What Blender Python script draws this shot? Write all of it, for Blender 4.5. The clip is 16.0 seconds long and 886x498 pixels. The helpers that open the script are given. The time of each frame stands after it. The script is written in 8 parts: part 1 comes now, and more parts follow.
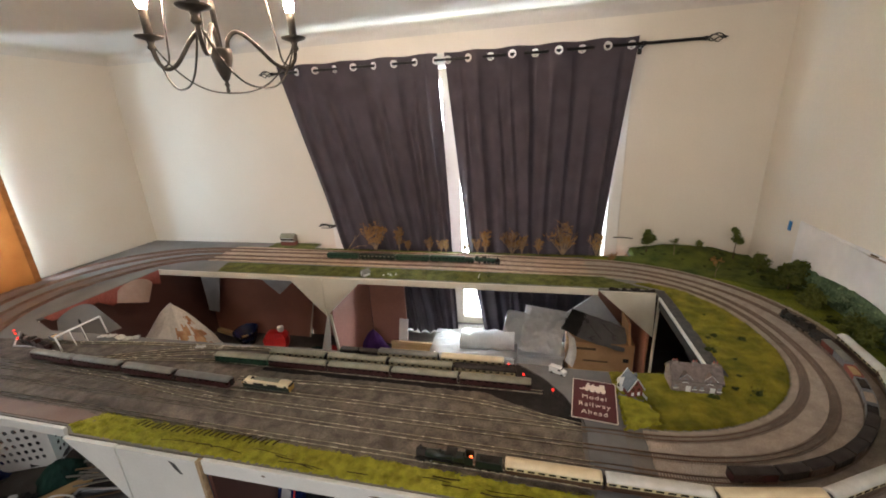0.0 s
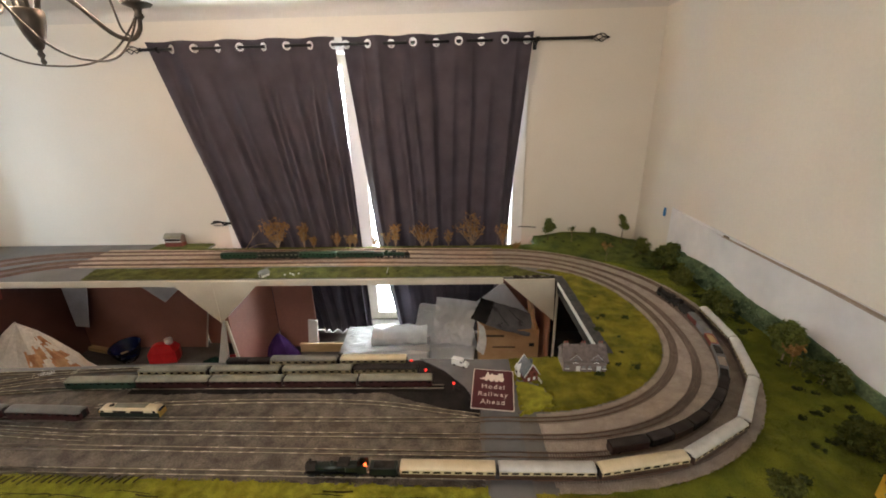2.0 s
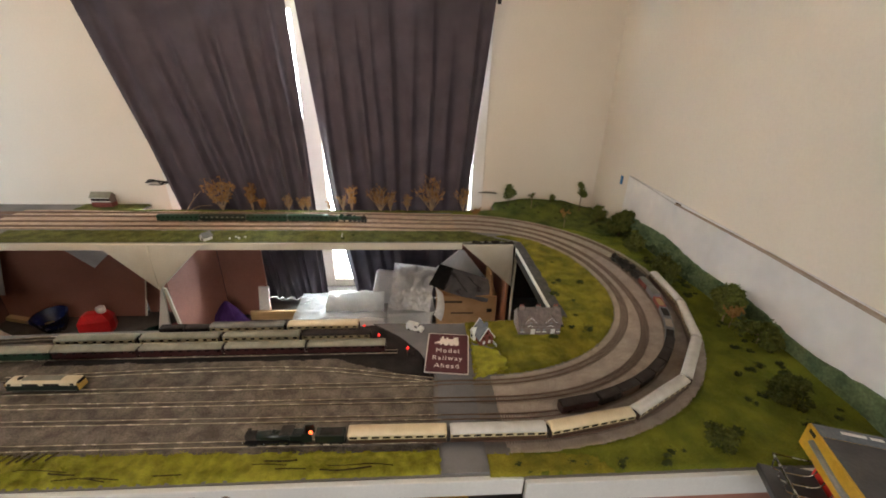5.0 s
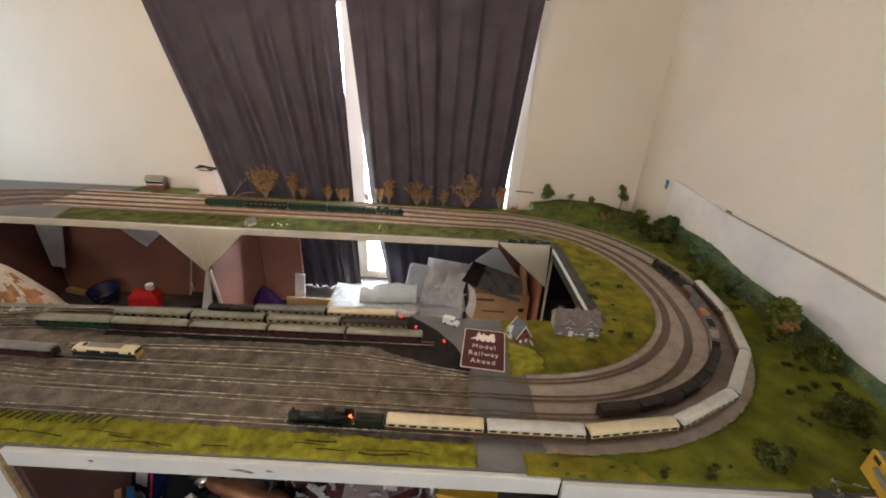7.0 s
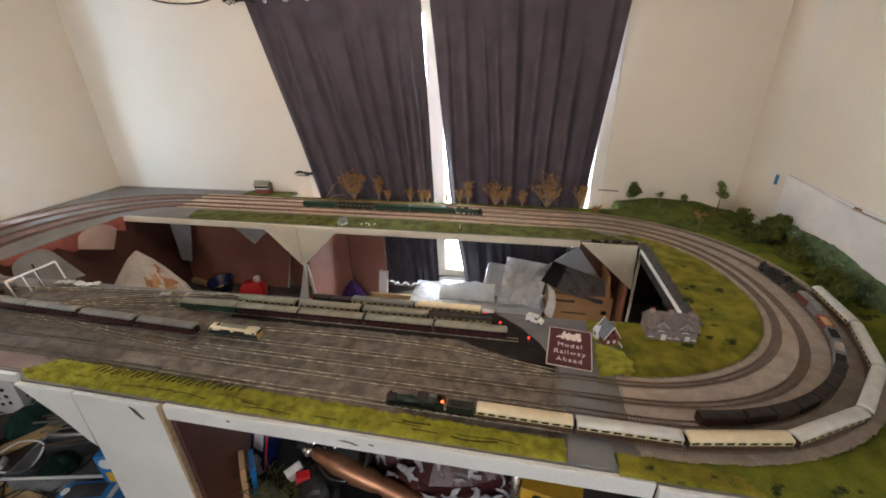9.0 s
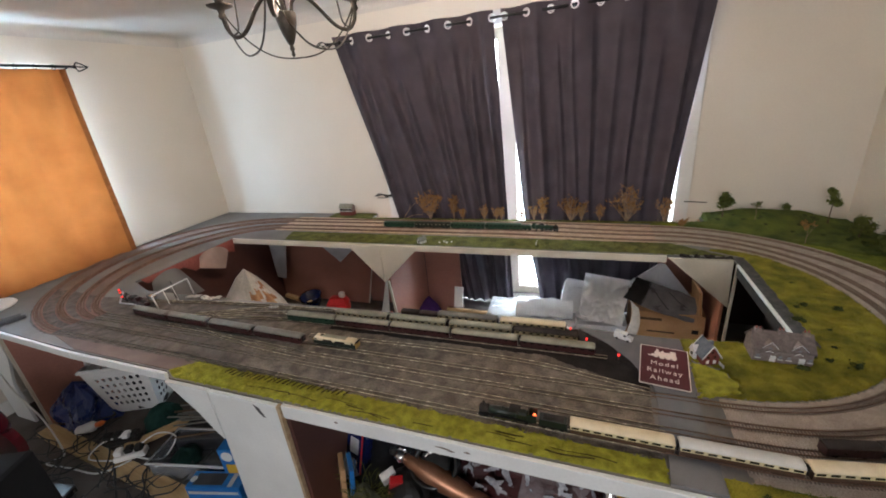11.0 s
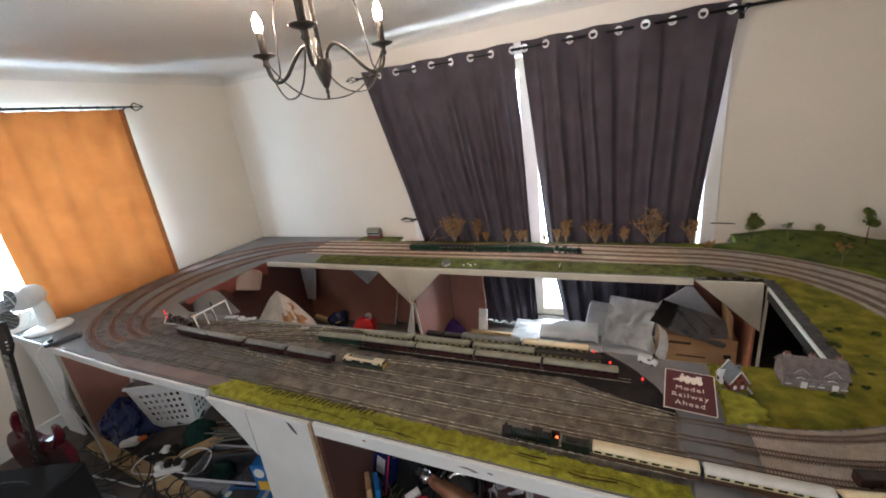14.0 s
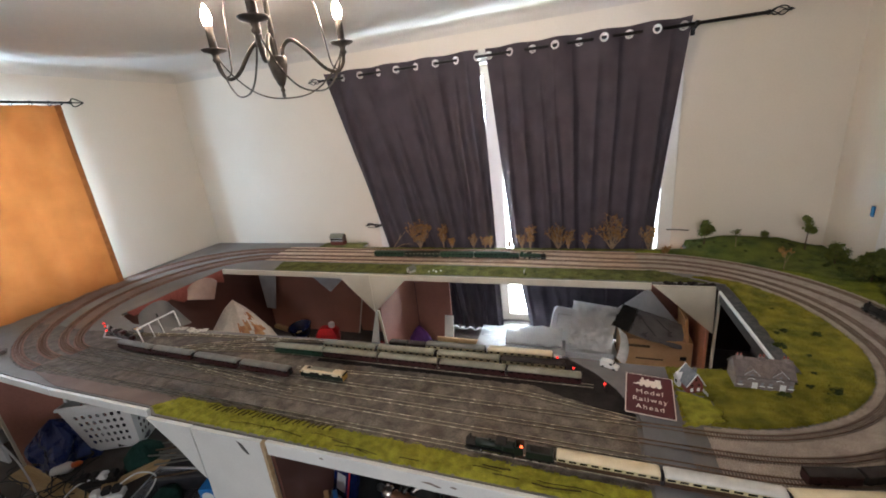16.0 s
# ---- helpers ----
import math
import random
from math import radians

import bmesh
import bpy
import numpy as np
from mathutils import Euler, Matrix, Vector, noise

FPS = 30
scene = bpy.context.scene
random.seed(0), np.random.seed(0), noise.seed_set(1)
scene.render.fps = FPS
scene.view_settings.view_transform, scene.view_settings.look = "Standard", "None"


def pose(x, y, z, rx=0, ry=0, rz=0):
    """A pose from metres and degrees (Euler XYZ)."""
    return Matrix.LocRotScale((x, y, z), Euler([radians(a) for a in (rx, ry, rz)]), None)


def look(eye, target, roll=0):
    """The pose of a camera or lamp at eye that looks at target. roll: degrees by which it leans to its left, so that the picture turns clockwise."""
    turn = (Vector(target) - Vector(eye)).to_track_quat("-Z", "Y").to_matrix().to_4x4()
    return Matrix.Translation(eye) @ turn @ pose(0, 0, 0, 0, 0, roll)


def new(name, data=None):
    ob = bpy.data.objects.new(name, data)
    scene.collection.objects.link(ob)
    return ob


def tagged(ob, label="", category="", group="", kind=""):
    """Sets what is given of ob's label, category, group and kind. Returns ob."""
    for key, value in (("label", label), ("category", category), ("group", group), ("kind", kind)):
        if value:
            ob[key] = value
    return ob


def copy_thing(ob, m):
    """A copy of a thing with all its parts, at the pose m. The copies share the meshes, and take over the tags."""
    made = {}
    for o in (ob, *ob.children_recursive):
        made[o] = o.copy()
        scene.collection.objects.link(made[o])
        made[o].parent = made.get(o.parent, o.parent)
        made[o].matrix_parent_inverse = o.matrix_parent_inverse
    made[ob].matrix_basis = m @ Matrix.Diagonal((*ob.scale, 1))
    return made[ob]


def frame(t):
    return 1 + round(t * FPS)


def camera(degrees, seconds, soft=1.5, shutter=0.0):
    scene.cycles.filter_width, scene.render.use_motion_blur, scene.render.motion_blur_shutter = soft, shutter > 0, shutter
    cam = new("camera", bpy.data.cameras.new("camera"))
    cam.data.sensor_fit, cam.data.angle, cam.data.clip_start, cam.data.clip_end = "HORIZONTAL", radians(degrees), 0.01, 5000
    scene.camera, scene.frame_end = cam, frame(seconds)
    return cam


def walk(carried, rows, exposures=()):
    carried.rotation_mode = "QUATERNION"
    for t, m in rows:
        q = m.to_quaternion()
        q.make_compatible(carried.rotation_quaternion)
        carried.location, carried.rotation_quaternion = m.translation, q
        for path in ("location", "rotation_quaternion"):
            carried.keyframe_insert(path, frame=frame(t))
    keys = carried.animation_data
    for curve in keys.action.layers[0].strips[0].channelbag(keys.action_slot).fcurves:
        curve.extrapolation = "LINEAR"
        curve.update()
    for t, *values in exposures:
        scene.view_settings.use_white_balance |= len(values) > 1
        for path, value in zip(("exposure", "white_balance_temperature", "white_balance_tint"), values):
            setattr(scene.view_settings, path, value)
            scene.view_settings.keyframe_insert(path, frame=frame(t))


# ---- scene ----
cam = camera(96.9, 16.0, soft=1.8)
PATH = [
    (0, (0.164, 0.449, 1.728), (-0.275, 2.298, 1.103), -2.8),
    (0.5, (0.19, 0.462, 1.734), (-0.157, 2.328, 1.103), -2.7),
    (1, (0.217, 0.482, 1.729), (-0.029, 2.361, 1.089), -2.3),
    (1.5, (0.242, 0.504, 1.723), (0.093, 2.388, 1.069), -1.9),
    (2, (0.263, 0.52, 1.714), (0.202, 2.402, 1.039), -1.3),
    (2.5, (0.281, 0.533, 1.704), (0.303, 2.406, 1.003), -0.7),
    (3, (0.296, 0.551, 1.692), (0.38, 2.411, 0.963), -0.0),
    (3.5, (0.299, 0.562, 1.683), (0.422, 2.41, 0.928), 0.5),
    (4, (0.299, 0.569, 1.675), (0.441, 2.404, 0.892), 1.1),
    (6.5, (0.253, 0.572, 1.648), (0.3, 2.392, 0.821), 2.7),
    (7, (0.237, 0.566, 1.648), (0.231, 2.386, 0.818), 2.8),
    (7.5, (0.217, 0.551, 1.647), (0.141, 2.368, 0.815), 2.6),
    (8, (0.198, 0.54, 1.645), (0.038, 2.35, 0.811), 1.8),
    (8.5, (0.195, 0.525, 1.653), (-0.066, 2.324, 0.818), 0.5),
    (9, (0.185, 0.512, 1.655), (-0.175, 2.296, 0.826), -1.2),
    (9.5, (0.166, 0.49, 1.662), (-0.302, 2.26, 0.857), -3.0),
    (12, (0.12, 0.405, 1.698), (-0.636, 2.122, 1.005), -6.3),
    (12.5, (0.123, 0.393, 1.702), (-0.663, 2.104, 1.029), -6.5),
    (13, (0.135, 0.389, 1.707), (-0.668, 2.099, 1.051), -6.8),
    (13.5, (0.148, 0.385, 1.715), (-0.658, 2.102, 1.08), -7.0),
    (14, (0.155, 0.385, 1.721), (-0.645, 2.11, 1.101), -7.2),
    (14.5, (0.152, 0.388, 1.72), (-0.626, 2.126, 1.111), -7.1),
    (15, (0.153, 0.391, 1.721), (-0.591, 2.147, 1.118), -6.8),
    (15.5, (0.153, 0.406, 1.714), (-0.544, 2.181, 1.11), -6.3),
    (16, (0.158, 0.423, 1.708), (-0.49, 2.215, 1.1), -5.8),
]
walk(cam, [(t, look(eye, target, roll)) for t, eye, target, roll in PATH],
     exposures=[(0.0, 0.10, 6250, 10), (3.5, 0.06, 6450, 10), (6.5, 0.20, 6300, 10), (9.5, 0.20, 5950, 10), (12.0, 0.03, 5720, 10), (16.0, 0.02, 5800, 10)])

# ---- light ----
world = bpy.data.worlds.new("sky")
scene.world = world
world.use_nodes = True
wn = world.node_tree
sky = wn.nodes.new("ShaderNodeTexSky")
sky.sky_type, sky.sun_disc = "NISHITA", False
sky.sun_elevation, sky.sun_rotation = radians(38), radians(25)
wn.links.new(sky.outputs[0], wn.nodes["Background"].inputs[0])
wn.nodes["Background"].inputs[1].default_value = 0.12

sun_data = bpy.data.lights.new("sun", "SUN")
sun_data.energy, sun_data.angle, sun_data.color = 3.0, radians(0.5), (1.0, 0.95, 0.87)
sun = new("sun", sun_data)
sun.matrix_world = look((-2, 6, 6), (-2.2, 3.4, 3.9))


def area(name, eye, target, wide, high, watts, colour):
    """A daylight lamp that fills a window's opening."""
    data = bpy.data.lights.new(name, "AREA")
    data.shape, data.size, data.size_y, data.energy, data.color = "RECTANGLE", wide, high, watts, colour
    ob = new(name, data)
    ob.matrix_world = look(eye, target)
    return ob


area("side_window_daylight", (-3.62, 1.862, 1.46), (-3.0, 1.862, 1.46), 1.10, 1.18, 138, (0.66, 0.86, 1.0))
# fill light from an assumed, unseen rear window
area("rear_window_daylight", (0.2, -2.31, 1.5), (0.0, 0.0, 1.2), 1.86, 1.25, 48, (1.0, 0.93, 0.85))
# ---- materials ----


def mat(name, low, high=None, rough=0.6, metal=0.0, scale=30.0, fine=300.0, bump=0.15, deep=0.001, grain=0.12, rand=0.0,
        stretch=(1, 1, 1), spec=None, rough_var=0.1):
    """A surface with broad patches between two colours, a fine grain, relief and uneven gloss."""
    m = bpy.data.materials.new(name)
    m.use_nodes = True
    n, l = m.node_tree.nodes, m.node_tree.links
    b = n["Principled BSDF"]
    b.inputs["Metallic"].default_value = metal
    b.inputs["Specular IOR Level"].default_value = spec if spec is not None else (0.5 if rough < 0.6 else 0.2)
    tc = n.new("ShaderNodeTexCoord")
    mp = n.new("ShaderNodeMapping")
    mp.inputs["Scale"].default_value = stretch
    l.new(tc.outputs["Object"], mp.inputs[0])
    big, small = n.new("ShaderNodeTexNoise"), n.new("ShaderNodeTexNoise")
    for node, s, d in ((big, scale, 5.0), (small, fine, 3.0)):
        node.inputs["Scale"].default_value, node.inputs["Detail"].default_value = s, d
        l.new(mp.outputs[0], node.inputs["Vector"])
    ramp = n.new("ShaderNodeValToRGB")
    ramp.color_ramp.elements[0].position, ramp.color_ramp.elements[1].position = 0.34, 0.66
    high = high or tuple(min(1, c * 1.12) for c in low)
    ramp.color_ramp.elements[0].color, ramp.color_ramp.elements[1].color = (*low, 1), (*high, 1)
    l.new(big.outputs["Fac"], ramp.inputs[0])
    mr = n.new("ShaderNodeMapRange")
    mr.inputs["From Min"].default_value, mr.inputs["From Max"].default_value = 0.25, 0.75
    mr.inputs["To Min"].default_value, mr.inputs["To Max"].default_value = 1 - grain, 1 + grain
    l.new(small.outputs["Fac"], mr.inputs["Value"])
    hsv = n.new("ShaderNodeHueSaturation")
    l.new(ramp.outputs[0], hsv.inputs["Color"])
    if rand:
        oi = n.new("ShaderNodeObjectInfo")
        m2 = n.new("ShaderNodeMapRange")
        m2.inputs["To Min"].default_value, m2.inputs["To Max"].default_value = 1 - rand, 1 + rand
        l.new(oi.outputs["Random"], m2.inputs["Value"])
        mul = n.new("ShaderNodeMath")
        mul.operation = "MULTIPLY"
        l.new(mr.outputs[0], mul.inputs[0])
        l.new(m2.outputs[0], mul.inputs[1])
        l.new(mul.outputs[0], hsv.inputs["Value"])
    else:
        l.new(mr.outputs[0], hsv.inputs["Value"])
    l.new(hsv.outputs[0], b.inputs["Base Color"])
    rr = n.new("ShaderNodeMapRange")
    rr.inputs["To Min"].default_value, rr.inputs["To Max"].default_value = max(0.03, rough - rough_var), min(1, rough + rough_var)
    l.new(big.outputs["Fac"], rr.inputs["Value"])
    l.new(rr.outputs[0], b.inputs["Roughness"])
    if bump:
        bp = n.new("ShaderNodeBump")
        bp.inputs["Strength"].default_value, bp.inputs["Distance"].default_value = bump, deep
        l.new(small.outputs["Fac"], bp.inputs["Height"])
        l.new(bp.outputs[0], b.inputs["Normal"])
    return m


def see_through(m, weight):
    """Lets part of the light through, as thin cloth or leaves do."""
    n, l = m.node_tree.nodes, m.node_tree.links
    b = n["Principled BSDF"]
    t = n.new("ShaderNodeBsdfTranslucent")
    mix = n.new("ShaderNodeMixShader")
    mix.inputs[0].default_value = weight
    l.new(b.inputs["Base Color"].links[0].from_socket, t.inputs[0])
    l.new(b.outputs[0], mix.inputs[1])
    l.new(t.outputs[0], mix.inputs[2])
    l.new(mix.outputs[0], n["Material Output"].inputs[0])
    return m


def glow(name, colour, strength):
    m = bpy.data.materials.new(name)
    m.use_nodes = True
    b = m.node_tree.nodes["Principled BSDF"]
    b.inputs["Base Color"].default_value = (*colour, 1)
    b.inputs["Emission Color"].default_value = (*colour, 1)
    b.inputs["Emission Strength"].default_value = strength
    return m


def glass(name, tint=(1, 1, 1), rough=0.02, alpha=0.2):
    """Clear thin pane or film: mostly passes light, with a glossy face."""
    m = bpy.data.materials.new(name)
    m.use_nodes = True
    n, l = m.node_tree.nodes, m.node_tree.links
    b = n["Principled BSDF"]
    b.inputs["Base Color"].default_value = (*tint, 1)
    b.inputs["Roughness"].default_value = rough
    t = n.new("ShaderNodeBsdfTransparent")
    t.inputs[0].default_value = (*tint, 1)
    mix = n.new("ShaderNodeMixShader")
    mix.inputs[0].default_value = alpha
    l.new(t.outputs[0], mix.inputs[1])
    l.new(b.outputs[0], mix.inputs[2])
    l.new(mix.outputs[0], n["Material Output"].inputs[0])
    return m


WALL = mat("wall_paint", (0.70, 0.64, 0.56), (0.74, 0.68, 0.60), 0.75, scale=1.5, fine=90, bump=0.12, deep=0.002, grain=0.025)
CEIL = mat("ceiling_paint", (0.60, 0.56, 0.51), (0.64, 0.60, 0.55), 0.85, scale=1.2, fine=60, bump=0.15, deep=0.003, grain=0.03)
CARPET = mat("carpet", (0.085, 0.073, 0.066), (0.135, 0.117, 0.106), 0.95, scale=6, fine=500, bump=0.8, deep=0.004, grain=0.3)
SKIRT = mat("white_gloss", (0.72, 0.71, 0.68), (0.77, 0.76, 0.73), 0.35, scale=4, fine=60, grain=0.03)
UPVC = mat("white_plastic_frame", (0.78, 0.79, 0.80), (0.82, 0.83, 0.84), 0.3, scale=3, fine=50, bump=0.02, grain=0.02)
CREAM_FRAME = mat("cream_plastic_frame", (0.50, 0.455, 0.35), (0.56, 0.51, 0.40), 0.4, scale=3, fine=50, bump=0.02, grain=0.02)
CURTAIN = see_through(mat("charcoal_cloth", (0.060, 0.049, 0.061), (0.080, 0.066, 0.081), 0.8, scale=7, fine=900, bump=0.35, deep=0.001, grain=0.15), 0.0015)
ORANGE = see_through(mat("orange_cloth", (0.44, 0.16, 0.040), (0.54, 0.21, 0.058), 0.85, scale=5, fine=700, bump=0.3, grain=0.1), 0.16)
LINING = see_through(mat("white_curtain_lining", (0.70, 0.70, 0.68), (0.76, 0.76, 0.74), 0.9, scale=5, fine=700, bump=0.2, grain=0.04), 0.30)
ORANGE_HEM = see_through(mat("orange_hem", (0.24, 0.085, 0.022), (0.31, 0.115, 0.034), 0.85, scale=30, fine=700, bump=0.3), 0.10)
BLACK_IRON = mat("black_iron", (0.012, 0.011, 0.012), (0.022, 0.020, 0.02), 0.42, 0.6, scale=20, fine=300, bump=0.2)
BRONZE = mat("antique_brass_iron", (0.050, 0.042, 0.036), (0.105, 0.086, 0.068), 0.50, 0.6, scale=35, fine=300, bump=0.15)
EYELET = mat("satin_white_steel", (0.74, 0.73, 0.72), (0.80, 0.79, 0.78), 0.35, 0.4, scale=50, fine=400, bump=0.03)
CHROME = mat("brushed_steel", (0.66, 0.66, 0.66), (0.75, 0.75, 0.75), 0.25, 1.0, scale=50, fine=400, bump=0.03)
BOARD = mat("white_faced_board", (0.65, 0.665, 0.66), (0.72, 0.735, 0.73), 0.5, scale=5, fine=120, bump=0.08, grain=0.04)
CREAM_BOARD = mat("cream_faced_board", (0.60, 0.55, 0.45), (0.68, 0.63, 0.53), 0.5, scale=5, fine=120, bump=0.08, grain=0.05)
BROWN_BOARD = mat("red_brown_board", (0.31, 0.138, 0.104), (0.40, 0.185, 0.140), 0.42, scale=3, fine=90, bump=0.06, grain=0.08)
RAW_EDGE = mat("chipboard_edge", (0.36, 0.26, 0.16), (0.48, 0.37, 0.24), 0.85, scale=60, fine=500, bump=0.4, grain=0.2)
TIMBER = mat("pine_timber", (0.42, 0.28, 0.13), (0.55, 0.39, 0.21), 0.6, scale=8, fine=60, stretch=(0.3, 4, 4), bump=0.2, grain=0.15)
GREY_PAINT = mat("grey_board_paint", (0.17, 0.163, 0.158), (0.215, 0.205, 0.198), 0.75, scale=6, fine=200, bump=0.2, grain=0.08)
PINK_BROWN = mat("faded_brown_paint", (0.16, 0.115, 0.10), (0.21, 0.155, 0.135), 0.8, scale=9, fine=250, bump=0.25, grain=0.1)
TARMAC = mat("model_tarmac", (0.15, 0.15, 0.158), (0.195, 0.195, 0.203), 0.8, scale=14, fine=600, bump=0.3, grain=0.12)
BALLAST_R = mat("grey_ballast", (0.345, 0.290, 0.246), (0.460, 0.390, 0.336), 0.95, scale=26, fine=420, bump=0.9, deep=0.003, grain=0.38)
BALLAST_F = mat("pale_pink_ballast", (0.42, 0.30, 0.225), (0.57, 0.43, 0.335), 0.95, scale=20, fine=420, bump=0.8, deep=0.002, grain=0.28)
YARD = mat("sooty_yard_ballast", (0.104, 0.088, 0.074), (0.232, 0.196, 0.164), 0.93, scale=20, fine=260, bump=1.0, deep=0.003, grain=0.42)
# the yard ballast again, darker by the weaker light at the left
SHADED_YARD = mat("oily_yard_ballast", (0.072, 0.061, 0.053), (0.170, 0.145, 0.126), 0.93, scale=20, fine=260, bump=1.0, deep=0.003, grain=0.42)
DARK_YARD = mat("black_yard_ash", (0.012, 0.010, 0.011), (0.030, 0.025, 0.024), 0.9, scale=17, fine=420, bump=0.8, deep=0.002, grain=0.35)
CORK = mat("red_brown_cork", (0.16, 0.085, 0.066), (0.24, 0.14, 0.11), 0.9, scale=30, fine=500, bump=0.6, deep=0.002, grain=0.3)
SLEEPER_Y = mat("buried_sleepers", (0.100, 0.085, 0.072), (0.192, 0.164, 0.139), 0.9, scale=9, fine=500, bump=0.4, grain=0.3)
SLEEPER_N = mat("dark_sleepers", (0.175, 0.142, 0.12), (0.25, 0.205, 0.175), 0.85, scale=50, fine=500, bump=0.3, grain=0.2)
SLEEPER_F = mat("brown_sleepers", (0.14, 0.085, 0.066), (0.21, 0.135, 0.108), 0.85, scale=50, fine=500, bump=0.3, grain=0.2)
RAIL = mat("nickel_rail", (0.62, 0.54, 0.39), (0.80, 0.71, 0.54), 0.26, 0.4, scale=40, fine=300, bump=0.05)
RAIL_WEB = mat("dirty_rail_web", (0.105, 0.085, 0.070), (0.165, 0.138, 0.115), 0.8, scale=40, fine=300, bump=0.2)
RAIL_DULL = mat("sooty_rail", (0.17, 0.145, 0.12), (0.27, 0.235, 0.20), 0.5, 0.5, scale=40, fine=300, bump=0.1)
RAIL_RUST = mat("rusty_rail", (0.19, 0.12, 0.085), (0.27, 0.18, 0.13), 0.55, 0.5, scale=40, fine=300, bump=0.1)
LIME = mat("lime_static_grass", (0.235, 0.232, 0.024), (0.43, 0.415, 0.045), 0.95, scale=36, fine=520, bump=1.0, deep=0.004, grain=0.32)
MEADOW = mat("mid_green_flock", (0.138, 0.132, 0.014), (0.312, 0.280, 0.030), 0.95, scale=15, fine=520, bump=1.0, deep=0.004, grain=0.5)
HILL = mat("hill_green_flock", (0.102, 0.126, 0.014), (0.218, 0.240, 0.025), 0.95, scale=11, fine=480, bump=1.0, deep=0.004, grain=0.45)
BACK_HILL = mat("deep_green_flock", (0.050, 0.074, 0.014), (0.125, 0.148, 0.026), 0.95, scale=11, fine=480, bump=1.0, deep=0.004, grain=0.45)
VERGE = mat("olive_flock", (0.064, 0.072, 0.017), (0.15, 0.152, 0.038), 0.95, scale=18, fine=520, bump=1.0, deep=0.003, grain=0.45)
BUSH = mat("dark_clump_foliage", (0.030, 0.044, 0.011), (0.072, 0.090, 0.022), 0.95, scale=60, fine=600, bump=1.0, deep=0.003, grain=0.4, rand=0.3)
LEAF = see_through(mat("model_tree_leaf", (0.058, 0.076, 0.017), (0.145, 0.160, 0.036), 0.9, scale=50, fine=500, bump=0.5, grain=0.35, rand=0.25), 0.15)
RUST_LEAF = see_through(mat("rusty_seamoss", (0.20, 0.105, 0.034), (0.36, 0.20, 0.075), 0.95, scale=60, fine=500, bump=0.5, grain=0.35, rand=0.2), 0.2)
TWIG = mat("dry_twig", (0.24, 0.17, 0.11), (0.36, 0.27, 0.18), 0.9, scale=80, fine=500, bump=0.3)
SOIL_TUFT = mat("brown_soil_tuft", (0.055, 0.045, 0.014), (0.115, 0.10, 0.025), 0.95, scale=60, fine=600, bump=1.0, deep=0.003, grain=0.4)
BARK = mat("brown_bark", (0.075, 0.05, 0.03), (0.14, 0.095, 0.06), 0.9, scale=80, fine=500, bump=0.5)
HILL_PAINT = mat("painted_hillside", (0.075, 0.120, 0.066), (0.165, 0.215, 0.110), 0.9, scale=16, fine=110, bump=0.3, deep=0.002, grain=0.35)
SKY_PAINT = mat("painted_cloud_board", (0.62, 0.61, 0.62), (0.78, 0.75, 0.73), 0.6, scale=3.2, fine=20, bump=0.03, grain=0.04)
ROOF_CREAM = mat("cream_coach_roof", (0.66, 0.55, 0.36), (0.74, 0.63, 0.44), 0.45, scale=30, fine=300, bump=0.05, grain=0.05)
ROOF_WHITE = mat("pale_grey_coach_roof", (0.52, 0.51, 0.48), (0.62, 0.61, 0.58), 0.4, scale=30, fine=300, bump=0.05, grain=0.05)
ROOF_STONE = mat("stone_grey_coach_roof", (0.205, 0.196, 0.146), (0.275, 0.264, 0.205), 0.5, scale=30, fine=300, bump=0.05, grain=0.07)
ROOF_GREY = mat("dull_grey_coach_roof", (0.13, 0.128, 0.116), (0.18, 0.177, 0.16), 0.5, scale=30, fine=300, bump=0.05, grain=0.07)
ROOF_DARK = mat("dark_grey_coach_roof", (0.026, 0.020, 0.018), (0.042, 0.034, 0.031), 0.75, scale=30, fine=300, bump=0.05)
MAROON = mat("maroon_coach_paint", (0.030, 0.007, 0.007), (0.045, 0.011, 0.011), 0.3, scale=30, fine=200, bump=0.03, grain=0.08)
UMBER = mat("umber_coach_paint", (0.045, 0.022, 0.013), (0.07, 0.035, 0.02), 0.35, scale=30, fine=200, bump=0.03)
CREAM = mat("cream_coach_paint", (0.52, 0.44, 0.25), (0.60, 0.52, 0.32), 0.35, scale=30, fine=200, bump=0.03)
GREEN = mat("malachite_coach_paint", (0.008, 0.033, 0.017), (0.014, 0.050, 0.026), 0.35, scale=30, fine=200, bump=0.03)
DKGREEN = mat("dark_green_coach_paint", (0.004, 0.009, 0.006), (0.007, 0.015, 0.010), 0.35, scale=30, fine=200, bump=0.03)
BLACK = mat("satin_black", (0.008, 0.008, 0.008), (0.016, 0.015, 0.014), 0.45, scale=30, fine=300, bump=0.06, spec=0.3)
SOOT = mat("weathered_black", (0.018, 0.016, 0.014), (0.04, 0.034, 0.03), 0.75, scale=40, fine=400, bump=0.3, grain=0.2)
PANE = mat("dark_coach_glass", (0.010, 0.011, 0.012), (0.02, 0.021, 0.022), 0.12, scale=20, fine=200, bump=0)
RED_LAMP = glow("red_tail_lamp", (1.0, 0.03, 0.02), 2.6)
AMBER_LAMP = glow("amber_cab_lamp", (1.0, 0.12, 0.03), 4.0)
RED = mat("red_plastic", (0.50, 0.012, 0.016), (0.58, 0.02, 0.022), 0.35, scale=15, fine=100, bump=0.05)
WHITE = mat("white_plastic", (0.70, 0.70, 0.69), (0.76, 0.76, 0.75), 0.35, scale=10, fine=100, bump=0.04, grain=0.03)
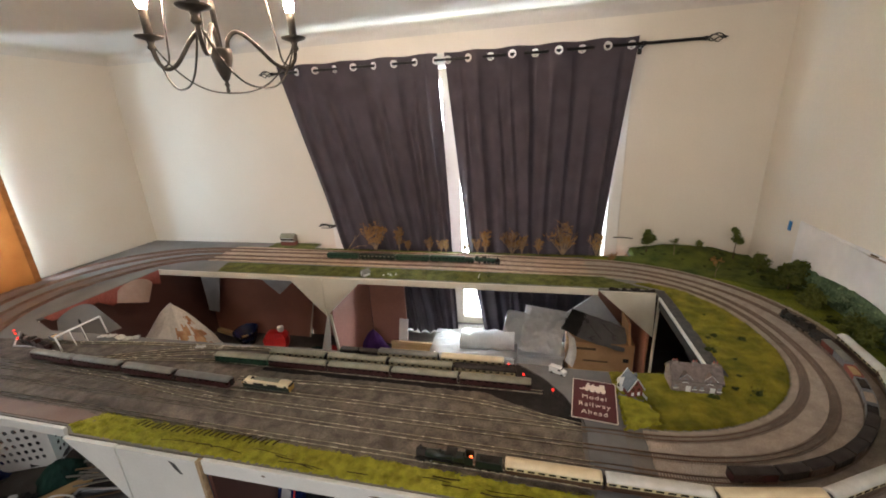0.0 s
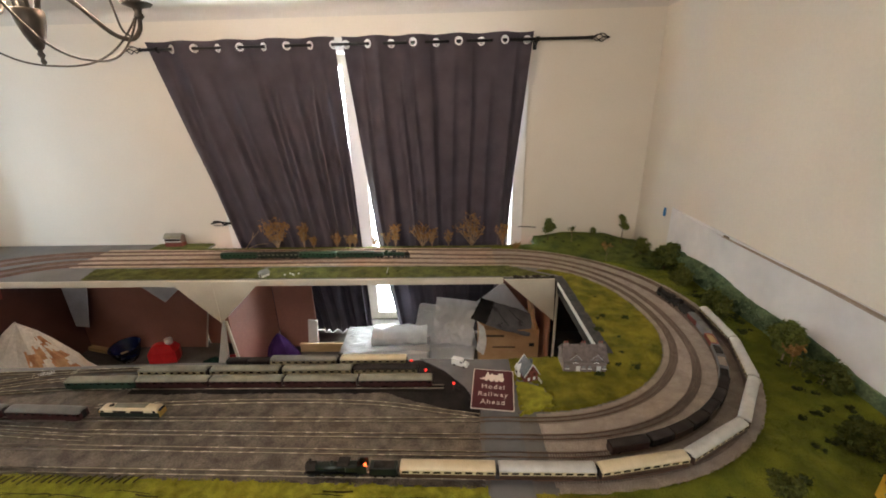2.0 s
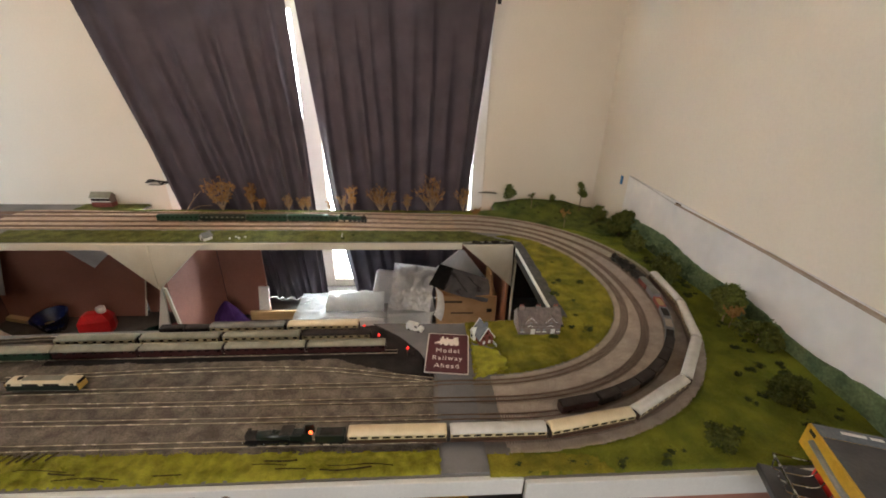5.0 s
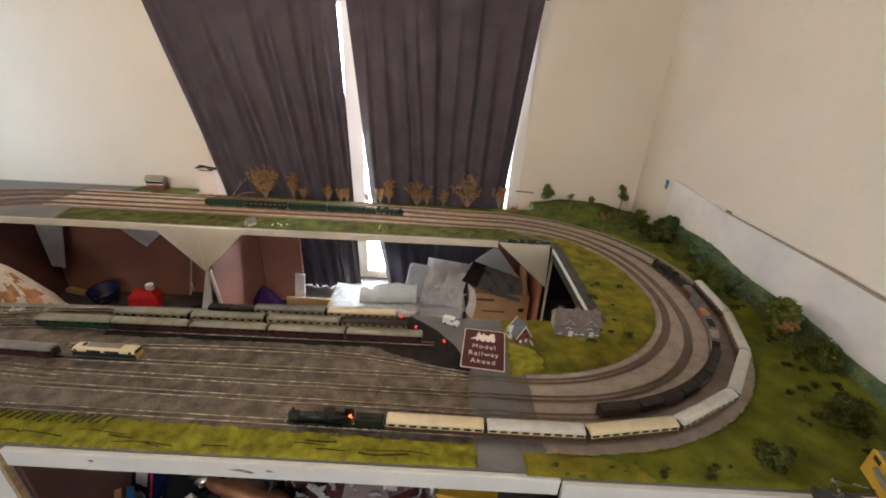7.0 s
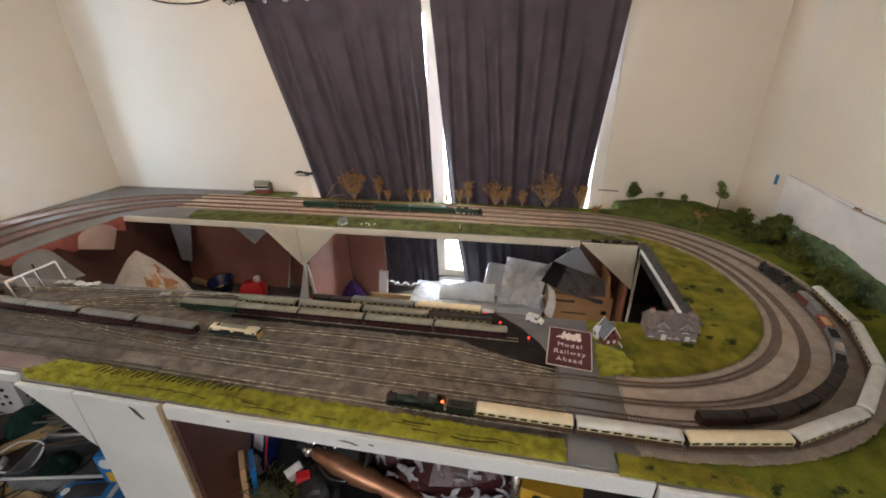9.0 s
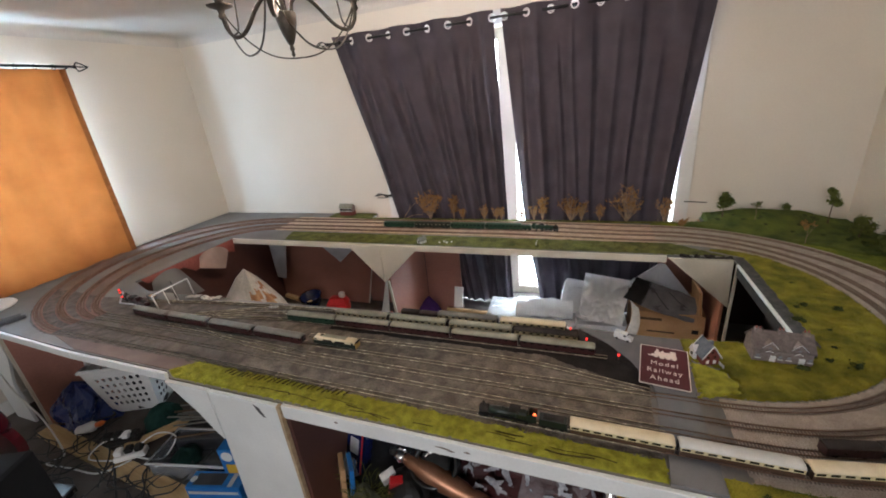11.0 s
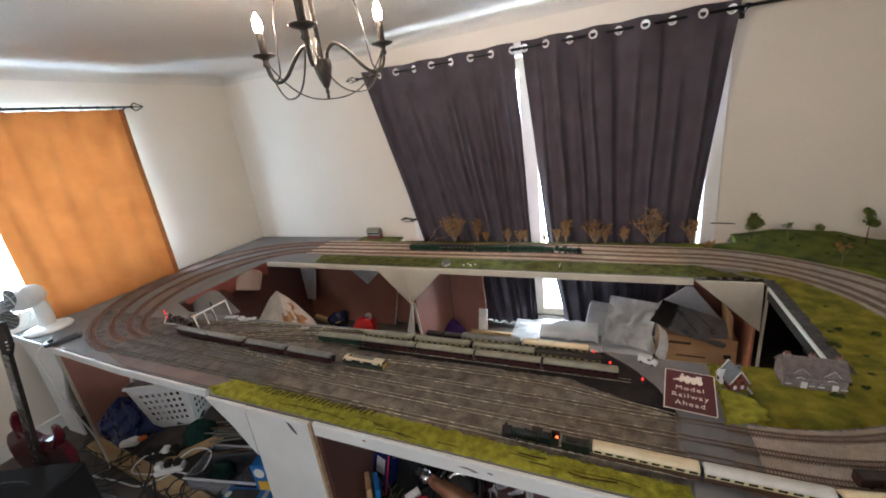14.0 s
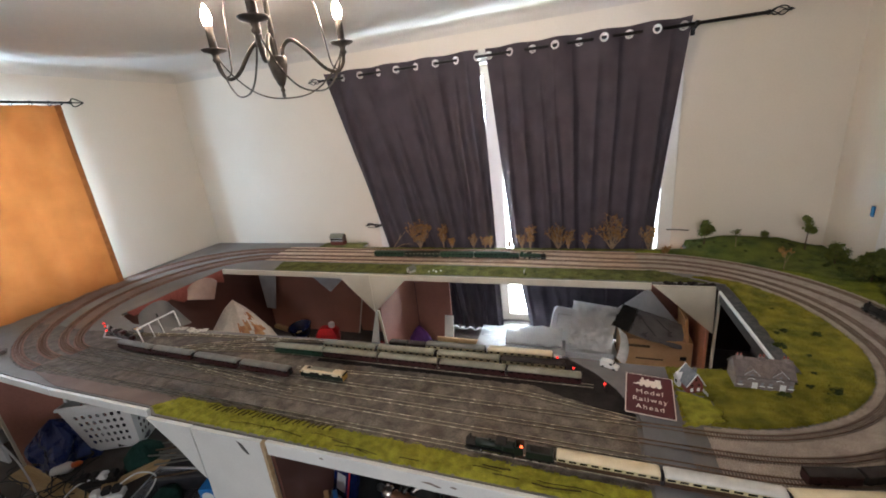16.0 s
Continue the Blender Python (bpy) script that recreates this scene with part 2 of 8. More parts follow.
SIGN_RED = mat("heritage_maroon_sign", (0.068, 0.008, 0.013), (0.088, 0.012, 0.018), 0.4, scale=20, fine=200, bump=0.02)
# shaded copy of the red-brown board, with the shadow in its colour
SHADED_BROWN = mat("deep_brown_board", (0.075, 0.030, 0.024), (0.11, 0.046, 0.036), 0.5, scale=3, fine=90, bump=0.06, grain=0.08)
TAN_SHEET = mat("faded_tan_sheet", (0.30, 0.205, 0.17), (0.38, 0.27, 0.23), 0.7, scale=9, fine=200, bump=0.2, grain=0.08)
SILVER_PRINT = mat("worn_silver_print", (0.20, 0.20, 0.225), (0.48, 0.48, 0.52), 0.35, scale=22, fine=160, bump=0.4, deep=0.003, grain=0.3)
BLACK_GLOSS = mat("glossy_black_rubber", (0.007, 0.007, 0.008), (0.013, 0.013, 0.014), 0.22, scale=30, fine=200, bump=0.05)
TOLEX = mat("black_tolex", (0.005, 0.005, 0.006), (0.009, 0.009, 0.010), 0.9, scale=60, fine=500, bump=0.5, spec=0.25)
# lit copy of the red-brown board, brightened for a panel facing the light
LIT_BROWN = mat("rust_brown_board", (0.42, 0.185, 0.110), (0.50, 0.235, 0.150), 0.45, scale=3, fine=90, bump=0.06, grain=0.08)
# near-black red-brown that carries the shade under the right-hand board
SHADE_BOARD = mat("dark_stained_board", (0.020, 0.009, 0.008), (0.034, 0.015, 0.012), 0.7, scale=8, fine=100, bump=0.1)
SLATE_STRIP = mat("slate_painted_edge", (0.055, 0.055, 0.060), (0.095, 0.093, 0.097), 0.85, scale=40, fine=400, bump=0.5, deep=0.002, grain=0.25)
SIGN_CREAM = mat("sign_cream", (0.82, 0.77, 0.69), (0.87, 0.83, 0.75), 0.5, scale=40, fine=300, bump=0.02)
STONE = mat("grey_cottage_stone", (0.17, 0.138, 0.128), (0.26, 0.218, 0.202), 0.85, scale=90, fine=500, bump=0.6, grain=0.25)
SLATE = mat("grey_slate", (0.125, 0.102, 0.096), (0.185, 0.155, 0.147), 0.7, scale=90, fine=500, bump=0.5, grain=0.2)
SLATE_FILM = mat("slate_grey_film", (0.10, 0.098, 0.104), (0.17, 0.167, 0.176), 0.3, scale=14, fine=120, bump=0.2, deep=0.003)
SLATE_BLUE = mat("blue_grey_slate", (0.115, 0.128, 0.15), (0.175, 0.192, 0.215), 0.6, scale=90, fine=500, bump=0.5, grain=0.2)
BRICK = mat("model_red_brick", (0.13, 0.036, 0.028), (0.20, 0.066, 0.05), 0.85, scale=150, fine=600, bump=0.4, grain=0.25)
TERRACOTTA = mat("terracotta", (0.27, 0.080, 0.066), (0.35, 0.12, 0.10), 0.8, scale=100, fine=500, bump=0.2)
CARD = mat("brown_cardboard", (0.43, 0.255, 0.125), (0.53, 0.33, 0.175), 0.85, scale=8, fine=150, bump=0.15, grain=0.08)
FOAM = mat("white_packing_foam", (0.82, 0.83, 0.84), (0.88, 0.88, 0.88), 0.7, scale=20, fine=250, bump=0.4, grain=0.05)
GLOSS_FILM = see_through(mat("glossy_white_film", (0.80, 0.80, 0.82), (0.90, 0.90, 0.91), 0.16, scale=9, fine=24, bump=0.3, deep=0.004, grain=0.03, spec=0.8), 0.40)
FROST = see_through(mat("cloudy_plastic", (0.80, 0.81, 0.83), (0.90, 0.90, 0.91), 0.24, scale=9, fine=70, bump=0.15, deep=0.003, grain=0.04), 0.40)
SHINY_BAG = glass("shiny_clear_film", (0.93, 0.93, 0.95), 0.06, 0.28)
CLEAR_BAG = glass("clear_bag_film", (0.95, 0.95, 0.96), 0.12, 0.35)
WINDOW_GLASS = glass("window_glass", (1, 1, 1), 0.02, 0.06)
GREY_PLASTIC = mat("grey_plastic", (0.16, 0.165, 0.18), (0.22, 0.225, 0.24), 0.4, scale=12, fine=150, bump=0.05)
DARK_BLADE = mat("smoked_grey_plastic", (0.06, 0.068, 0.066), (0.09, 0.10, 0.097), 0.35, scale=12, fine=150, bump=0.03)
LIGHT_GREY = mat("pale_grey_plastic", (0.42, 0.42, 0.44), (0.50, 0.50, 0.52), 0.4, scale=12, fine=150, bump=0.05)
DARK_GREY = mat("dark_grey_film", (0.028, 0.028, 0.032), (0.06, 0.06, 0.066), 0.35, scale=14, fine=120, bump=0.2, deep=0.003)
BLUE = mat("bright_blue_card", (0.010, 0.12, 0.38), (0.018, 0.16, 0.46), 0.4, scale=12, fine=100, bump=0.04)
BLUE_FILM = mat("blue_gloss_film", (0.008, 0.018, 0.11), (0.016, 0.04, 0.19), 0.28, scale=14, fine=80, bump=0.5, deep=0.006)
NAVY = mat("navy_film", (0.005, 0.008, 0.045), (0.010, 0.018, 0.09), 0.25, scale=14, fine=80, bump=0.5, deep=0.006)
YELLOW = mat("yellow_card", (0.50, 0.29, 0.02), (0.58, 0.36, 0.03), 0.45, scale=12, fine=100, bump=0.04)
NOSE_YELLOW = mat("dull_yellow_paint", (0.34, 0.19, 0.035), (0.42, 0.25, 0.05), 0.5, scale=12, fine=100, bump=0.04)
PURPLE = mat("purple_cloth", (0.035, 0.010, 0.075), (0.055, 0.018, 0.11), 0.85, scale=20, fine=500, bump=0.3)
GREEN_CLOTH = mat("dark_green_cloth", (0.008, 0.03, 0.024), (0.016, 0.05, 0.04), 0.9, scale=20, fine=500, bump=0.4)
OLIVE_CLOTH = mat("olive_cloth", (0.05, 0.05, 0.028), (0.09, 0.088, 0.05), 0.9, scale=20, fine=500, bump=0.4)
CABLE = mat("black_cable", (0.012, 0.012, 0.013), (0.02, 0.02, 0.02), 0.5, scale=30, fine=200, bump=0.05)
COPPER = mat("worn_copper", (0.33, 0.155, 0.085), (0.47, 0.24, 0.145), 0.38, 0.7, scale=14, fine=200, bump=0.08)
GUITAR_RED = mat("guitar_red_lacquer", (0.040, 0.004, 0.008), (0.07, 0.007, 0.012), 0.15, scale=8, fine=80, bump=0.02)
MAROON_FILM = mat("maroon_gloss_film", (0.03, 0.008, 0.010), (0.06, 0.014, 0.016), 0.36, scale=10, fine=60, bump=0.6, deep=0.006)
BULB = glow("lit_candle_bulb", (1.0, 0.752, 0.528), 1480.0)
DEAD_BULB = glass("unlit_bulb_glass", (0.9, 0.85, 0.78), 0.05, 0.4)
TAPE = mat("blue_masking_tape", (0.03, 0.16, 0.38), (0.05, 0.20, 0.44), 0.6, scale=40, fine=300, bump=0.1)
DAMP = mat("grey_wall_mark", (0.16, 0.13, 0.11), (0.24, 0.2, 0.17), 0.8, scale=40, fine=300, bump=0.1)
PAPER = mat("crumpled_white_paper", (0.76, 0.74, 0.71), (0.84, 0.82, 0.79), 0.7, scale=14, fine=60, bump=0.3, deep=0.004)
DARK_TUB = glass("grey_clear_plastic", (0.62, 0.64, 0.68), 0.22, 0.22)
# brown for the sky board's top edge with its shadow line
LIP_SHADE = mat("brown_hardboard", (0.34, 0.26, 0.21), (0.42, 0.335, 0.275), 0.8, scale=30, fine=300, bump=0.2)
BAG = mat("printed_sack", (0.56, 0.50, 0.43), (0.66, 0.60, 0.53), 0.5, scale=6, fine=60, bump=0.4, deep=0.006)
BAG_PRINT = mat("rust_sack_print", (0.34, 0.11, 0.03), (0.52, 0.30, 0.14), 0.5, scale=16, fine=60, bump=0.4, deep=0.006)

# ---- mesh helpers ----
class Mesh:
    """Gathers faces for one mesh."""

    def __init__(self):
        self.v, self.f, self.s = [], [], []

    def add(self, verts, faces, smooth=False, m=None):
        k = len(self.v)
        self.v += [tuple(m @ Vector(p)) if m else tuple(p) for p in verts]
        self.f += [tuple(i + k for i in f) for f in faces]
        self.s += [smooth] * len(faces)
        return self

    def box(self, c, s, ch=0.0, m=None):
        """A box with its middle at c; ch: the chamfer along all edges."""
        x, y, z = (a / 2 for a in s)
        ch = min(ch, x * 0.9, y * 0.9, z * 0.9)
        if ch <= 0:
            vs = [(c[0] + i * x, c[1] + j * y, c[2] + k * z) for k in (-1, 1) for j in (-1, 1) for i in (-1, 1)]
            fs = [(0, 2, 3, 1), (4, 5, 7, 6), (0, 1, 5, 4), (2, 6, 7, 3), (0, 4, 6, 2), (1, 3, 7, 5)]
            return self.add(vs, fs, False, m)
        rings = []
        for zz, d in ((-z, ch), (-z + ch, 0), (z - ch, 0), (z, ch)):
            a, b = x - d, y - d
            e = ch * 0.6
            rings.append([(c[0] + p, c[1] + q, c[2] + zz) for p, q in
                          ((-a + e, -b), (a - e, -b), (a, -b + e), (a, b - e), (a - e, b), (-a + e, b), (-a, b - e), (-a, -b + e))])
        return self.rings(rings, False, True, m)

    def rings(self, rings, smooth=True, caps=True, m=None, closed=True):
        """Skin over rings of equally many points."""
        n = len(rings[0])
        fs = []
        for r in range(len(rings) - 1):
            for i in range(n if closed else n - 1):
                j = (i + 1) % n
                fs.append((r * n + i, r * n + j, (r + 1) * n + j, (r + 1) * n + i))
        vs = [p for r in rings for p in r]
        self.add(vs, fs, smooth, m)
        if caps and closed:
            k = len(self.v) - len(vs)
            self.f += [tuple(k + i for i in reversed(range(n))), tuple(k + (len(rings) - 1) * n + i for i in range(n))]
            self.s += [False, False]
        return self

    def lathe(self, profile, c=(0, 0, 0), n=16, m=None, smooth=True):
        """Profile of (radius, height) turned round the z axis at c."""
        rs = [[(c[0] + max(r, 1e-5) * math.cos(2 * math.pi * i / n), c[1] + max(r, 1e-5) * math.sin(2 * math.pi * i / n), c[2] + h)
               for i in range(n)] for r, h in profile]
        return self.rings(rs, smooth, True, m)

    def tube(self, pts, r, n=8, m=None, closed=False, taper=1.0):
        """A round bar along points; taper: the last radius over the first."""
        pts = [Vector(p) for p in pts]
        k = len(pts)
        rs, side = [], None
        for i, p in enumerate(pts):
            a, b = (pts[(i - 1) % k], pts[(i + 1) % k]) if closed else (pts[max(i - 1, 0)], pts[min(i + 1, k - 1)])
            d = (b - a).normalized()
            if side is None:
                side = d.cross(Vector((0, 0, 1)))
                if side.length < 0.01:
                    side = d.cross(Vector((0, 1, 0)))
            side = (side - d * side.dot(d)).normalized()
            up = side.cross(d)
            rad = r * (1 + (taper - 1) * i / max(1, k - 1))
            rs.append([tuple(p + (side * math.cos(2 * math.pi * j / n) + up * math.sin(2 * math.pi * j / n)) * rad) for j in range(n)])
        if closed:
            rs.append(rs[0])
        return self.rings(rs, True, not closed, m)

    def prism(self, poly, z0, z1, m=None):
        """A flat outline drawn up from z0 to z1."""
        n = len(poly)
        vs = [(x, y, z0) for x, y in poly] + [(x, y, z1) for x, y in poly]
        fs = [tuple(reversed(range(n))), tuple(range(n, 2 * n))] + [(i, (i + 1) % n, n + (i + 1) % n, n + i) for i in range(n)]
        return self.add(vs, fs, False, m)

    def sheet(self, fn, nu, nv, smooth=True, skip=None, m=None):
        """A grid of fn(u, v) for u and v from 0 to 1."""
        vs = [fn(i / nu, j / nv) for j in range(nv + 1) for i in range(nu + 1)]
        fs = [(j * (nu + 1) + i, j * (nu + 1) + i + 1, (j + 1) * (nu + 1) + i + 1, (j + 1) * (nu + 1) + i)
              for j in range(nv) for i in range(nu) if not (skip and skip((i + 0.5) / nu, (j + 0.5) / nv))]
        return self.add(vs, fs, smooth, m)

    def blob(self, c, r, rough=0.25, n=7, m=None, flat=1.0):
        """A lumpy clump."""
        rs = []
        off = Vector((c[0] * 91.7, c[1] * 57.3, c[2] * 33.1))
        for j in range(n):
            a = -math.pi / 2 + math.pi * (j + 0.02) / (n - 1) * 0.99
            ring = []
            for i in range(n + 2):
                b = 2 * math.pi * i / (n + 2)
                d = Vector((math.cos(a) * math.cos(b), math.cos(a) * math.sin(b), math.sin(a)))
                k = 1 + rough * (noise.noise(d * 2.3 + off) * 1.6)
                ring.append((c[0] + d.x * r * k, c[1] + d.y * r * k, c[2] + d.z * r * k * flat))
            rs.append(ring)
        return self.rings(rs, False, True, m)

    def data(self, name):
        me = bpy.data.meshes.new(name)
        me.from_pydata(self.v, [], self.f)
        me.polygons.foreach_set("use_smooth", self.s)
        me.update()
        return me


def part(name, mesh, material, parent=None, label="", m=None):
    """Links a mesh as one object, under a thing or a part of it."""
    data = mesh.data(name) if isinstance(mesh, Mesh) else mesh
    if not data.materials:
        data.materials.append(material)
    ob = new(name, data)
    ob.parent = parent
    if m is not None:
        ob.matrix_basis = m
    if label:
        ob["label"] = label
    return ob


def thing(name, m, label, category, group=""):
    """The Empty at a thing's base that carries its parts."""
    ob = new(name)
    ob.empty_display_size = 0.02
    ob.matrix_basis = m
    return tagged(ob, label, category, group)


def whole(name, mesh, material, label, category, group="", kind="", m=None):
    """A thing that is one mesh."""
    return tagged(part(name, mesh, material, None, "", m), label, category, group, kind)


def arc(cx, cy, rx, ry, a0, a1, n):
    return [(cx + rx * math.cos(radians(a0 + (a1 - a0) * i / n)), cy + ry * math.sin(radians(a0 + (a1 - a0) * i / n))) for i in range(n + 1)]


def smooth_line(pts, n=10):
    """A smooth curve through points (Catmull-Rom)."""
    pts = [Vector(p) for p in pts]
    out = []
    for i in range(len(pts) - 1):
        a, b, c, d = pts[max(i - 1, 0)], pts[i], pts[i + 1], pts[min(i + 2, len(pts) - 1)]
        for k in range(n):
            t = k / n
            out.append(0.5 * (2 * b + (c - a) * t + (2 * a - 5 * b + 4 * c - d) * t * t + (3 * b - a - 3 * c + d) * t ** 3))
    return out + [pts[-1]]

# ---- the room ----
X0, X1, Y0, Y1, H = -3.39, 1.63, -2.3, 3.41, 2.36
TOP = 0.75
# patio door, side window and rear window openings; the rear one is assumed
PX0, PX1, PZ = -1.40, 0.685, 2.08
SY0, SY1, SZ0, SZ1 = 1.30, 2.425, 0.86, 2.06


def structure(name, mesh, material, label, category):
    return whole(name, mesh, material, label, category, "", "structure")


structure("floor", Mesh().box(((X0 + X1) / 2, (Y0 + Y1) / 2, -0.05), (X1 - X0 + 0.5, Y1 - Y0 + 0.5, 0.1)), CARPET, "worn grey-brown carpet over the whole room", "floor")
structure("ceiling", Mesh().box(((X0 + X1) / 2, (Y0 + Y1) / 2, H + 0.06), (X1 - X0 + 0.6, Y1 - Y0 + 0.6, 0.12)), CEIL, "plain off-white painted ceiling", "ceiling")
north = Mesh()
north.box(((X0 - 0.25 + PX0) / 2, Y1 + 0.13, H / 2), (PX0 - X0 + 0.25, 0.26, H))
north.box(((X1 + 0.25 + PX1) / 2, Y1 + 0.13, H / 2), (X1 - PX1 + 0.25, 0.26, H))
north.box(((PX0 + PX1) / 2, Y1 + 0.13, (PZ + H) / 2), (PX1 - PX0, 0.26, H - PZ))
structure("wall_north", north, WALL, "cream painted wall with a patio door opening", "wall")
west = Mesh()
west.box((X0 - 0.13, (Y0 + SY0) / 2, H / 2), (0.26, SY0 - Y0, H))
west.box((X0 - 0.13, (Y1 + SY1) / 2, H / 2), (0.26, Y1 - SY1, H))
west.box((X0 - 0.13, (SY0 + SY1) / 2, SZ0 / 2), (0.26, SY1 - SY0, SZ0))
west.box((X0 - 0.13, (SY0 + SY1) / 2, (SZ1 + H) / 2), (0.26, SY1 - SY0, H - SZ1))
structure("wall_west", west, WALL, "cream painted wall with a curtained window", "wall")
structure("wall_east", Mesh().box((X1 + 0.13, (Y0 + Y1) / 2, H / 2), (0.26, Y1 - Y0, H)), WALL, "plain cream painted wall", "wall")
south = Mesh()
south.box((X0 / 2 - 0.375, Y0 - 0.13, H / 2), (-0.75 - X0, 0.26, H))
south.box((X1 / 2 + 0.575, Y0 - 0.13, H / 2), (X1 - 1.15, 0.26, H))
south.box((0.2, Y0 - 0.13, 0.43), (1.9, 0.26, 0.86))
south.box((0.2, Y0 - 0.13, (2.15 + H) / 2), (1.9, 0.26, H - 2.15))
structure("wall_south", south, WALL, "plain cream painted wall with an assumed window for fill light", "wall")
# a shallow cove where walls and ceiling meet
cove = Mesh()
for a, b in (((X0, Y1), (X1, Y1)), ((X0, Y0), (X0, Y1)), ((X1, Y0), (X1, Y1))):
    inward = (0, -1) if a[1] == b[1] else ((1, 0) if a[0] == X0 else (-1, 0))
    sec = [(0.001, 0.07), (0.006, 0.04), (0.022, 0.018), (0.045, 0.005), (0.075, 0.001)]
    cove.rings([[(p[0] + inward[0] * d, p[1] + inward[1] * d, H - h) for d, h in sec] for p in (a, b)], True, False, closed=False)
structure("trim", cove, CEIL, "shallow plaster cove under the ceiling", "cove")
skirting = Mesh()
skirting.box((X0 + 0.009, (Y0 + Y1) / 2, 0.05), (0.018, Y1 - Y0, 0.1), 0.004).box((X1 - 0.009, (Y0 + Y1) / 2, 0.05), (0.018, Y1 - Y0, 0.1), 0.004)
structure("baseboard", skirting, SKIRT, "white gloss skirting board", "skirting")

door = tagged(new("door_1"), "white plastic patio door behind dark curtains", "patio door", "", "structure")
door.location = ((PX0 + PX1) / 2, Y1 + 0.14, 0)
W = PX1 - PX0
fr = Mesh()
MID = -0.458 - (PX0 + PX1) / 2
for x, wide in ((-W / 2 + 0.03, 0.06), (W / 2 - 0.03, 0.06), (MID, 0.118)):
    fr.box((x, 0, PZ / 2), (wide, 0.07, PZ), 0.008)
fr.box((0, 0.001, 0.035), (W - 0.13, 0.066, 0.07), 0.008).box((0, 0.001, PZ - 0.035), (W - 0.13, 0.066, 0.07), 0.008)
part("door_frame", fr, CREAM_FRAME, door)
for x0, x1 in ((-W / 2 + 0.05, MID - 0.045), (MID + 0.045, W / 2 - 0.05)):
    p = part("pane", Mesh().box(((x0 + x1) / 2, 0, PZ / 2), (x1 - x0, 0.008, PZ - 0.12)), WINDOW_GLASS, door)
    p.visible_shadow = False
trimmed = Mesh()
trimmed.box((W / 2 + 0.045, -0.147, PZ / 2 + 0.02), (0.085, 0.014, PZ + 0.05), 0.004)
trimmed.box((-W / 2 - 0.045, -0.147, PZ / 2 + 0.02), (0.085, 0.014, PZ + 0.05), 0.004)
trimmed.box((0, -0.148, PZ + 0.045), (W, 0.012, 0.085), 0.004)
part("architrave", trimmed, SKIRT, door)

# the second window is unseen, put in only to hold the rear fill lamp
for name, mtx, w, h in (("window_1", pose(X0 - 0.13, (SY0 + SY1) / 2, SZ0, 0, 0, 90), SY1 - SY0, SZ1 - SZ0),
                        ("window_2", pose(0.2, Y0 - 0.13, 0.86, 0, 0, 0), 1.9, 1.29)):
    win = tagged(new(name), "white plastic framed window", "window", "", "structure")
    win.matrix_basis = mtx
    fr = Mesh()
    for x in (-w / 2 + 0.03, w / 2 - 0.03):
        fr.box((x, 0, h / 2), (0.06, 0.07, h), 0.008)
    for z in (0.03, h - 0.03):
        fr.box((0, 0.001, z), (w - 0.12, 0.066, 0.06), 0.008)
    part("window_frame", fr, UPVC, win)
    p = part("pane", Mesh().box((0, 0, h / 2), (w - 0.1, 0.006, h - 0.1)), WINDOW_GLASS, win)
    p.visible_shadow = False
# garden ground outside, to the horizon
structure("backdrop", Mesh().box((-0.33, 4.0, 1.3), (4.4, 0.05, 3.0)), glow("bright_overcast_sky", (0.86, 0.96, 1.0), 34.0), "blown-out bright daylight outside the patio door", "sky")
structure("backdrop_2", Mesh().box((-4.3, 1.86, 1.5), (0.05, 2.6, 2.6)), glow("bright_side_sky", (0.88, 0.96, 1.0), 6.0), "blown-out bright daylight outside the side window", "sky")
structure("ground", Mesh().box((0, 0, -0.25), (400, 400, 0.1)), HILL, "grass outside the house", "lawn")

# ---- curtains ----
ROD_Y, ROD_Z = 3.31, 2.112


def cage_finial(parent, x, way):
    """A twisted basket finial on the end of a pole."""
    b = Mesh()
    b.lathe([(0.011, 0), (0.013, 0.006), (0.013, 0.012), (0.008, 0.018)], m=pose(x, 0, 0, 0, 90 * way, 0), n=12)
    for k in range(4):
        pts = []
        for i in range(13):
            t = i / 12
            r = 0.003 + 0.021 * math.sin(math.pi * t) ** 0.8
            a = k * math.pi / 2 + t * 2.4
            pts.append((x + way * (0.018 + 0.085 * t), r * math.cos(a), r * math.sin(a)))
        b.tube(pts, 0.0032, 6)
    b.lathe([(0.007, 0), (0.009, 0.008), (0.005, 0.018), (0.001, 0.026)], m=pose(x + way * 0.098, 0, 0, 0, 90 * way, 0), n=10)
    part("finial", b, BLACK_IRON, parent)


rod = thing("curtain_pole", pose(0, ROD_Y, ROD_Z), "black iron curtain pole with twisted basket finials", "curtain pole")
part("pole", Mesh().tube([(-1.76, 0, 0), (1.13, 0, 0)], 0.0095, 14), BLACK_IRON, rod)
cage_finial(rod, 1.13, 1)
cage_finial(rod, -1.76, -1)
for x in (-1.66, 0.80):
    br = Mesh().tube([(x, 0.0, -0.012), (x, 0.05, -0.02), (x, 0.092, -0.012)], 0.006, 8)
    br.box((x, 0.094, -0.015), (0.025, 0.008, 0.07), 0.003).lathe([(0.014, -0.012), (0.015, 0), (0.014, 0.012)], m=pose(x, 0, 0, 0, 90, 0), n=12)
    part("bracket", br, BLACK_IRON, rod)


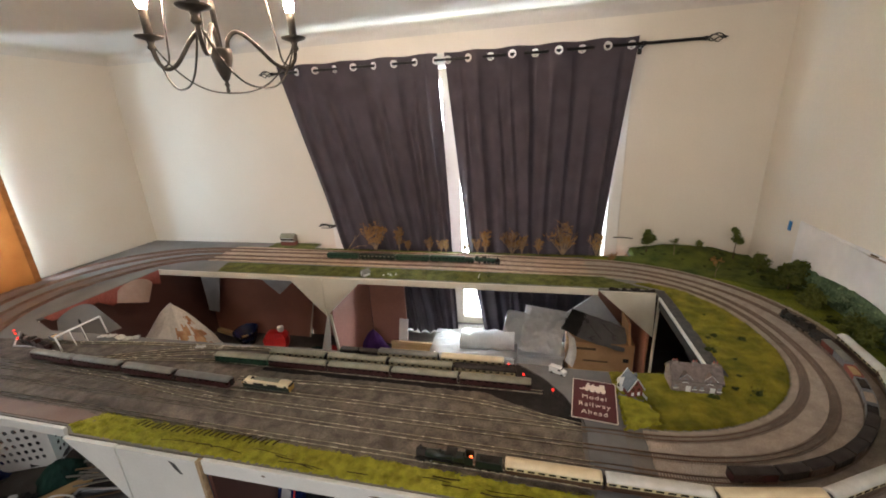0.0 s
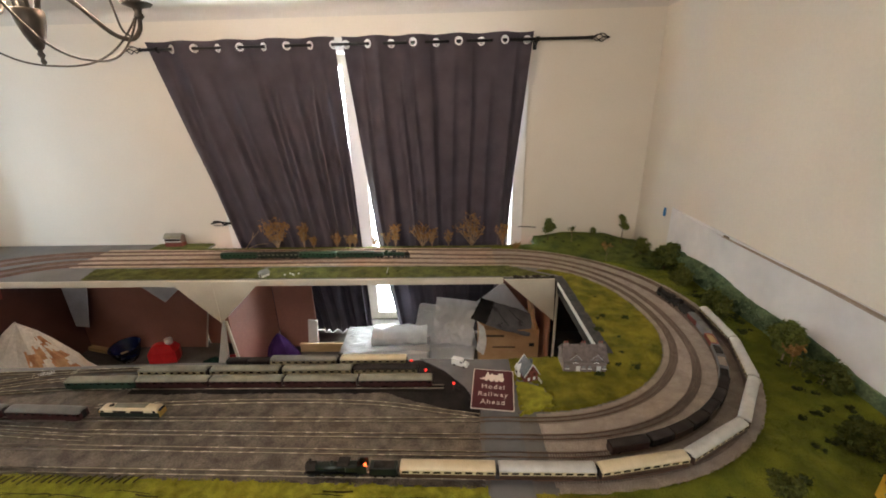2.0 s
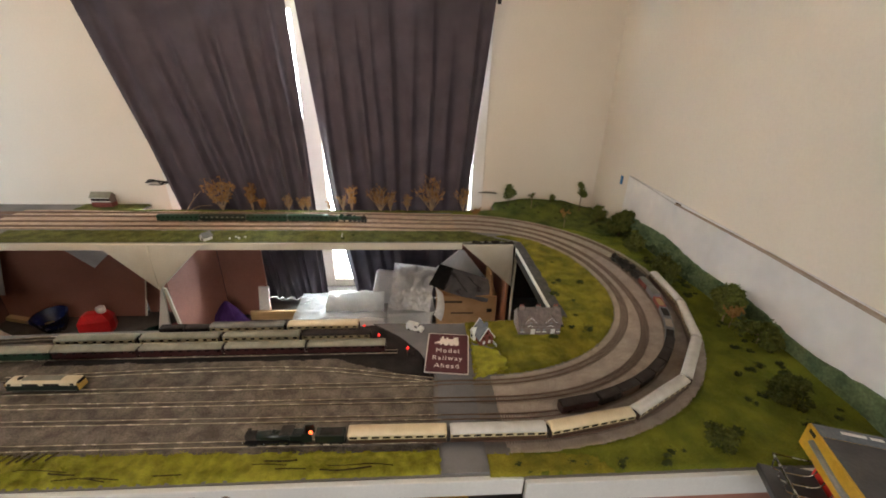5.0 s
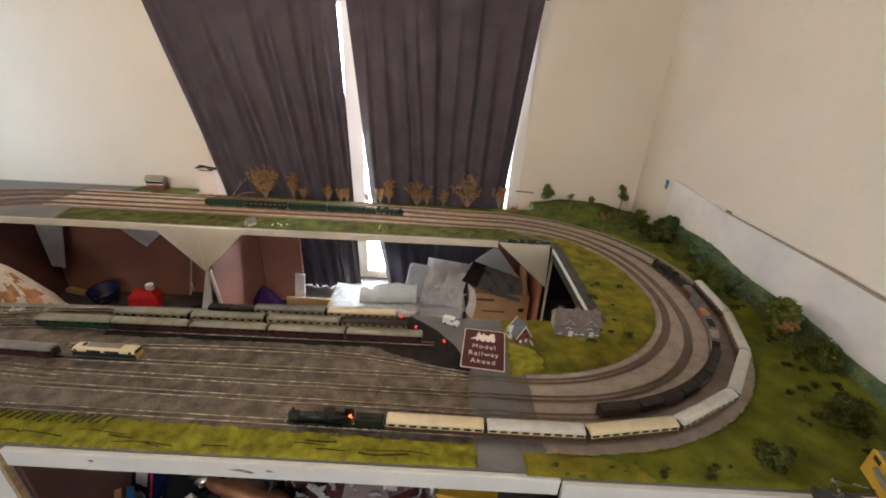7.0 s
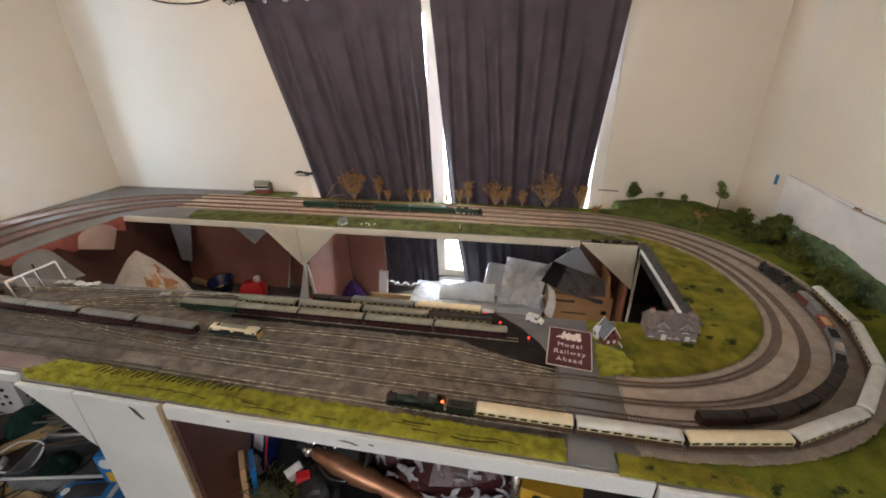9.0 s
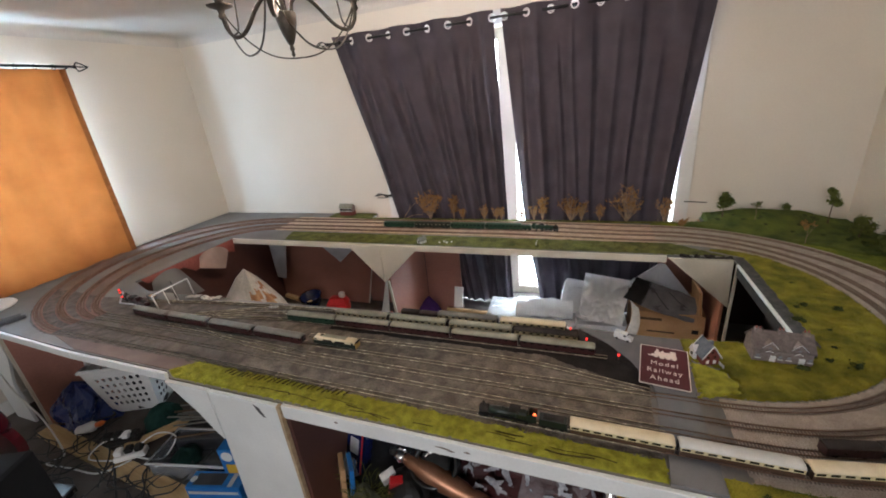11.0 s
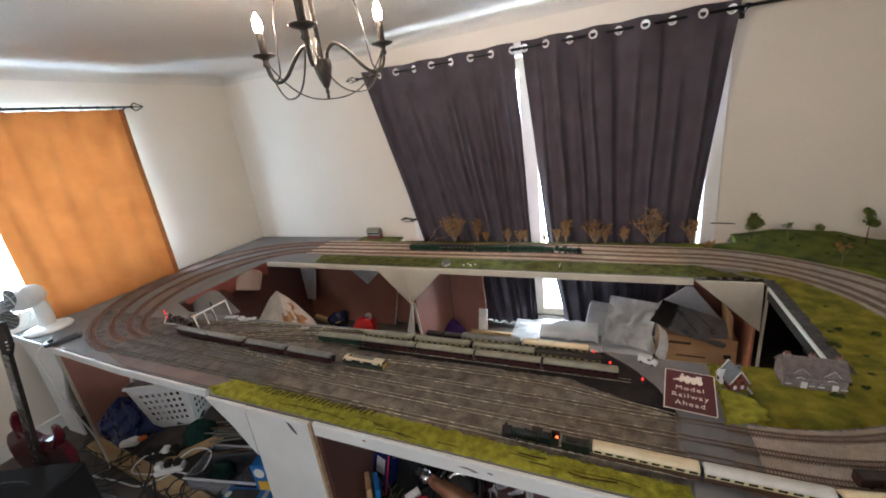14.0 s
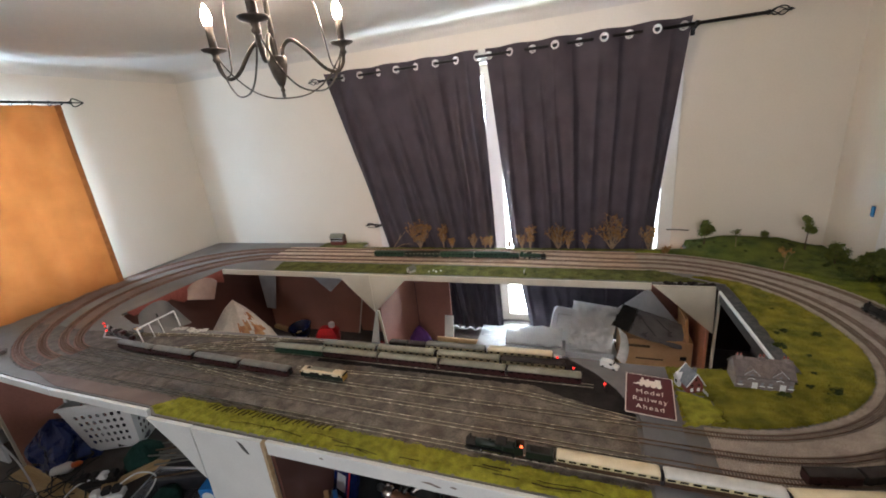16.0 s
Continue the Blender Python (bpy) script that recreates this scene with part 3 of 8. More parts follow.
def eyelet_curtain(x_top, x_low, rings, seed, folds_at, flare=0.0, bottom=0.006):
    """A pleated curtain on steel eyelets; x_top and x_low: its edges at the pole and at the hem;
    folds_at: for each fold its place across at the top and at the hem, depth, width and where it starts."""
    cur = thing("curtain", pose(0, ROD_Y, 0), "dark charcoal blackout curtain with steel eyelets, drawn", "curtain", "curtains on the black pole")
    z1 = ROD_Z + 0.045
    folds = len(rings)

    def at(u, v):
        z = z1 + (bottom - z1) * v
        x = (x_top[0] + (x_low[0] - x_top[0]) * v) * (1 - u) + (x_top[1] + (x_low[1] - x_top[1]) * v) * u
        wob = noise.noise(Vector((u * 2.2 + seed, v * 0.8, seed))) * (0.2 + 1.6 * v)
        a = math.pi * (u * folds) + wob * 1.6
        soft = min(1, v * 2.2)
        y = 0.026 * math.sin(a) * (1 - soft) + 0.040 * soft
        y += 0.016 * soft * noise.noise(Vector((u * 5 + wob, v * 0.9, seed + 3))) + 0.002 * noise.noise(Vector((u * 30, v * 6, seed)))
        for u0, u1, deep, wide, start in folds_at:
            d = u - (u0 + (u1 - u0) * v + 0.012 * noise.noise(Vector((v * 3, u0 * 40, seed))))
            grow = max(0.0, min(1.0, (v - start) / 0.22))
            y -= deep * grow * math.exp(-(d / (0.42 * wide if d > 0 else 1.1 * wide)) ** 2)
        y += (0.05 if flare else -0.03) * soft * max(0.0, (u - 0.958) / 0.042) ** 2
        y = min(max(y, -0.036), 0.075)
        x += 0.008 * math.cos(a) * soft + flare * max(0, (v - 0.6) / 0.4) ** 1.4 * (1 - u)
        return (x, y, z)

    def hole(u, v):
        z = z1 + (bottom - z1) * v
        if v > 0.1:
            return False
        x = x_top[0] + (x_top[1] - x_top[0]) * u
        return any((x - r) ** 2 + (z - ROD_Z) ** 2 < 0.0175 ** 2 for r in rings)

    part("cloth", Mesh().sheet(at, 320, 150, True, hole), CURTAIN, cur)
    for r in rings:
        u = (r - x_top[0]) / (x_top[1] - x_top[0])
        p = at(u, (z1 - ROD_Z) / (z1 - bottom))
        q, w = at(u - 0.02, 0.03), at(u + 0.02, 0.03)
        turn = math.degrees(math.atan2(w[1] - q[1], w[0] - q[0]))
        ring = Mesh().rings([[(r * math.cos(a * math.pi / 10), y, r * math.sin(a * math.pi / 10)) for a in range(20)] for r, y in ((0.0165, 0.003), (0.0165, -0.004), (0.019, -0.0065), (0.0245, -0.0055), (0.026, -0.002), (0.026, 0.003))], True, False)
        part("eyelet", ring, EYELET, cur, "bright steel eyelet ring", pose(p[0], p[1], ROD_Z, 0, 0, turn))
    return cur


eyelet_curtain((-1.725, -0.492), (-1.21, -0.425), [-1.57 + i * 0.1527 for i in range(8)], 1.7,
               ((0.05, 0.02, 0.045, 0.035, 0.0), (0.16, 0.17, 0.040, 0.05, 0.0), (0.25, 0.40, 0.056, 0.036, 0.05), (0.36, 0.52, 0.050, 0.030, 0.12), (0.52, 0.60, 0.052, 0.040, 0.0), (0.62, 0.70, 0.056, 0.034, 0.08), (0.74, 0.80, 0.050, 0.036, 0.0), (0.84, 0.87, 0.060, 0.034, 0.05), (0.93, 0.95, 0.050, 0.025, 0.0)))
eyelet_curtain((-0.442, 0.775), (-0.275, 0.60), [-0.425 + i * 0.1457 for i in range(9)], 5.2,
               ((0.07, 0.06, 0.034, 0.04, 0.0), (0.18, 0.17, 0.050, 0.045, 0.0), (0.28, 0.32, 0.044, 0.040, 0.05), (0.36, 0.39, 0.040, 0.035, 0.0), (0.45, 0.48, 0.062, 0.055, 0.0), (0.58, 0.58, 0.040, 0.045, 0.05), (0.68, 0.69, 0.050, 0.045, 0.0), (0.78, 0.80, 0.046, 0.05, 0.1), (0.91, 0.92, 0.055, 0.05, 0.0)), 0.075)

side = thing("curtain_pole", pose(X0 + 0.085, 0, 2.105), "slim black curtain pole with a leaf finial", "curtain pole")
part("pole", Mesh().tube([(0, 1.2, 0), (0, 2.45, 0)], 0.008, 10), BLACK_IRON, side)
leaf = Mesh().lathe([(0.010, 0), (0.012, 0.01), (0.007, 0.02)], m=pose(0, 2.45, 0, -90, 0, 0), n=10)
for s in (-1, 1):
    leaf.tube(smooth_line([(0, 2.46, 0), (0, 2.475, 0.026 * s), (0, 2.50, 0.022 * s), (0, 2.545, 0)], 6), 0.004, 6)
leaf.tube([(0, 2.46, 0), (0, 2.545, 0)], 0.004, 6)
part("finial", leaf, BLACK_IRON, side)
for y in (1.35, 2.42):
    part("bracket", Mesh().tube([(0, y, 0), (-0.04, y, -0.012), (-0.083, y, -0.01)], 0.005, 6), BLACK_IRON, side)
for i in range(9):
    y = 1.5 + i * 0.104
    part("curtain_ring", Mesh().tube([(0.017 * math.cos(a * math.pi / 7), y, 0.017 * math.sin(a * math.pi / 7) - 0.006) for a in range(14)], 0.0022, 6, closed=True), BLACK_IRON, side)

oc = thing("curtain", pose(X0 + 0.075, 0, 0), "orange cloth curtain glowing with daylight from behind", "curtain")


def orange_at(u, v):
    z = 2.088 + (0.60 - 2.088) * v
    y0, y1 = 1.455 + 0.01 * v, 2.40 - 0.012 * v
    a = u * 34
    return (0.012 * math.sin(a + 2 * noise.noise(Vector((u * 3, v, 2)))) * (1.1 - 0.35 * v) + 0.014 * noise.noise(Vector((u * 5, v * 2, 7))), y0 + (y1 - y0) * u, z)


part("cloth", Mesh().sheet(lambda u, v: orange_at(u * 0.955, v), 110, 60), ORANGE, oc)
part("hem", Mesh().sheet(lambda u, v: orange_at(0.955 + u * 0.045, v), 6, 60), ORANGE_HEM, oc, "darker folded side hem")
# unseen layer, added so light leaking round the curtain stays white
part("lining", Mesh().sheet(lambda u, v: tuple(Vector(orange_at(0.01 + u * 0.98, v * 0.99)) - Vector((0.016, 0, 0))), 60, 40), LINING, oc, "added unseen white lining that keeps the light behind the cloth white")

# ---- chandelier ----
CX, CY, BASE = -0.748, 1.566, 1.836
ch = thing("chandelier", pose(CX, CY, BASE), "antique brass chandelier with three candle arms, two bulbs lit", "chandelier")
part("urn", Mesh().lathe([(0.002, 0), (0.0065, 0.006), (0.0035, 0.015), (0.008, 0.022), (0.0045, 0.031), (0.010, 0.038), (0.021, 0.064), (0.029, 0.096), (0.0315, 0.118), (0.029, 0.121), (0.026, 0.116)], n=24), BRONZE, ch)
part("stem", Mesh().tube([(0, 0, 0.12), (0, 0, 0.40)], 0.008, 10), BRONZE, ch)
part("ceiling_rose", Mesh().lathe([(0.008, 0.40), (0.012, 0.43), (0.05, 0.47), (0.055, H - BASE - 0.004), (0.054, H - BASE - 0.001)], n=20), BRONZE, ch)
for k, (a, lit) in enumerate(((-60, False), (60, True), (180, True))):
    ca, sa = math.cos(radians(a)), math.sin(radians(a))

    def out(r, z, ca=ca, sa=sa, side=0.0):
        return (r * ca - side * sa, r * sa + side * ca, z)

    arm = part("arm", Mesh().tube(smooth_line([out(0.020, 0.112), out(0.028, 0.15), out(0.058, 0.172), out(0.10, 0.148), out(0.16, 0.092), out(0.205, 0.080), out(0.232, 0.105), out(0.24, 0.138)], 6), 0.0062, 8), BRONZE, ch)
    part("drip_pan", Mesh().lathe([(0.008, 0.135), (0.013, 0.142), (0.009, 0.152), (0.012, 0.162), (0.036, 0.170), (0.040, 0.175), (0.036, 0.176), (0.010, 0.172)], (0.24 * ca, 0.24 * sa, 0.0), 20), BRONZE, arm)
    part("candle_sleeve", Mesh().lathe([(0.0125, 0.172), (0.0125, 0.245), (0.010, 0.248)], (0.24 * ca, 0.24 * sa, 0.0), 14), BRONZE, arm)
    part("bulb", Mesh().lathe([(0.008, 0.246), (0.011, 0.253), (0.0148, 0.266), (0.0142, 0.279), (0.0085, 0.296), (0.002, 0.309)], (0.24 * ca, 0.24 * sa, 0.0), 16),
         BULB if lit else DEAD_BULB, arm, "glowing candle bulb" if lit else "unlit candle bulb")
    # thin wires: one drooping to the next arm, one rising to the stem
    nxt = radians(a + 120)
    tip, other = Vector(out(0.236, 0.15)), Vector((0.236 * math.cos(nxt), 0.236 * math.sin(nxt), 0.15))
    droop = []
    for i in range(25):
        w = i / 24
        p = tip.lerp(other, w)
        p.z -= 0.142 * (1 - abs(2 * w - 1) ** 2.6)
        droop.append(p)
    part("wire", Mesh().tube(droop, 0.0028, 6), BRONZE, ch)
    part("wire", Mesh().tube(smooth_line([out(0.222, 0.085), out(0.19, 0.10), out(0.178, 0.17), out(0.155, 0.30), out(0.09, 0.42), out(0.0, 0.46)], 7), 0.0028, 6), BRONZE, ch)

# ---- the railway's baseboards ----
table = thing("railway_table", pose(0, 0, 0), "white-faced board table carrying a model railway round an open well", "table")
NOTCH = 3.268
left_board = [(-3.385, 1.33), (-2.08, 1.268), (-1.45, 1.262), (-1.45, 1.83), (-2.35, 1.812), (-2.60, 1.90), (-2.60, 2.70), (-2.60, 3.395), (-3.385, 3.395)]
front_board = [(-1.447, 1.262), (-1.40, 1.231), (0.55, 1.228), (0.55, 1.88), (-0.85, 1.857), (-1.447, 1.83)]
right_board = [(0.553, 1.214), (1.40, 1.214), (1.62, 1.25), (1.62, 3.39), (0.86, 3.39), (0.86, 1.90), (0.553, 1.885)]
back_board = [(-2.597, 2.70), (0.857, 2.70), (0.857, 3.39), (0.845, 3.39), (0.845, NOTCH), (-1.62, NOTCH), (-1.62, 3.395), (-2.597, 3.395)]
for poly in (left_board, front_board, right_board, back_board):
    part("board", Mesh().prism(poly, TOP - 0.016, TOP - 0.002), GREY_PAINT, table, "grey painted board")


def plank(name, a, b, z0, z1, thick, material, parent, label=""):
    """An upright strip from a to b on the plan."""
    a, b = Vector((*a, 0)), Vector((*b, 0))
    d = b - a
    m = Matrix.Translation((a + b) / 2 + Vector((0, 0, (z0 + z1) / 2))) @ Matrix.Rotation(math.atan2(d.y, d.x), 4, "Z")
    return part(name, Mesh().box((0, 0, 0), (d.length, thick, z1 - z0), 0.0015), material, parent, label, m)


plank("edge_strip", (-0.835, 1.222), (0.551, 1.219), TOP - 0.058, TOP - 0.003, 0.014, BOARD, table)
for x, z, w in ((-0.27, 0.722, 0.05), (-0.235, 0.716, 0.03), (-0.18, 0.724, 0.022), (0.30, 0.720, 0.012), (-0.62, 0.728, 0.016)):
    part("scuff", Mesh().prism([(x, z), (x + w * 0.6, z - 0.004), (x + w, z - 0.001), (x + w * 0.5, z + 0.004)], 0.0, 0.0012, pose(0, 1.214, 0, 90, 0, 0)), DAMP, table, "dark scuff on the white edge")
plank("edge_strip", (0.555, 1.206), (1.40, 1.206), TOP - 0.075, TOP - 0.003, 0.014, BOARD, table)
plank("edge_strip", (-1.447, 1.252), (-2.08, 1.258), TOP - 0.04, TOP - 0.003, 0.014, BOARD, table)
plank("edge_strip", (-2.083, 1.258), (-3.385, 1.320), TOP - 0.04, TOP - 0.003, 0.014, BOARD, table)
plank("edge_strip", (-2.597, 2.692), (0.552, 2.692), TOP - 0.042, TOP - 0.003, 0.014, CREAM_BOARD, table)
plank("edge_strip", (0.853, 1.905), (0.853, 2.60), TOP - 0.010, TOP + 0.004, 0.010, BOARD, table)
plank("edge_board", (0.855, 1.905), (0.855, 2.60), TOP - 0.06, TOP - 0.011, 0.006, SOOT, table)
# corner gussets with their seams
far_gusset = [((-1.487, 0.748), (-1.222, 0.748), (-1.222, 0.464)), ((-1.219, 0.748), (-0.922, 0.748), (-1.219, 0.462))]
for tri in far_gusset:
    part("gusset", Mesh().prism([(x, z) for x, z in tri], 0, 0.015, pose(0, 2.681, 0, 90, 0, 0)), CREAM_BOARD, table)
part("gusset", Mesh().prism([(0.555, 0.748), (0.852, 0.748), (0.862, 0.47)], 0, 0.015, pose(0, 2.672, 0, 90, 0, 0)), CREAM_BOARD, table)
part("gusset", Mesh().prism([(-1.400, 0.746), (-1.175, 0.746), (-1.177, 0.505), (-1.205, 0.532), (-1.275, 0.625)], 0, 0.015, pose(0, 1.226, 0, 90, 0, 0)), BOARD, table)
leg = part("leg_panel", Mesh().prism([(-1.165, 0.746), (-0.852, 0.746), (-0.852, 0.0), (-1.185, 0.0), (-1.167, 0.498)], 0, 0.015, pose(0, 1.224, 0, 90, 0, 0)), BOARD, table)
part("scuff", Mesh().prism([(-0.957, 0.733), (-0.935, 0.724), (-0.912, 0.683), (-0.922, 0.682), (-0.940, 0.700)], 0.0152, 0.0158, pose(0, 1.224, 0, 90, 0, 0)), DARK_GREY, leg, "dark grey chipped scuff mark")
part("leg_edge", Mesh().prism([(-0.850, 0.746), (-0.838, 0.746), (-0.838, 0.0), (-0.850, 0.0)], 0, 0.017, pose(0, 1.225, 0, 90, 0, 0)), RAW_EDGE, table)
# legs and panels below
part("leg_panel", Mesh().prism([(-1.225, 0.468), (-1.215, 0.468), (-1.26, 0.0), (-1.36, 0.0)], 0, 0.015, pose(0, 2.70, 0, 90, 0, 0)), BOARD, table)
part("leg_edge", Mesh().prism([(-1.213, 0.462), (-1.197, 0.462), (-1.150, 0.0), (-1.166, 0.0)], 0, 0.012, pose(0, 2.695, 0, 90, 0, 0)), CREAM_BOARD, table)
plank("side_panel", (-1.20, 2.705), (-1.09, 3.1), 0, TOP - 0.02, 0.014, BROWN_BOARD, table)
plank("side_panel", (-1.08, 3.105), (-0.79, 3.105), 0, TOP - 0.02, 0.014, BROWN_BOARD, table)
part("side_panel", Mesh().prism([(-2.62, 0.0), (-1.69, 0.0), (-1.50, 0.72), (-2.62, 0.72)], 0, 0.014, pose(0, 3.115, 0, 90, 0, 0)), BROWN_BOARD, table)
plank("panel_edge", (-1.65, 3.088), (-1.64, 3.088), 0.0, 0.5, 0.006, CREAM_BOARD, table).matrix_basis @= pose(0.035, 0, 0, 0, 14, 0)
plank("side_panel", (-1.68, 3.16), (-1.21, 3.16), 0, TOP - 0.02, 0.014, BROWN_BOARD, table)
# end panel in the shaded brown, for the shadow at the well's left
plank("side_panel", (-2.607, 1.92), (-2.607, 3.1), 0, TOP - 0.02, 0.014, SHADED_BROWN, table, "brown end panel, darkened as in shadow")
# this panel's received light is put into its lighter brown
plank("side_panel", (0.845, 2.685), (0.845, 3.40), 0, TOP - 0.02, 0.014, LIT_BROWN, table, "brown end panel, lightened where it faces the light")
# added panel, its dark colour stands for the shade in the closed space
plank("side_panel", (0.853, 3.30), (1.60, 3.30), 0, TOP - 0.02, 0.014, SHADE_BOARD, table, "added back panel coloured dark for the enclosed shade")
plank("side_panel", (0.60, 3.20), (0.838, 3.20), 0, TOP - 0.02, 0.014, BROWN_BOARD, table)
plank("leg_edge", (0.868, 2.664), (0.88, 2.664), 0, TOP - 0.02, 0.016, CREAM_BOARD, table)
plank("side_panel", (0.57, 1.232), (1.61, 1.25), 0, TOP - 0.02, 0.014, BROWN_BOARD, table)
# same shade colour on the inner side of that space
plank("side_panel", (1.30, 1.9), (1.30, 3.29), 0, TOP - 0.02, 0.014, SHADE_BOARD, table, "inner panel coloured dark for the enclosed shade")
# divider in the shaded brown, for the gloom below the front board
plank("side_panel", (-0.834, 1.229), (-0.870, 1.80), 0, TOP - 0.02, 0.014, SHADED_BROWN, table, "brown divider panel, darkened for the shade under the board")
plank("side_panel", (-2.94, 1.345), (-2.62, 1.905), 0, TOP - 0.02, 0.014, BROWN_BOARD, table)
plank("leg_edge", (-2.952, 1.338), (-2.94, 1.338), 0, TOP - 0.02, 0.016, CREAM_BOARD, table)
part("leg_panel", Mesh().prism([(-3.385, 0.73), (-2.965, 0.73), (-2.965, 0.52), (-3.10, 0.30), (-3.10, 0.0), (-3.30, 0.0), (-3.30, 0.50)], 0, 0.015, pose(0, 1.345, 0, 90, 0, 0)), BOARD, table)
plank("side_panel", (0.90, 1.245), (0.90, 1.8), 0, TOP - 0.02, 0.014, BROWN_BOARD, table)
# loose red-brown lining sheets hanging into the well
side_on = pose(0, 0, 0, 90, 0, 90)
part("lining_sheet", Mesh().prism([(2.685, 0.746), (2.672, 0.640), (2.60, 0.668), (2.566, 0.692), (2.45, 0.665), (2.304, 0.634), (2.226, 0.700), (2.098, 0.695), (1.96, 0.706), (1.93, 0.746)], -2.592, -2.588, side_on), TERRACOTTA, table, "torn red lining strip along the edge")


def hung(low, dome, x, curve):
    """A stiff sheet hung over the edge, rounded at the top; low: its foot, dome: its top corners."""
    (y0, z0), (y1, z1) = low
    (y2, z2), (y3, z3) = dome

    def f(u, v):
        yy = (y0 + (y1 - y0) * u) * (1 - v) + (y2 + (y3 - y2) * u) * v
        zz = (z0 + (z1 - z0) * u) * (1 - v) + (z2 + (z3 - z2) * u) * v + 0.055 * v * math.sin(math.pi * u) ** 0.7
        return (x - 0.06 * v + curve * math.sin(math.pi * u) - 0.012 * v * v, yy, zz)
    return f


curled = hung(((2.25, 0.690), (2.452, 0.598)), ((2.325, 0.735), (2.575, 0.695)), -2.47, 0.02)
part("lining_sheet", Mesh().sheet(curled, 14, 8), TAN_SHEET, table, "curled faded brown sheet")
grey = hung(((1.86, 0.62), (2.205, 0.535)), ((1.935, 0.725), (2.145, 0.715)), -2.43, 0.03)
part("lining_sheet", Mesh().sheet(grey, 14, 8), GREY_PAINT, table, "curled grey sheet")
part("hanging_flap", Mesh().prism([(-2.12, 0.73), (-1.48, 0.73), (-1.648, 0.587), (-1.804, 0.454), (-1.942, 0.573)], 0, 0.006, pose(0, 2.98, 0, 90, 0, 0)), LIGHT_GREY, table)
part("hanging_flap", Mesh().prism([(-2.54, 0.73), (-2.31, 0.73), (-2.44, 0.25), (-2.535, 0.26)], 0, 0.006, pose(0, 2.99, 0, 90, 0, 0)), LIGHT_GREY, table)

# ---- ground cover ----
def inside(poly, x, y):
    hit = False
    for i in range(len(poly)):
        (ax, ay), (bx, by) = poly[i - 1], poly[i]
        if (ay > y) != (by > y) and x < (bx - ax) * (y - ay) / (by - ay) + ax:
            hit = not hit
    return hit


def cover(name, poly, material, label, lift, step=0.006, rough=0.004, shape=None, edge=0.004, within=None):
    """A mat of flock or ballast: a fine relief with frayed edges. shape(x, y): its height over the board."""
    xs, ys = [p[0] for p in poly], [p[1] for p in poly]
    nx, ny = int((max(xs) - min(xs)) / step) + 1, int((max(ys) - min(ys)) / step) + 1
    ids, vs, fs, rim = {}, [], [], {}
    cells = set()
    for i in range(nx):
        for j in range(ny):
            x, y = min(xs) + (i + 0.5) * step, min(ys) + (j + 0.5) * step
            k = noise.noise(Vector((x * 60, y * 60, 3))) * edge
            if inside(poly, x + k, y + k * 0.7) and (within is None or within(x, y)):
                cells.add((i, j))
    for i, j in cells:
        f = []
        for a, b in ((i, j), (i + 1, j), (i + 1, j + 1), (i, j + 1)):
            if (a, b) not in ids:
                x, y = min(xs) + a * step, min(ys) + b * step
                border = not all(c in cells for c in ((a, b), (a - 1, b), (a, b - 1), (a - 1, b - 1)))
                h = lift + (shape(x, y) if shape else 0)
                h += rough * (0.6 * noise.noise(Vector((x * 45, y * 45, 1))) + 0.6 * noise.noise(Vector((x * 140, y * 140, 5))))
                ids[a, b] = len(vs)
                jx = 0.4 * step * noise.noise(Vector((x * 150, y * 150, 9)))
                vs.append((x + jx, y - jx, TOP + (max(h * 0.15, -0.002) - 0.001 if border else max(h, 0.0005))))
            f.append(ids[a, b])
        fs.append(f)
    return whole(name, Mesh().add(vs, fs, True), material, label, "ground cover", "", "structure")


def blades(name, poly, material, count, high, label, shape=None, base=0.002, seed=1, keep=None):
    """Standing fibres of static grass, far too many to count."""
    rnd = random.Random(seed)
    xs, ys = [p[0] for p in poly], [p[1] for p in poly]
    vs, fs = [], []
    while len(fs) < count:
        x, y = rnd.uniform(min(xs), max(xs)), rnd.uniform(min(ys), max(ys))
        if not inside(poly, x, y) or noise.noise(Vector((x * 22, y * 22, seed))) < -0.15 or (keep and not keep(x, y)):
            continue
        z = TOP + base + (shape(x, y) if shape else 0)
        a, h = rnd.uniform(0, 6.28), high * rnd.uniform(0.5, 1.3)
        w = 0.0011
        k = len(vs)
        lean = rnd.uniform(-0.5, 0.5) * h
        vs += [(x - w * math.cos(a), y - w * math.sin(a), z - 0.002), (x + w * math.cos(a), y + w * math.sin(a), z - 0.002), (x + lean * math.sin(a), y + lean * math.cos(a), z + h)]
        fs.append((k, k + 1, k + 2))
    return whole(name, Mesh().add(vs, fs), material, label, "grass", "", "stuff")


# tracks: near straight, right-hand bend, far straight, left-hand bend
# each loop: near y left and right, far y, top y of the right bend;
# right bend: x where it starts, width, y of its widest place, roundness below and above;
# left bend: the same five
LOOPS = {
    4: (1.360, 1.326, 3.205, 3.160, 0.530, 0.909, 2.300, 2.40, 1.95, -2.35, 0.985, 2.35, 1.92, 2.30),
    3: (1.445, 1.401, 3.130, 3.058, 0.553, 0.808, 2.237, 2.27, 1.99, -2.35, 0.820, 2.33, 1.90, 2.10),
    2: (1.500, 1.468, 3.033, 2.992, 0.523, 0.741, 2.206, 2.36, 2.17, -2.30, 0.700, 2.27, 1.85, 2.10),
    1: (1.540, 1.540, 2.950, 2.905, 0.527, 0.684, 2.180, 2.05, 2.25, -2.30, 0.550, 2.24, 1.75, 2.05),
}
BX = 0.53


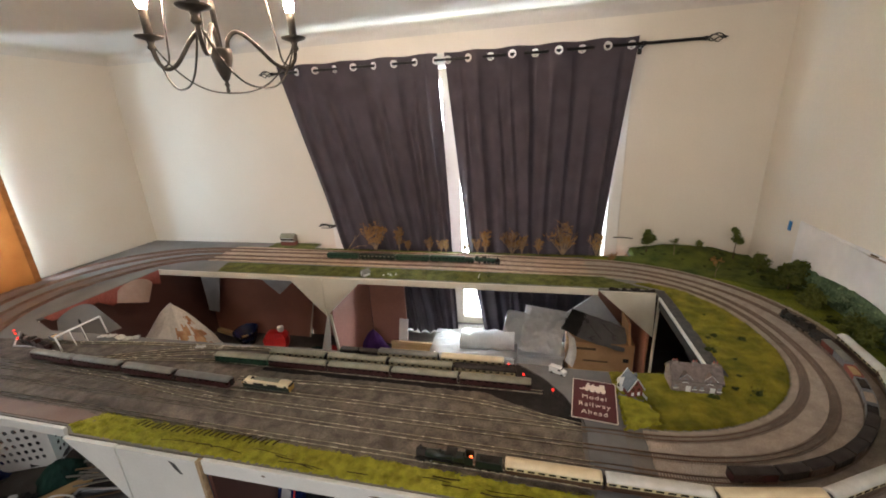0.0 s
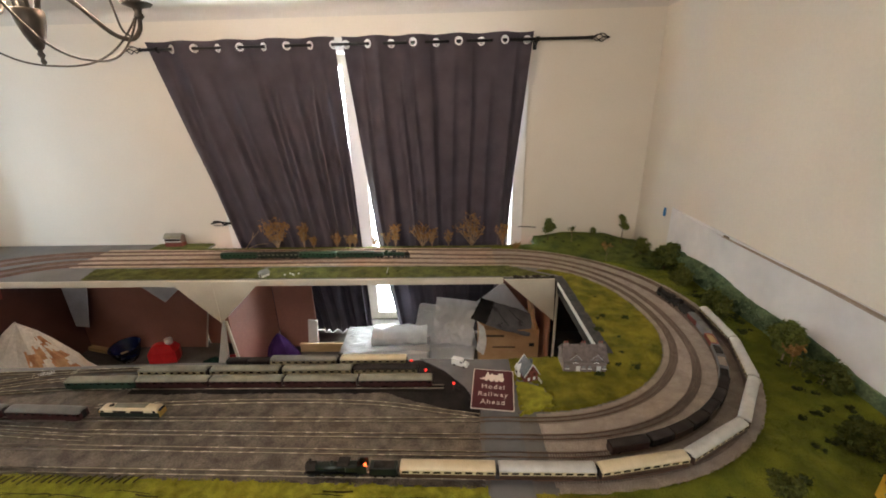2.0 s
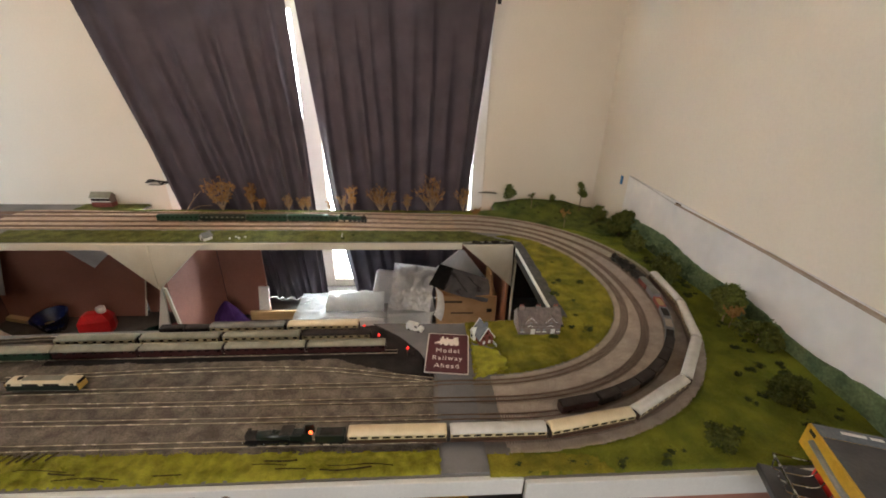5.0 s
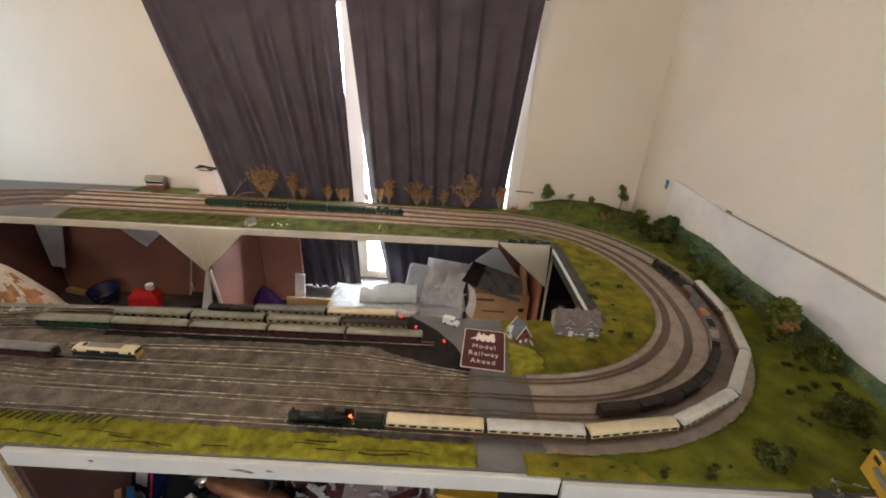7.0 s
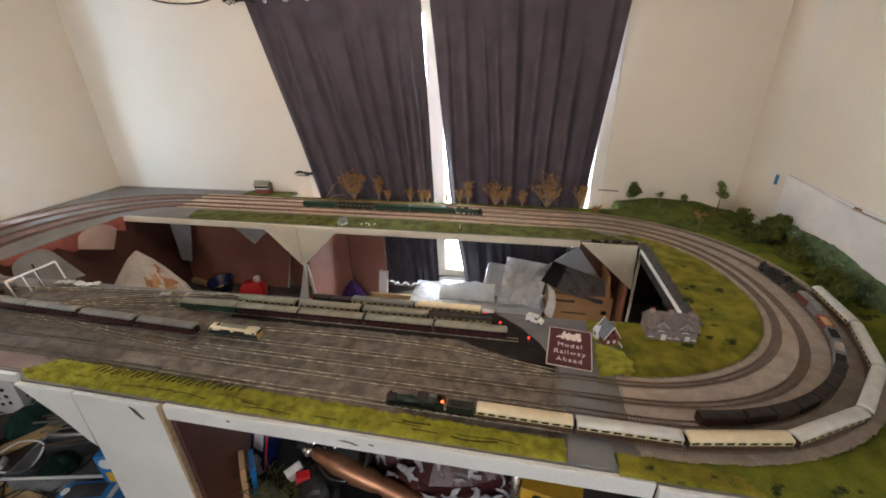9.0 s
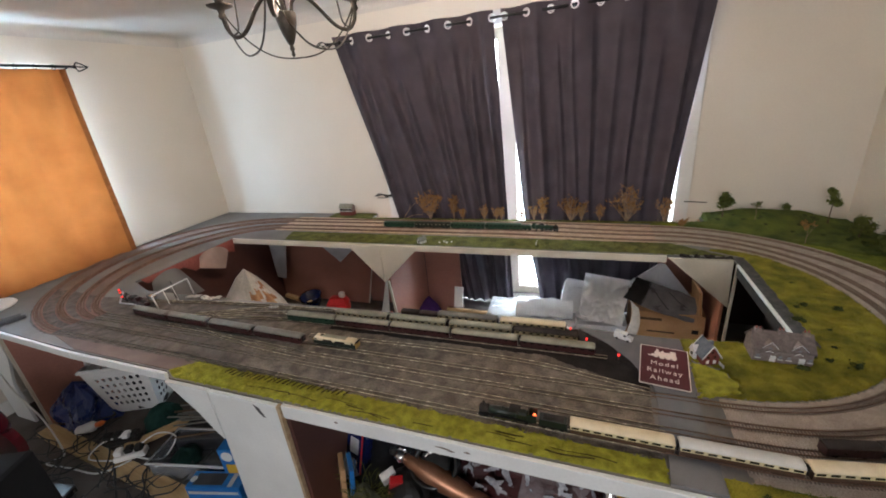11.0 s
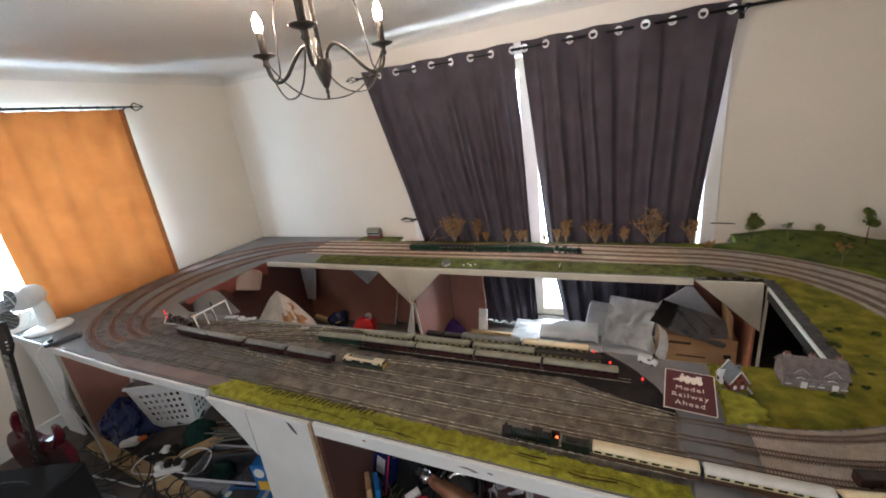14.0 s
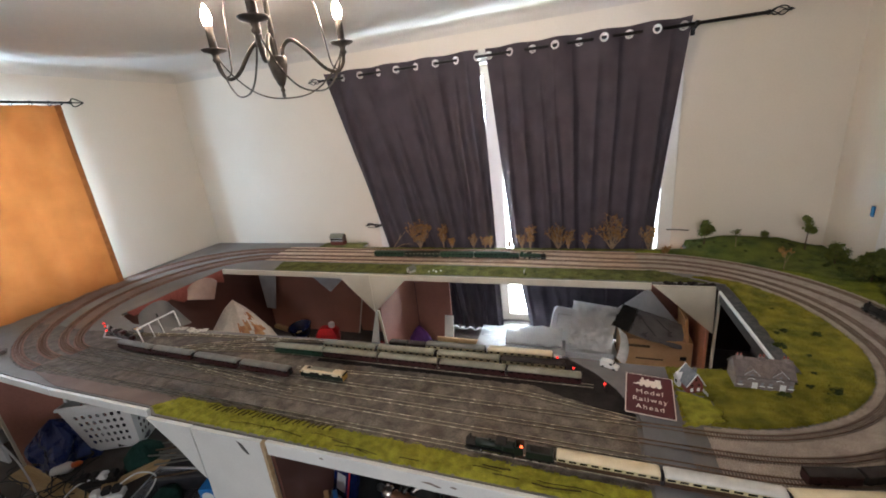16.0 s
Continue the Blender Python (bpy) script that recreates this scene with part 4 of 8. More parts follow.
def bend(x, width, y0, mid, y1, low, high, n=70):
    """Half an oval from y0 to y1; low, high: 2 is round, more is squarer."""
    out = []
    for i in range(n + 1):
        t = math.pi * i / n - math.pi / 2
        k = low if t < 0 else high
        c, q = abs(math.cos(t)) ** (2 / k), abs(math.sin(t)) ** (2 / k)
        out.append((x + width * c, mid - (mid - y0) * q if t < 0 else mid + (y1 - mid) * q))
    return out


def loop(k, out=0.0):
    """Points along loop k, anticlockwise from the near left; out: a sideways shift away from the well."""
    nl, nr, far, top, bx, rx, cy, r0, r1, lx, lr, ly, l0, l1 = LOOPS[k]
    near = [(lx + (bx - lx) * i / 60, nl + (nr - nl) * i / 60 - out) for i in range(60)]
    right = bend(bx, rx + out, nr - out, cy, top + out, r0, r1)
    back = [(bx + (-0.45 - bx) * i / 18, top + (far - top) * (3 * (i / 18) ** 2 - 2 * (i / 18) ** 3) + out) for i in range(1, 18)]
    back += [(-0.45 + (lx + 0.45) * i / 40, far + out) for i in range(40)]
    left = list(reversed(bend(lx, -lr - out, nl - out, ly, far + out, l0, l1)))[:-1]
    return {"near": near, "right": right, "back": back, "left": left}


def chain(pts):
    """Even steps of 4 mm along points, with headings."""
    out, left = [], 0.0
    for (ax, ay), (bx, by) in zip(pts, pts[1:]):
        d = math.hypot(bx - ax, by - ay)
        s = left
        while s < d:
            out.append((ax + (bx - ax) * s / d, ay + (by - ay) * s / d, math.atan2(by - ay, bx - ax)))
            s += 0.004
        left = s - d
    return out


def ribbon(mesh, pts, offset, half, z0, z1):
    """A flat bar along points, set off to the left of the way."""
    rs = []
    for i, p in enumerate(pts):
        a, b = pts[max(i - 1, 0)], pts[min(i + 1, len(pts) - 1)]
        d = math.hypot(b[0] - a[0], b[1] - a[1]) or 1
        nx, ny = -(b[1] - a[1]) / d, (b[0] - a[0]) / d
        o, q = offset - half, offset + half
        rs.append([(p[0] + nx * o, p[1] + ny * o, z0), (p[0] + nx * q, p[1] + ny * q, z0), (p[0] + nx * q, p[1] + ny * q, z1), (p[0] + nx * o, p[1] + ny * o, z1)])
    return mesh.rings(rs, False, True)


RAIL_TOP = TOP + 0.0075


def track(name_pts, sleeper, rail, parent, bed=0.003):
    """Sleepers and two rails along points."""
    pts = chain(name_pts)
    sl = Mesh()
    for i in range(0, len(pts), 2):
        x, y, a = pts[i]
        j = noise.noise(Vector((x * 300, y * 300, 0))) * 0.0006
        sl.box((0, j, TOP + bed + 0.0008), (0.0036, 0.031, 0.0018), 0, Matrix.Translation((x, y, 0)) @ Matrix.Rotation(a, 4, "Z"))
    tagged(part("sleeper_strip", sl, sleeper, parent), kind="stuff")
    for o in (-0.0083, 0.0083):
        line = [(p[0], p[1]) for p in pts[::4]] + [pts[-1][:2]]
        if rail is not RAIL:
            part("rail", ribbon(Mesh(), line, o, 0.0005, TOP + bed, RAIL_TOP), rail, parent)
            continue
        web = part("rail", ribbon(Mesh(), line, o, 0.0004, TOP + bed, RAIL_TOP - 0.0022), RAIL_WEB, parent)
        part("rail_head", ribbon(Mesh(), line, o, 0.0006, RAIL_TOP - 0.0021, RAIL_TOP), RAIL, web, "bright worn running face")


for k in (1, 2, 3, 4):
    g = loop(k)
    t = thing("railway_track", pose(0, 0, 0), "model railway track loop with brown sleepers and nickel rails", "railway track", "track loops")
    track(g["near"][:30], SLEEPER_Y, RAIL_DULL, t, -0.0004)
    track(g["near"][29:-3], SLEEPER_Y, RAIL, t, -0.0004)
    track(g["near"][-4:] + g["right"][:36], SLEEPER_N, RAIL_RUST, t)
    track(g["right"][35:] + g["back"][:10], SLEEPER_N, RAIL_RUST, t)
    track(g["back"][9:] + g["left"][:1], SLEEPER_F, RAIL_RUST, t)
    track(g["left"], SLEEPER_F, RAIL_RUST, t)
    cork = ribbon(Mesh(), g["left"], 0, 0.023, TOP - 0.002, TOP + 0.0025)
    part("cork_underlay", cork, CORK, t)


def sidings(pts):
    t = thing("railway_track", pose(0, 0, 0), "weathered yard siding track with worn rails", "railway track", "yard sidings")
    track([(p.x, p.y) for p in smooth_line([(x, y, 0) for x, y in pts], 14)], SLEEPER_Y, RAIL, t, -0.0004)


sidings([(-2.05, 1.60), (-1.6, 1.645), (-1.2, 1.690), (-0.7, 1.698), (0.22, 1.702)])
sidings([(-1.62, 1.652), (-1.3, 1.735), (-0.95, 1.755), (0.11, 1.765)])
sidings([(-1.75, 1.64), (-1.35, 1.77), (-0.9, 1.815), (0.05, 1.824)])
sidings([(-1.0, 1.60), (-0.45, 1.625), (-0.05, 1.618), (0.2, 1.58), (0.34, 1.556)])
sidings([(-2.2, 1.70), (-1.7, 1.765), (-1.2, 1.80)])
sidings([(-1.85, 1.535), (-1.45, 1.515), (-1.0, 1.487)])
sidings([(-1.55, 1.522), (-1.2, 1.475), (-0.9, 1.455)])

# beds, kept just under the sleepers
def flat(name, poly, material, label, h):
    whole(name, Mesh().prism(poly, TOP - 0.002, TOP + h), material, label, "ground cover", "", "structure")


def wavy(a, b, n, amp, seed):
    return [(a[0] + (b[0] - a[0]) * i / n, a[1] + (b[1] - a[1]) * i / n + amp * noise.noise(Vector((i * 0.9, seed, 0)))) for i in range(n + 1)]


yard = [q for q in loop(4, 0.03)["left"] if q[1] < 1.74] + wavy((-2.33, 1.335), (0.335, 1.300), 50, 0.012, 1) + [(0.335, 1.58)] + wavy((0.30, 1.60), (0.08, 1.80), 8, 0.01, 2) + wavy((0.05, 1.836), (-0.66, 1.826), 16, 0.004, 3) + wavy((-0.80, 1.792), (-1.45, 1.772), 12, 0.006, 3) + wavy((-1.5, 1.765), (-2.30, 1.735), 16, 0.008, 4) + [(-2.55, 1.70)]
# left end of the yard, where the falling light is painted as darker ballast
def dim_end(x, y):
    return x + 0.30 * noise.noise(Vector((x * 4, y * 9, 6))) + 0.08 * noise.noise(Vector((x * 30, y * 30, 2))) < -1.25


cover("ground_1", yard, YARD, "sooty dark ballast over the goods yard", 0.0015, 0.007, 0.0016, within=lambda x, y: not dim_end(x, y))
cover("ground_18", yard, SHADED_YARD, "yard ballast darkened for the dimmer light at its throat", 0.0015, 0.007, 0.0016, within=dim_end)
cover("ground_2", wavy((-0.95, 1.662), (0.01, 1.668), 18, 0.010, 5) + wavy((0.06, 1.645), (0.335, 1.552), 7, 0.006, 6) + [(0.345, 1.58), (0.320, 1.655), (0.298, 1.704), (0.226, 1.793), (0.12, 1.874), (0.06, 1.860), (0.05, 1.836), (-0.66, 1.824), (-0.95, 1.785)], DARK_YARD, "black ash under the carriage sidings", 0.0024, 0.004, 0.0012)
inner = loop(1, -0.036)["right"]
outer = list(reversed(loop(4, 0.046)["right"]))
cover("ground_3", inner + outer, BALLAST_R, "grey-brown ballast under the curved tracks", 0.0018, 0.007, 0.0018)
flat("ground_4", [(BX - 0.003, 2.875), (BX - 0.003, 3.20), (-0.4, 3.262), (-2.35, 3.262)] + [(-2.35, 2.915), (-0.4, 2.905)], BALLAST_F, "pale pinkish ballast under the far straight", 0.0022)
flat("ground_5", [(-2.08, 1.275), (-1.38, 1.268), (-1.34, 1.335), (-2.35, 1.335)], PINK_BROWN, "bare brown painted strip", 0.0015)
flat("ground_6", [(0.115, 1.876), (0.221, 1.793), (0.293, 1.704), (0.315, 1.655), (0.352, 1.575), (0.47, 1.575), (0.48, 1.70), (0.47, 1.865), (0.20, 1.876)], TARMAC, "grey station forecourt", 0.0035)
for k, (a, b) in enumerate(((4, 3), (2, 1))):
    cover("ground_%d" % (15 + k), loop(a, -0.02)["left"] + list(reversed(loop(b, 0.02)["left"])), PINK_BROWN, "faded pinkish painted strip between the tracks", 0.0012, 0.012, 0.0006)
# lane over the tracks
lane = Mesh()
for y0, y1 in ((1.229, 1.3185), (1.3225, 1.3375), (1.3415, 1.3915), (1.3955, 1.4105), (1.4145, 1.4555), (1.4595, 1.4745), (1.4785, 1.535), (1.539, 1.551), (1.555, 1.60)):
    bare = 0.0060 if y1 - y0 > 0.02 else 0.0048
    lane.prism([(0.350 + 0.004 * math.sin(y0 * 30), y0), (0.466, y0), (0.466, y1), (0.350 + 0.004 * math.sin(y1 * 30), y1)], TOP - 0.001, TOP + bare)
whole("road", lane, TARMAC, "grey model lane crossing the tracks", "road", "", "structure")


# the landscape at the right-hand end
def hillside(x, y):
    d = math.hypot((x - BX) / 0.965, (y - 2.24) / 0.94) - 1.0
    rise = max(0.0, min(1.0, d / 0.35))
    back = max(0, min(1, (y - 3.04) / 0.26))
    crest = 0.026 + 0.042 * math.exp(-((x - 1.18) / 0.24) ** 2) - 0.03 * max(0.0, min(1, (x - 1.38) / 0.2))
    h = 0.032 * rise * rise * (3 - 2 * rise) * max(0.15, min(1, (y - 1.25) / 0.4)) * max(0.0, min(1, (3.2 - y) / 0.3))
    h += crest * back * back * (3 - 2 * back) * max(0.0, min(1, (x - 0.55) / 0.22))
    return h + 0.010 * noise.noise(Vector((x * 7, y * 7, 0))) * rise


right_ground = [(0.468, 1.218), (1.40, 1.218), (1.615, 1.26), (1.615, 3.385), (0.85, 3.385), (0.85, 3.23), (BX, 3.225)] + list(reversed(loop(4, 0.041)["right"]))
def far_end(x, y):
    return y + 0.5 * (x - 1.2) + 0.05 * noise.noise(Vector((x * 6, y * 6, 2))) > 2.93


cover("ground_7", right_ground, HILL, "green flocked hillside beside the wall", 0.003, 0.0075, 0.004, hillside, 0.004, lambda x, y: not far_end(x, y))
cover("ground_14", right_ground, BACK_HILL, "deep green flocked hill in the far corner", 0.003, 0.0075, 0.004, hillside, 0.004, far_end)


def knoll(x, y):
    return 0.012 * noise.noise(Vector((x * 5, y * 5, 4))) * max(0, min(1, (x - 0.75) / 0.2)) + 0.004


inner_ground = [(0.475, 1.875), (0.475, 1.59)] + loop(1, -0.040)["right"][1:60] + [(0.75, 2.795), (0.905, 2.70), (0.908, 1.905)]
lime_patch = [(0.476, 1.566), (0.53, 1.578), (0.578, 1.60), (0.60, 1.645), (0.575, 1.70), (0.52, 1.73), (0.480, 1.742)]


def in_patch(x, y):
    return inside(lime_patch, x + 0.012 * noise.noise(Vector((x * 45, y * 45, 7))), y + 0.012 * noise.noise(Vector((x * 45, y * 45, 8))))


cover("ground_8", inner_ground, MEADOW, "bright green flocked meadow inside the bend", 0.003, 0.006, 0.004, knoll, 0.004, lambda x, y: not in_patch(x, y))
front_strip = [(-1.445, 1.266), (-1.38, 1.236), (0.346, 1.232), (0.346, 1.300)] + list(reversed(wavy((-1.36, 1.338), (0.346, 1.300), 44, 0.012, 7)))
cover("ground_9", front_strip, LIME, "lime green static grass along the front edge", 0.004, 0.005, 0.005, None, 0.006)
cover("ground_10", [(0.470, 1.22), (0.80, 1.218), (0.74, 1.275), (0.470, 1.285)], MEADOW, "green static grass beside the lane", 0.0065, 0.005, 0.005, None, 0.008)
cover("ground_11", [(0.46, 1.55), (0.62, 1.55), (0.62, 1.76), (0.46, 1.76)], LIME, "lime green grass patch by the cottage", 0.0032, 0.005, 0.0016, knoll, 0.0, lambda x, y: in_patch(x, y))
far_strip = wavy((-2.08, 2.705), (0.84, 2.71), 40, 0.0, 8) + list(reversed(wavy((-2.14, 2.89), (0.6, 2.88), 40, 0.010, 9)))
cover("ground_12", far_strip, VERGE, "olive flocked verge beside the far tracks", 0.003, 0.007, 0.003, None, 0.008)
cover("ground_13", [(-2.05, 3.262), (-1.62, 3.236), (0.50, 3.232), (0.845, 3.20), (0.848, 3.266), (-1.62, 3.266), (-1.62, 3.385), (-2.05, 3.385)], VERGE, "olive flocked verge under the window", 0.008, 0.006, 0.006, None, 0.006)

blades("static_grass", front_strip, LIME, 9000, 0.0060, "standing lime green static grass fibres", None, 0.004, 3)
blades("static_grass", inner_ground, MEADOW, 9000, 0.0042, "standing green static grass fibres", knoll, 0.003, 4, lambda x, y: not in_patch(x, y))
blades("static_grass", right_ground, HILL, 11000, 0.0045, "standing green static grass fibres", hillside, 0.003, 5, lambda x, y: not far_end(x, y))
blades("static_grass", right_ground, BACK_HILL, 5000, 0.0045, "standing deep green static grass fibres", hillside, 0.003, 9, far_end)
blades("static_grass", far_strip, VERGE, 5000, 0.0045, "standing olive static grass fibres", None, 0.003, 6)

# dark soil lines pressed into the front strip
furrow = Mesh()
rnd = random.Random(8)
for i in range(26):
    x = -1.16 + i * 0.0215 + rnd.uniform(-0.004, 0.004)
    y = 1.310 + rnd.uniform(-0.004, 0.006)
    furrow.tube(smooth_line([(x, y + 0.010, TOP + 0.0085), (x - 0.006, y, TOP + 0.0095), (x - 0.014, y - 0.014, TOP + 0.0085)], 3), 0.0024, 5)
for i in range(16):
    x, y = rnd.uniform(-1.25, 0.30), rnd.uniform(1.245, 1.285)
    furrow.tube(smooth_line([(x, y, TOP + 0.0055), (x + rnd.uniform(0.02, 0.05), y + rnd.uniform(-0.006, 0.006), TOP + 0.0068), (x + rnd.uniform(0.06, 0.13), y + rnd.uniform(-0.008, 0.006), TOP + 0.0055)], 4), rnd.uniform(0.0010, 0.0022), 5)
whole("hedge_tufts", furrow, SOIL_TUFT, "dark grass tufts in a row along the strip", "grass tufts", "", "stuff")


def shrubs(count, poly, shape, size, seed, base=0.003):
    """Dark foliage clumps scattered over the flock."""
    rnd = random.Random(seed)
    xs, ys = [p[0] for p in poly], [p[1] for p in poly]
    made = 0
    while made < count:
        x, y = rnd.uniform(min(xs), max(xs)), rnd.uniform(min(ys), max(ys))
        if not inside(poly, x, y):
            continue
        r = size * rnd.uniform(0.5, 1.3)
        b = Mesh()
        for _ in range(4):
            b.blob((rnd.uniform(-r, r) * 0.9, rnd.uniform(-r, r) * 0.7, r * rnd.uniform(0.1, 0.35)), r * rnd.uniform(0.35, 0.65), 0.5, 6, None, 0.7)
        for _ in range(70):
            p = Vector((rnd.gauss(0, 0.62) * r, rnd.gauss(0, 0.5) * r, r * rnd.uniform(0.0, 0.8)))
            b.add([p + Vector((rnd.gauss(0, 1), rnd.gauss(0, 1), rnd.gauss(0, 0.7))) * r * 0.2 for _ in range(3)], [(0, 1, 2)])
        whole("shrub", b, BUSH, "small dark green foliage clump on the flock", "shrub", "shrubs on the flock", m=pose(x, y, TOP + base + shape(x, y)))
        made += 1


shrubs(15, [(0.6, 1.68), (0.9, 1.72), (1.08, 1.95), (1.1, 2.35), (0.92, 2.55), (0.9, 2.0), (0.6, 1.95)], knoll, 0.013, 21)
shrubs(34, [(0.9, 1.24), (1.55, 1.3), (1.58, 2.2), (1.53, 2.2), (1.47, 1.75), (1.28, 1.45), (1.1, 1.3)], hillside, 0.013, 22)
shrubs(14, [(0.52, 1.225), (1.0, 1.225), (1.0, 1.27), (0.52, 1.26)], hillside, 0.008, 23)
shrubs(24, [(0.88, 3.22), (1.2, 3.12), (1.45, 2.9), (1.56, 3.0), (1.5, 3.34), (0.9, 3.36)], hillside, 0.011, 24)
shrubs(12, [(-0.4, 2.74), (0.75, 2.74), (0.7, 2.86), (-0.4, 2.87)], lambda x, y: 0, 0.008, 25)
shrubs(26, [(1.52, 2.0), (1.58, 2.0), (1.58, 3.0), (1.42, 2.98), (1.5, 2.7)], hillside, 0.016, 26)

# black rock edge over the gusset
rocks = Mesh()
rnd = random.Random(5)
for i in range(22):
    rocks.blob((0.62 + i * 0.0115, 2.694 + rnd.uniform(-0.006, 0.003), TOP - 0.004 + rnd.uniform(-0.012, 0.008)), rnd.uniform(0.007, 0.013), 0.6, 5)
whole("rock_edge", rocks, SOOT, "black plaster rock face along the board's edge", "rock face", "", "stuff")
cover("ground_17", [(0.858, 1.905), (0.912, 1.905), (0.910, 2.60), (0.902, 2.70), (0.858, 2.70)], SLATE_STRIP, "dark slate painted strip along the well", 0.0045, 0.006, 0.003, None, 0.008)

# painted backdrop on the side wall
bd = thing("backdrop_board", pose(0, 0, 0), "pale painted sky board with a green hill cut-out against the wall", "backdrop board")
part("sky_board", Mesh().prism([(1.22, TOP), (2.93, TOP), (2.93, 1.104), (2.44, 1.072), (1.85, 1.062), (1.22, 1.035)], 1.612, 1.622, pose(0, 0, 0, 90, 0, 90)), SKY_PAINT, bd)
crest = []
for i in range(61):
    y = 1.22 + i * (2.98 - 1.22) / 60
    z = 0.842 + 0.010 * math.sin(y * 11) + 0.050 * max(0, min(1, (y - 1.6) / 1.0)) - 0.12 * max(0, (y - 2.80) / 0.18) ** 1.6 + 0.010 * noise.noise(Vector((y * 30, 0, 0)))
    crest.append((y, z))
part("hill_cutout", Mesh().prism([(1.22, TOP - 0.001)] + [(2.98, TOP - 0.001)] + list(reversed(crest)), 1.603, 1.609, pose(0, 0, 0, 90, 0, 90)), HILL_PAINT, bd)
wooded = Mesh()
rnd = random.Random(31)
for i in range(420):
    y, z = crest[rnd.randrange(22, 57)]
    wooded.blob((1.600 - rnd.uniform(0, 0.03), y + rnd.uniform(-0.02, 0.02), TOP + 0.05 + rnd.random() ** 1.3 * max(0.0, z - TOP - 0.06)), rnd.uniform(0.003, 0.007), 0.5, 6)
part("foliage_relief", wooded, HILL_PAINT, bd, "clumped foliage glued on the hill")
# top edge of the board; its brown paints in the gap's shadow
part("board_lip", Mesh().prism([(2.44, 1.0735), (2.44, 1.0745), (1.85, 1.070), (1.22, 1.046), (1.22, 1.0365), (1.85, 1.0635)], 1.606, 1.624, pose(0, 0, 0, 90, 0, 90)), LIP_SHADE, bd, "board's top edge, browned for the shadow line along it")
part("tape", Mesh().box((1.626, 3.035, 1.05), (0.006, 0.024, 0.055), 0.001, None), TAPE, bd, "strip of blue masking tape")
part("batten", Mesh().prism([(1.22, 1.040), (2.93, 1.087), (2.93, 1.10), (1.22, 1.053)], 1.6225, 1.629, pose(0, 0, 0, 90, 0, 90)), SKY_PAINT, bd)
for k in range(2):
    part("wood_chip", Mesh().box((1.611, 2.42 - 0.02 * k, 1.083), (0.004, 0.02, 0.006)), BARK, bd)

# ---- rolling stock; a vehicle's own x axis runs along it, z = 0 is the rail top ----
def wheels(parent, xs, r=0.0058, name="wheelset"):
    for x in xs:
        w = Mesh()
        for y in (-0.0083, 0.0083):
            w.lathe([(r, -0.001), (r, 0.001)], m=pose(x, y, r, 90, 0, 0), n=14)
        w.tube([(x, -0.008, r), (x, 0.008, r)], 0.0012, 6)
        part(name, w, BLACK, parent)


def roof_shell(half, side_z, crown, length, inset=0.004, n=10):
    """An elliptical coach roof with rounded ends."""
    rs = []
    for x, k in ((-length / 2, 0.55), (-length / 2 + inset, 0.93), (-length / 2 + inset * 3, 1.0), (length / 2 - inset * 3, 1.0), (length / 2 - inset, 0.93), (length / 2, 0.55)):
        ring = [(x, half * math.cos(math.pi * i / n), side_z + (crown - side_z) * k * math.sin(math.pi * i / n)) for i in range(n + 1)]
        rs.append(ring + [(x, -half * 0.96, side_z - 0.001), (x, half * 0.96, side_z - 0.001)])
    return Mesh().rings(rs, True, True)


def coach(label, roof, lower, upper=None, length=0.258, windows=9, group="coaches", pane=PANE, band=(0.0292, 0.0150), glazing=(0.46, 0.0064)):
    """A bogie coach: body, coloured upper panels, roof, panes, underframe and bogies."""
    c = thing("railway_coach", pose(0, 0, -5), label, "model coach", group)
    hw = 0.0175
    part("body", Mesh().box((0, 0, 0.0245), (length, hw * 2, 0.029), 0.001), lower, c)
    if upper:
        for s in (-1, 1):
            part("upper_panel", Mesh().box((0, s * (hw + 0.0002), band[0]), (length - 0.002, 0.0006, band[1])), upper, c)
    part("roof", roof_shell(hw + 0.0006, 0.0372, 0.0490, length + 0.001), roof, c)
    for i in range(3):
        part("roof_vent", Mesh().lathe([(0.0022, 0), (0.0026, 0.0012), (0.0012, 0.002)], (-length / 3 + i * length / 3, 0.004, 0.0480), 8), roof, c)
    shared = Mesh().box((0, 0, 0), (length / windows * glazing[0], 0.0008, glazing[1]), 0.0003).data("pane")
    for s in (-1, 1):
        for i in range(windows):
            part("pane", shared, pane, c, "", pose(-length / 2 + length * (i + 0.5) / windows, s * (hw + 0.0007), 0.0318))
    part("underframe", Mesh().box((0, 0, 0.0085), (length * 0.94, 0.024, 0.003)).box((-0.01, 0.006, 0.0055), (0.05, 0.008, 0.005)).box((0.02, -0.006, 0.0055), (0.04, 0.008, 0.005)), BLACK, c)
    for s in (-1, 1):
        b = part("bogie", Mesh().box((s * length * 0.35, 0.0115, 0.0058), (0.044, 0.002, 0.0045)).box((s * length * 0.35, -0.0115, 0.0058), (0.044, 0.002, 0.0045)).box((s * length * 0.35, 0, 0.0062), (0.012, 0.022, 0.003)), BLACK, c)
        wheels(b, (s * length * 0.35 - 0.016, s * length * 0.35 + 0.016))
        part("end_gangway", Mesh().box((s * (length / 2 + 0.002), 0, 0.026), (0.004, 0.012, 0.026), 0.0006), BLACK, c)
    return c


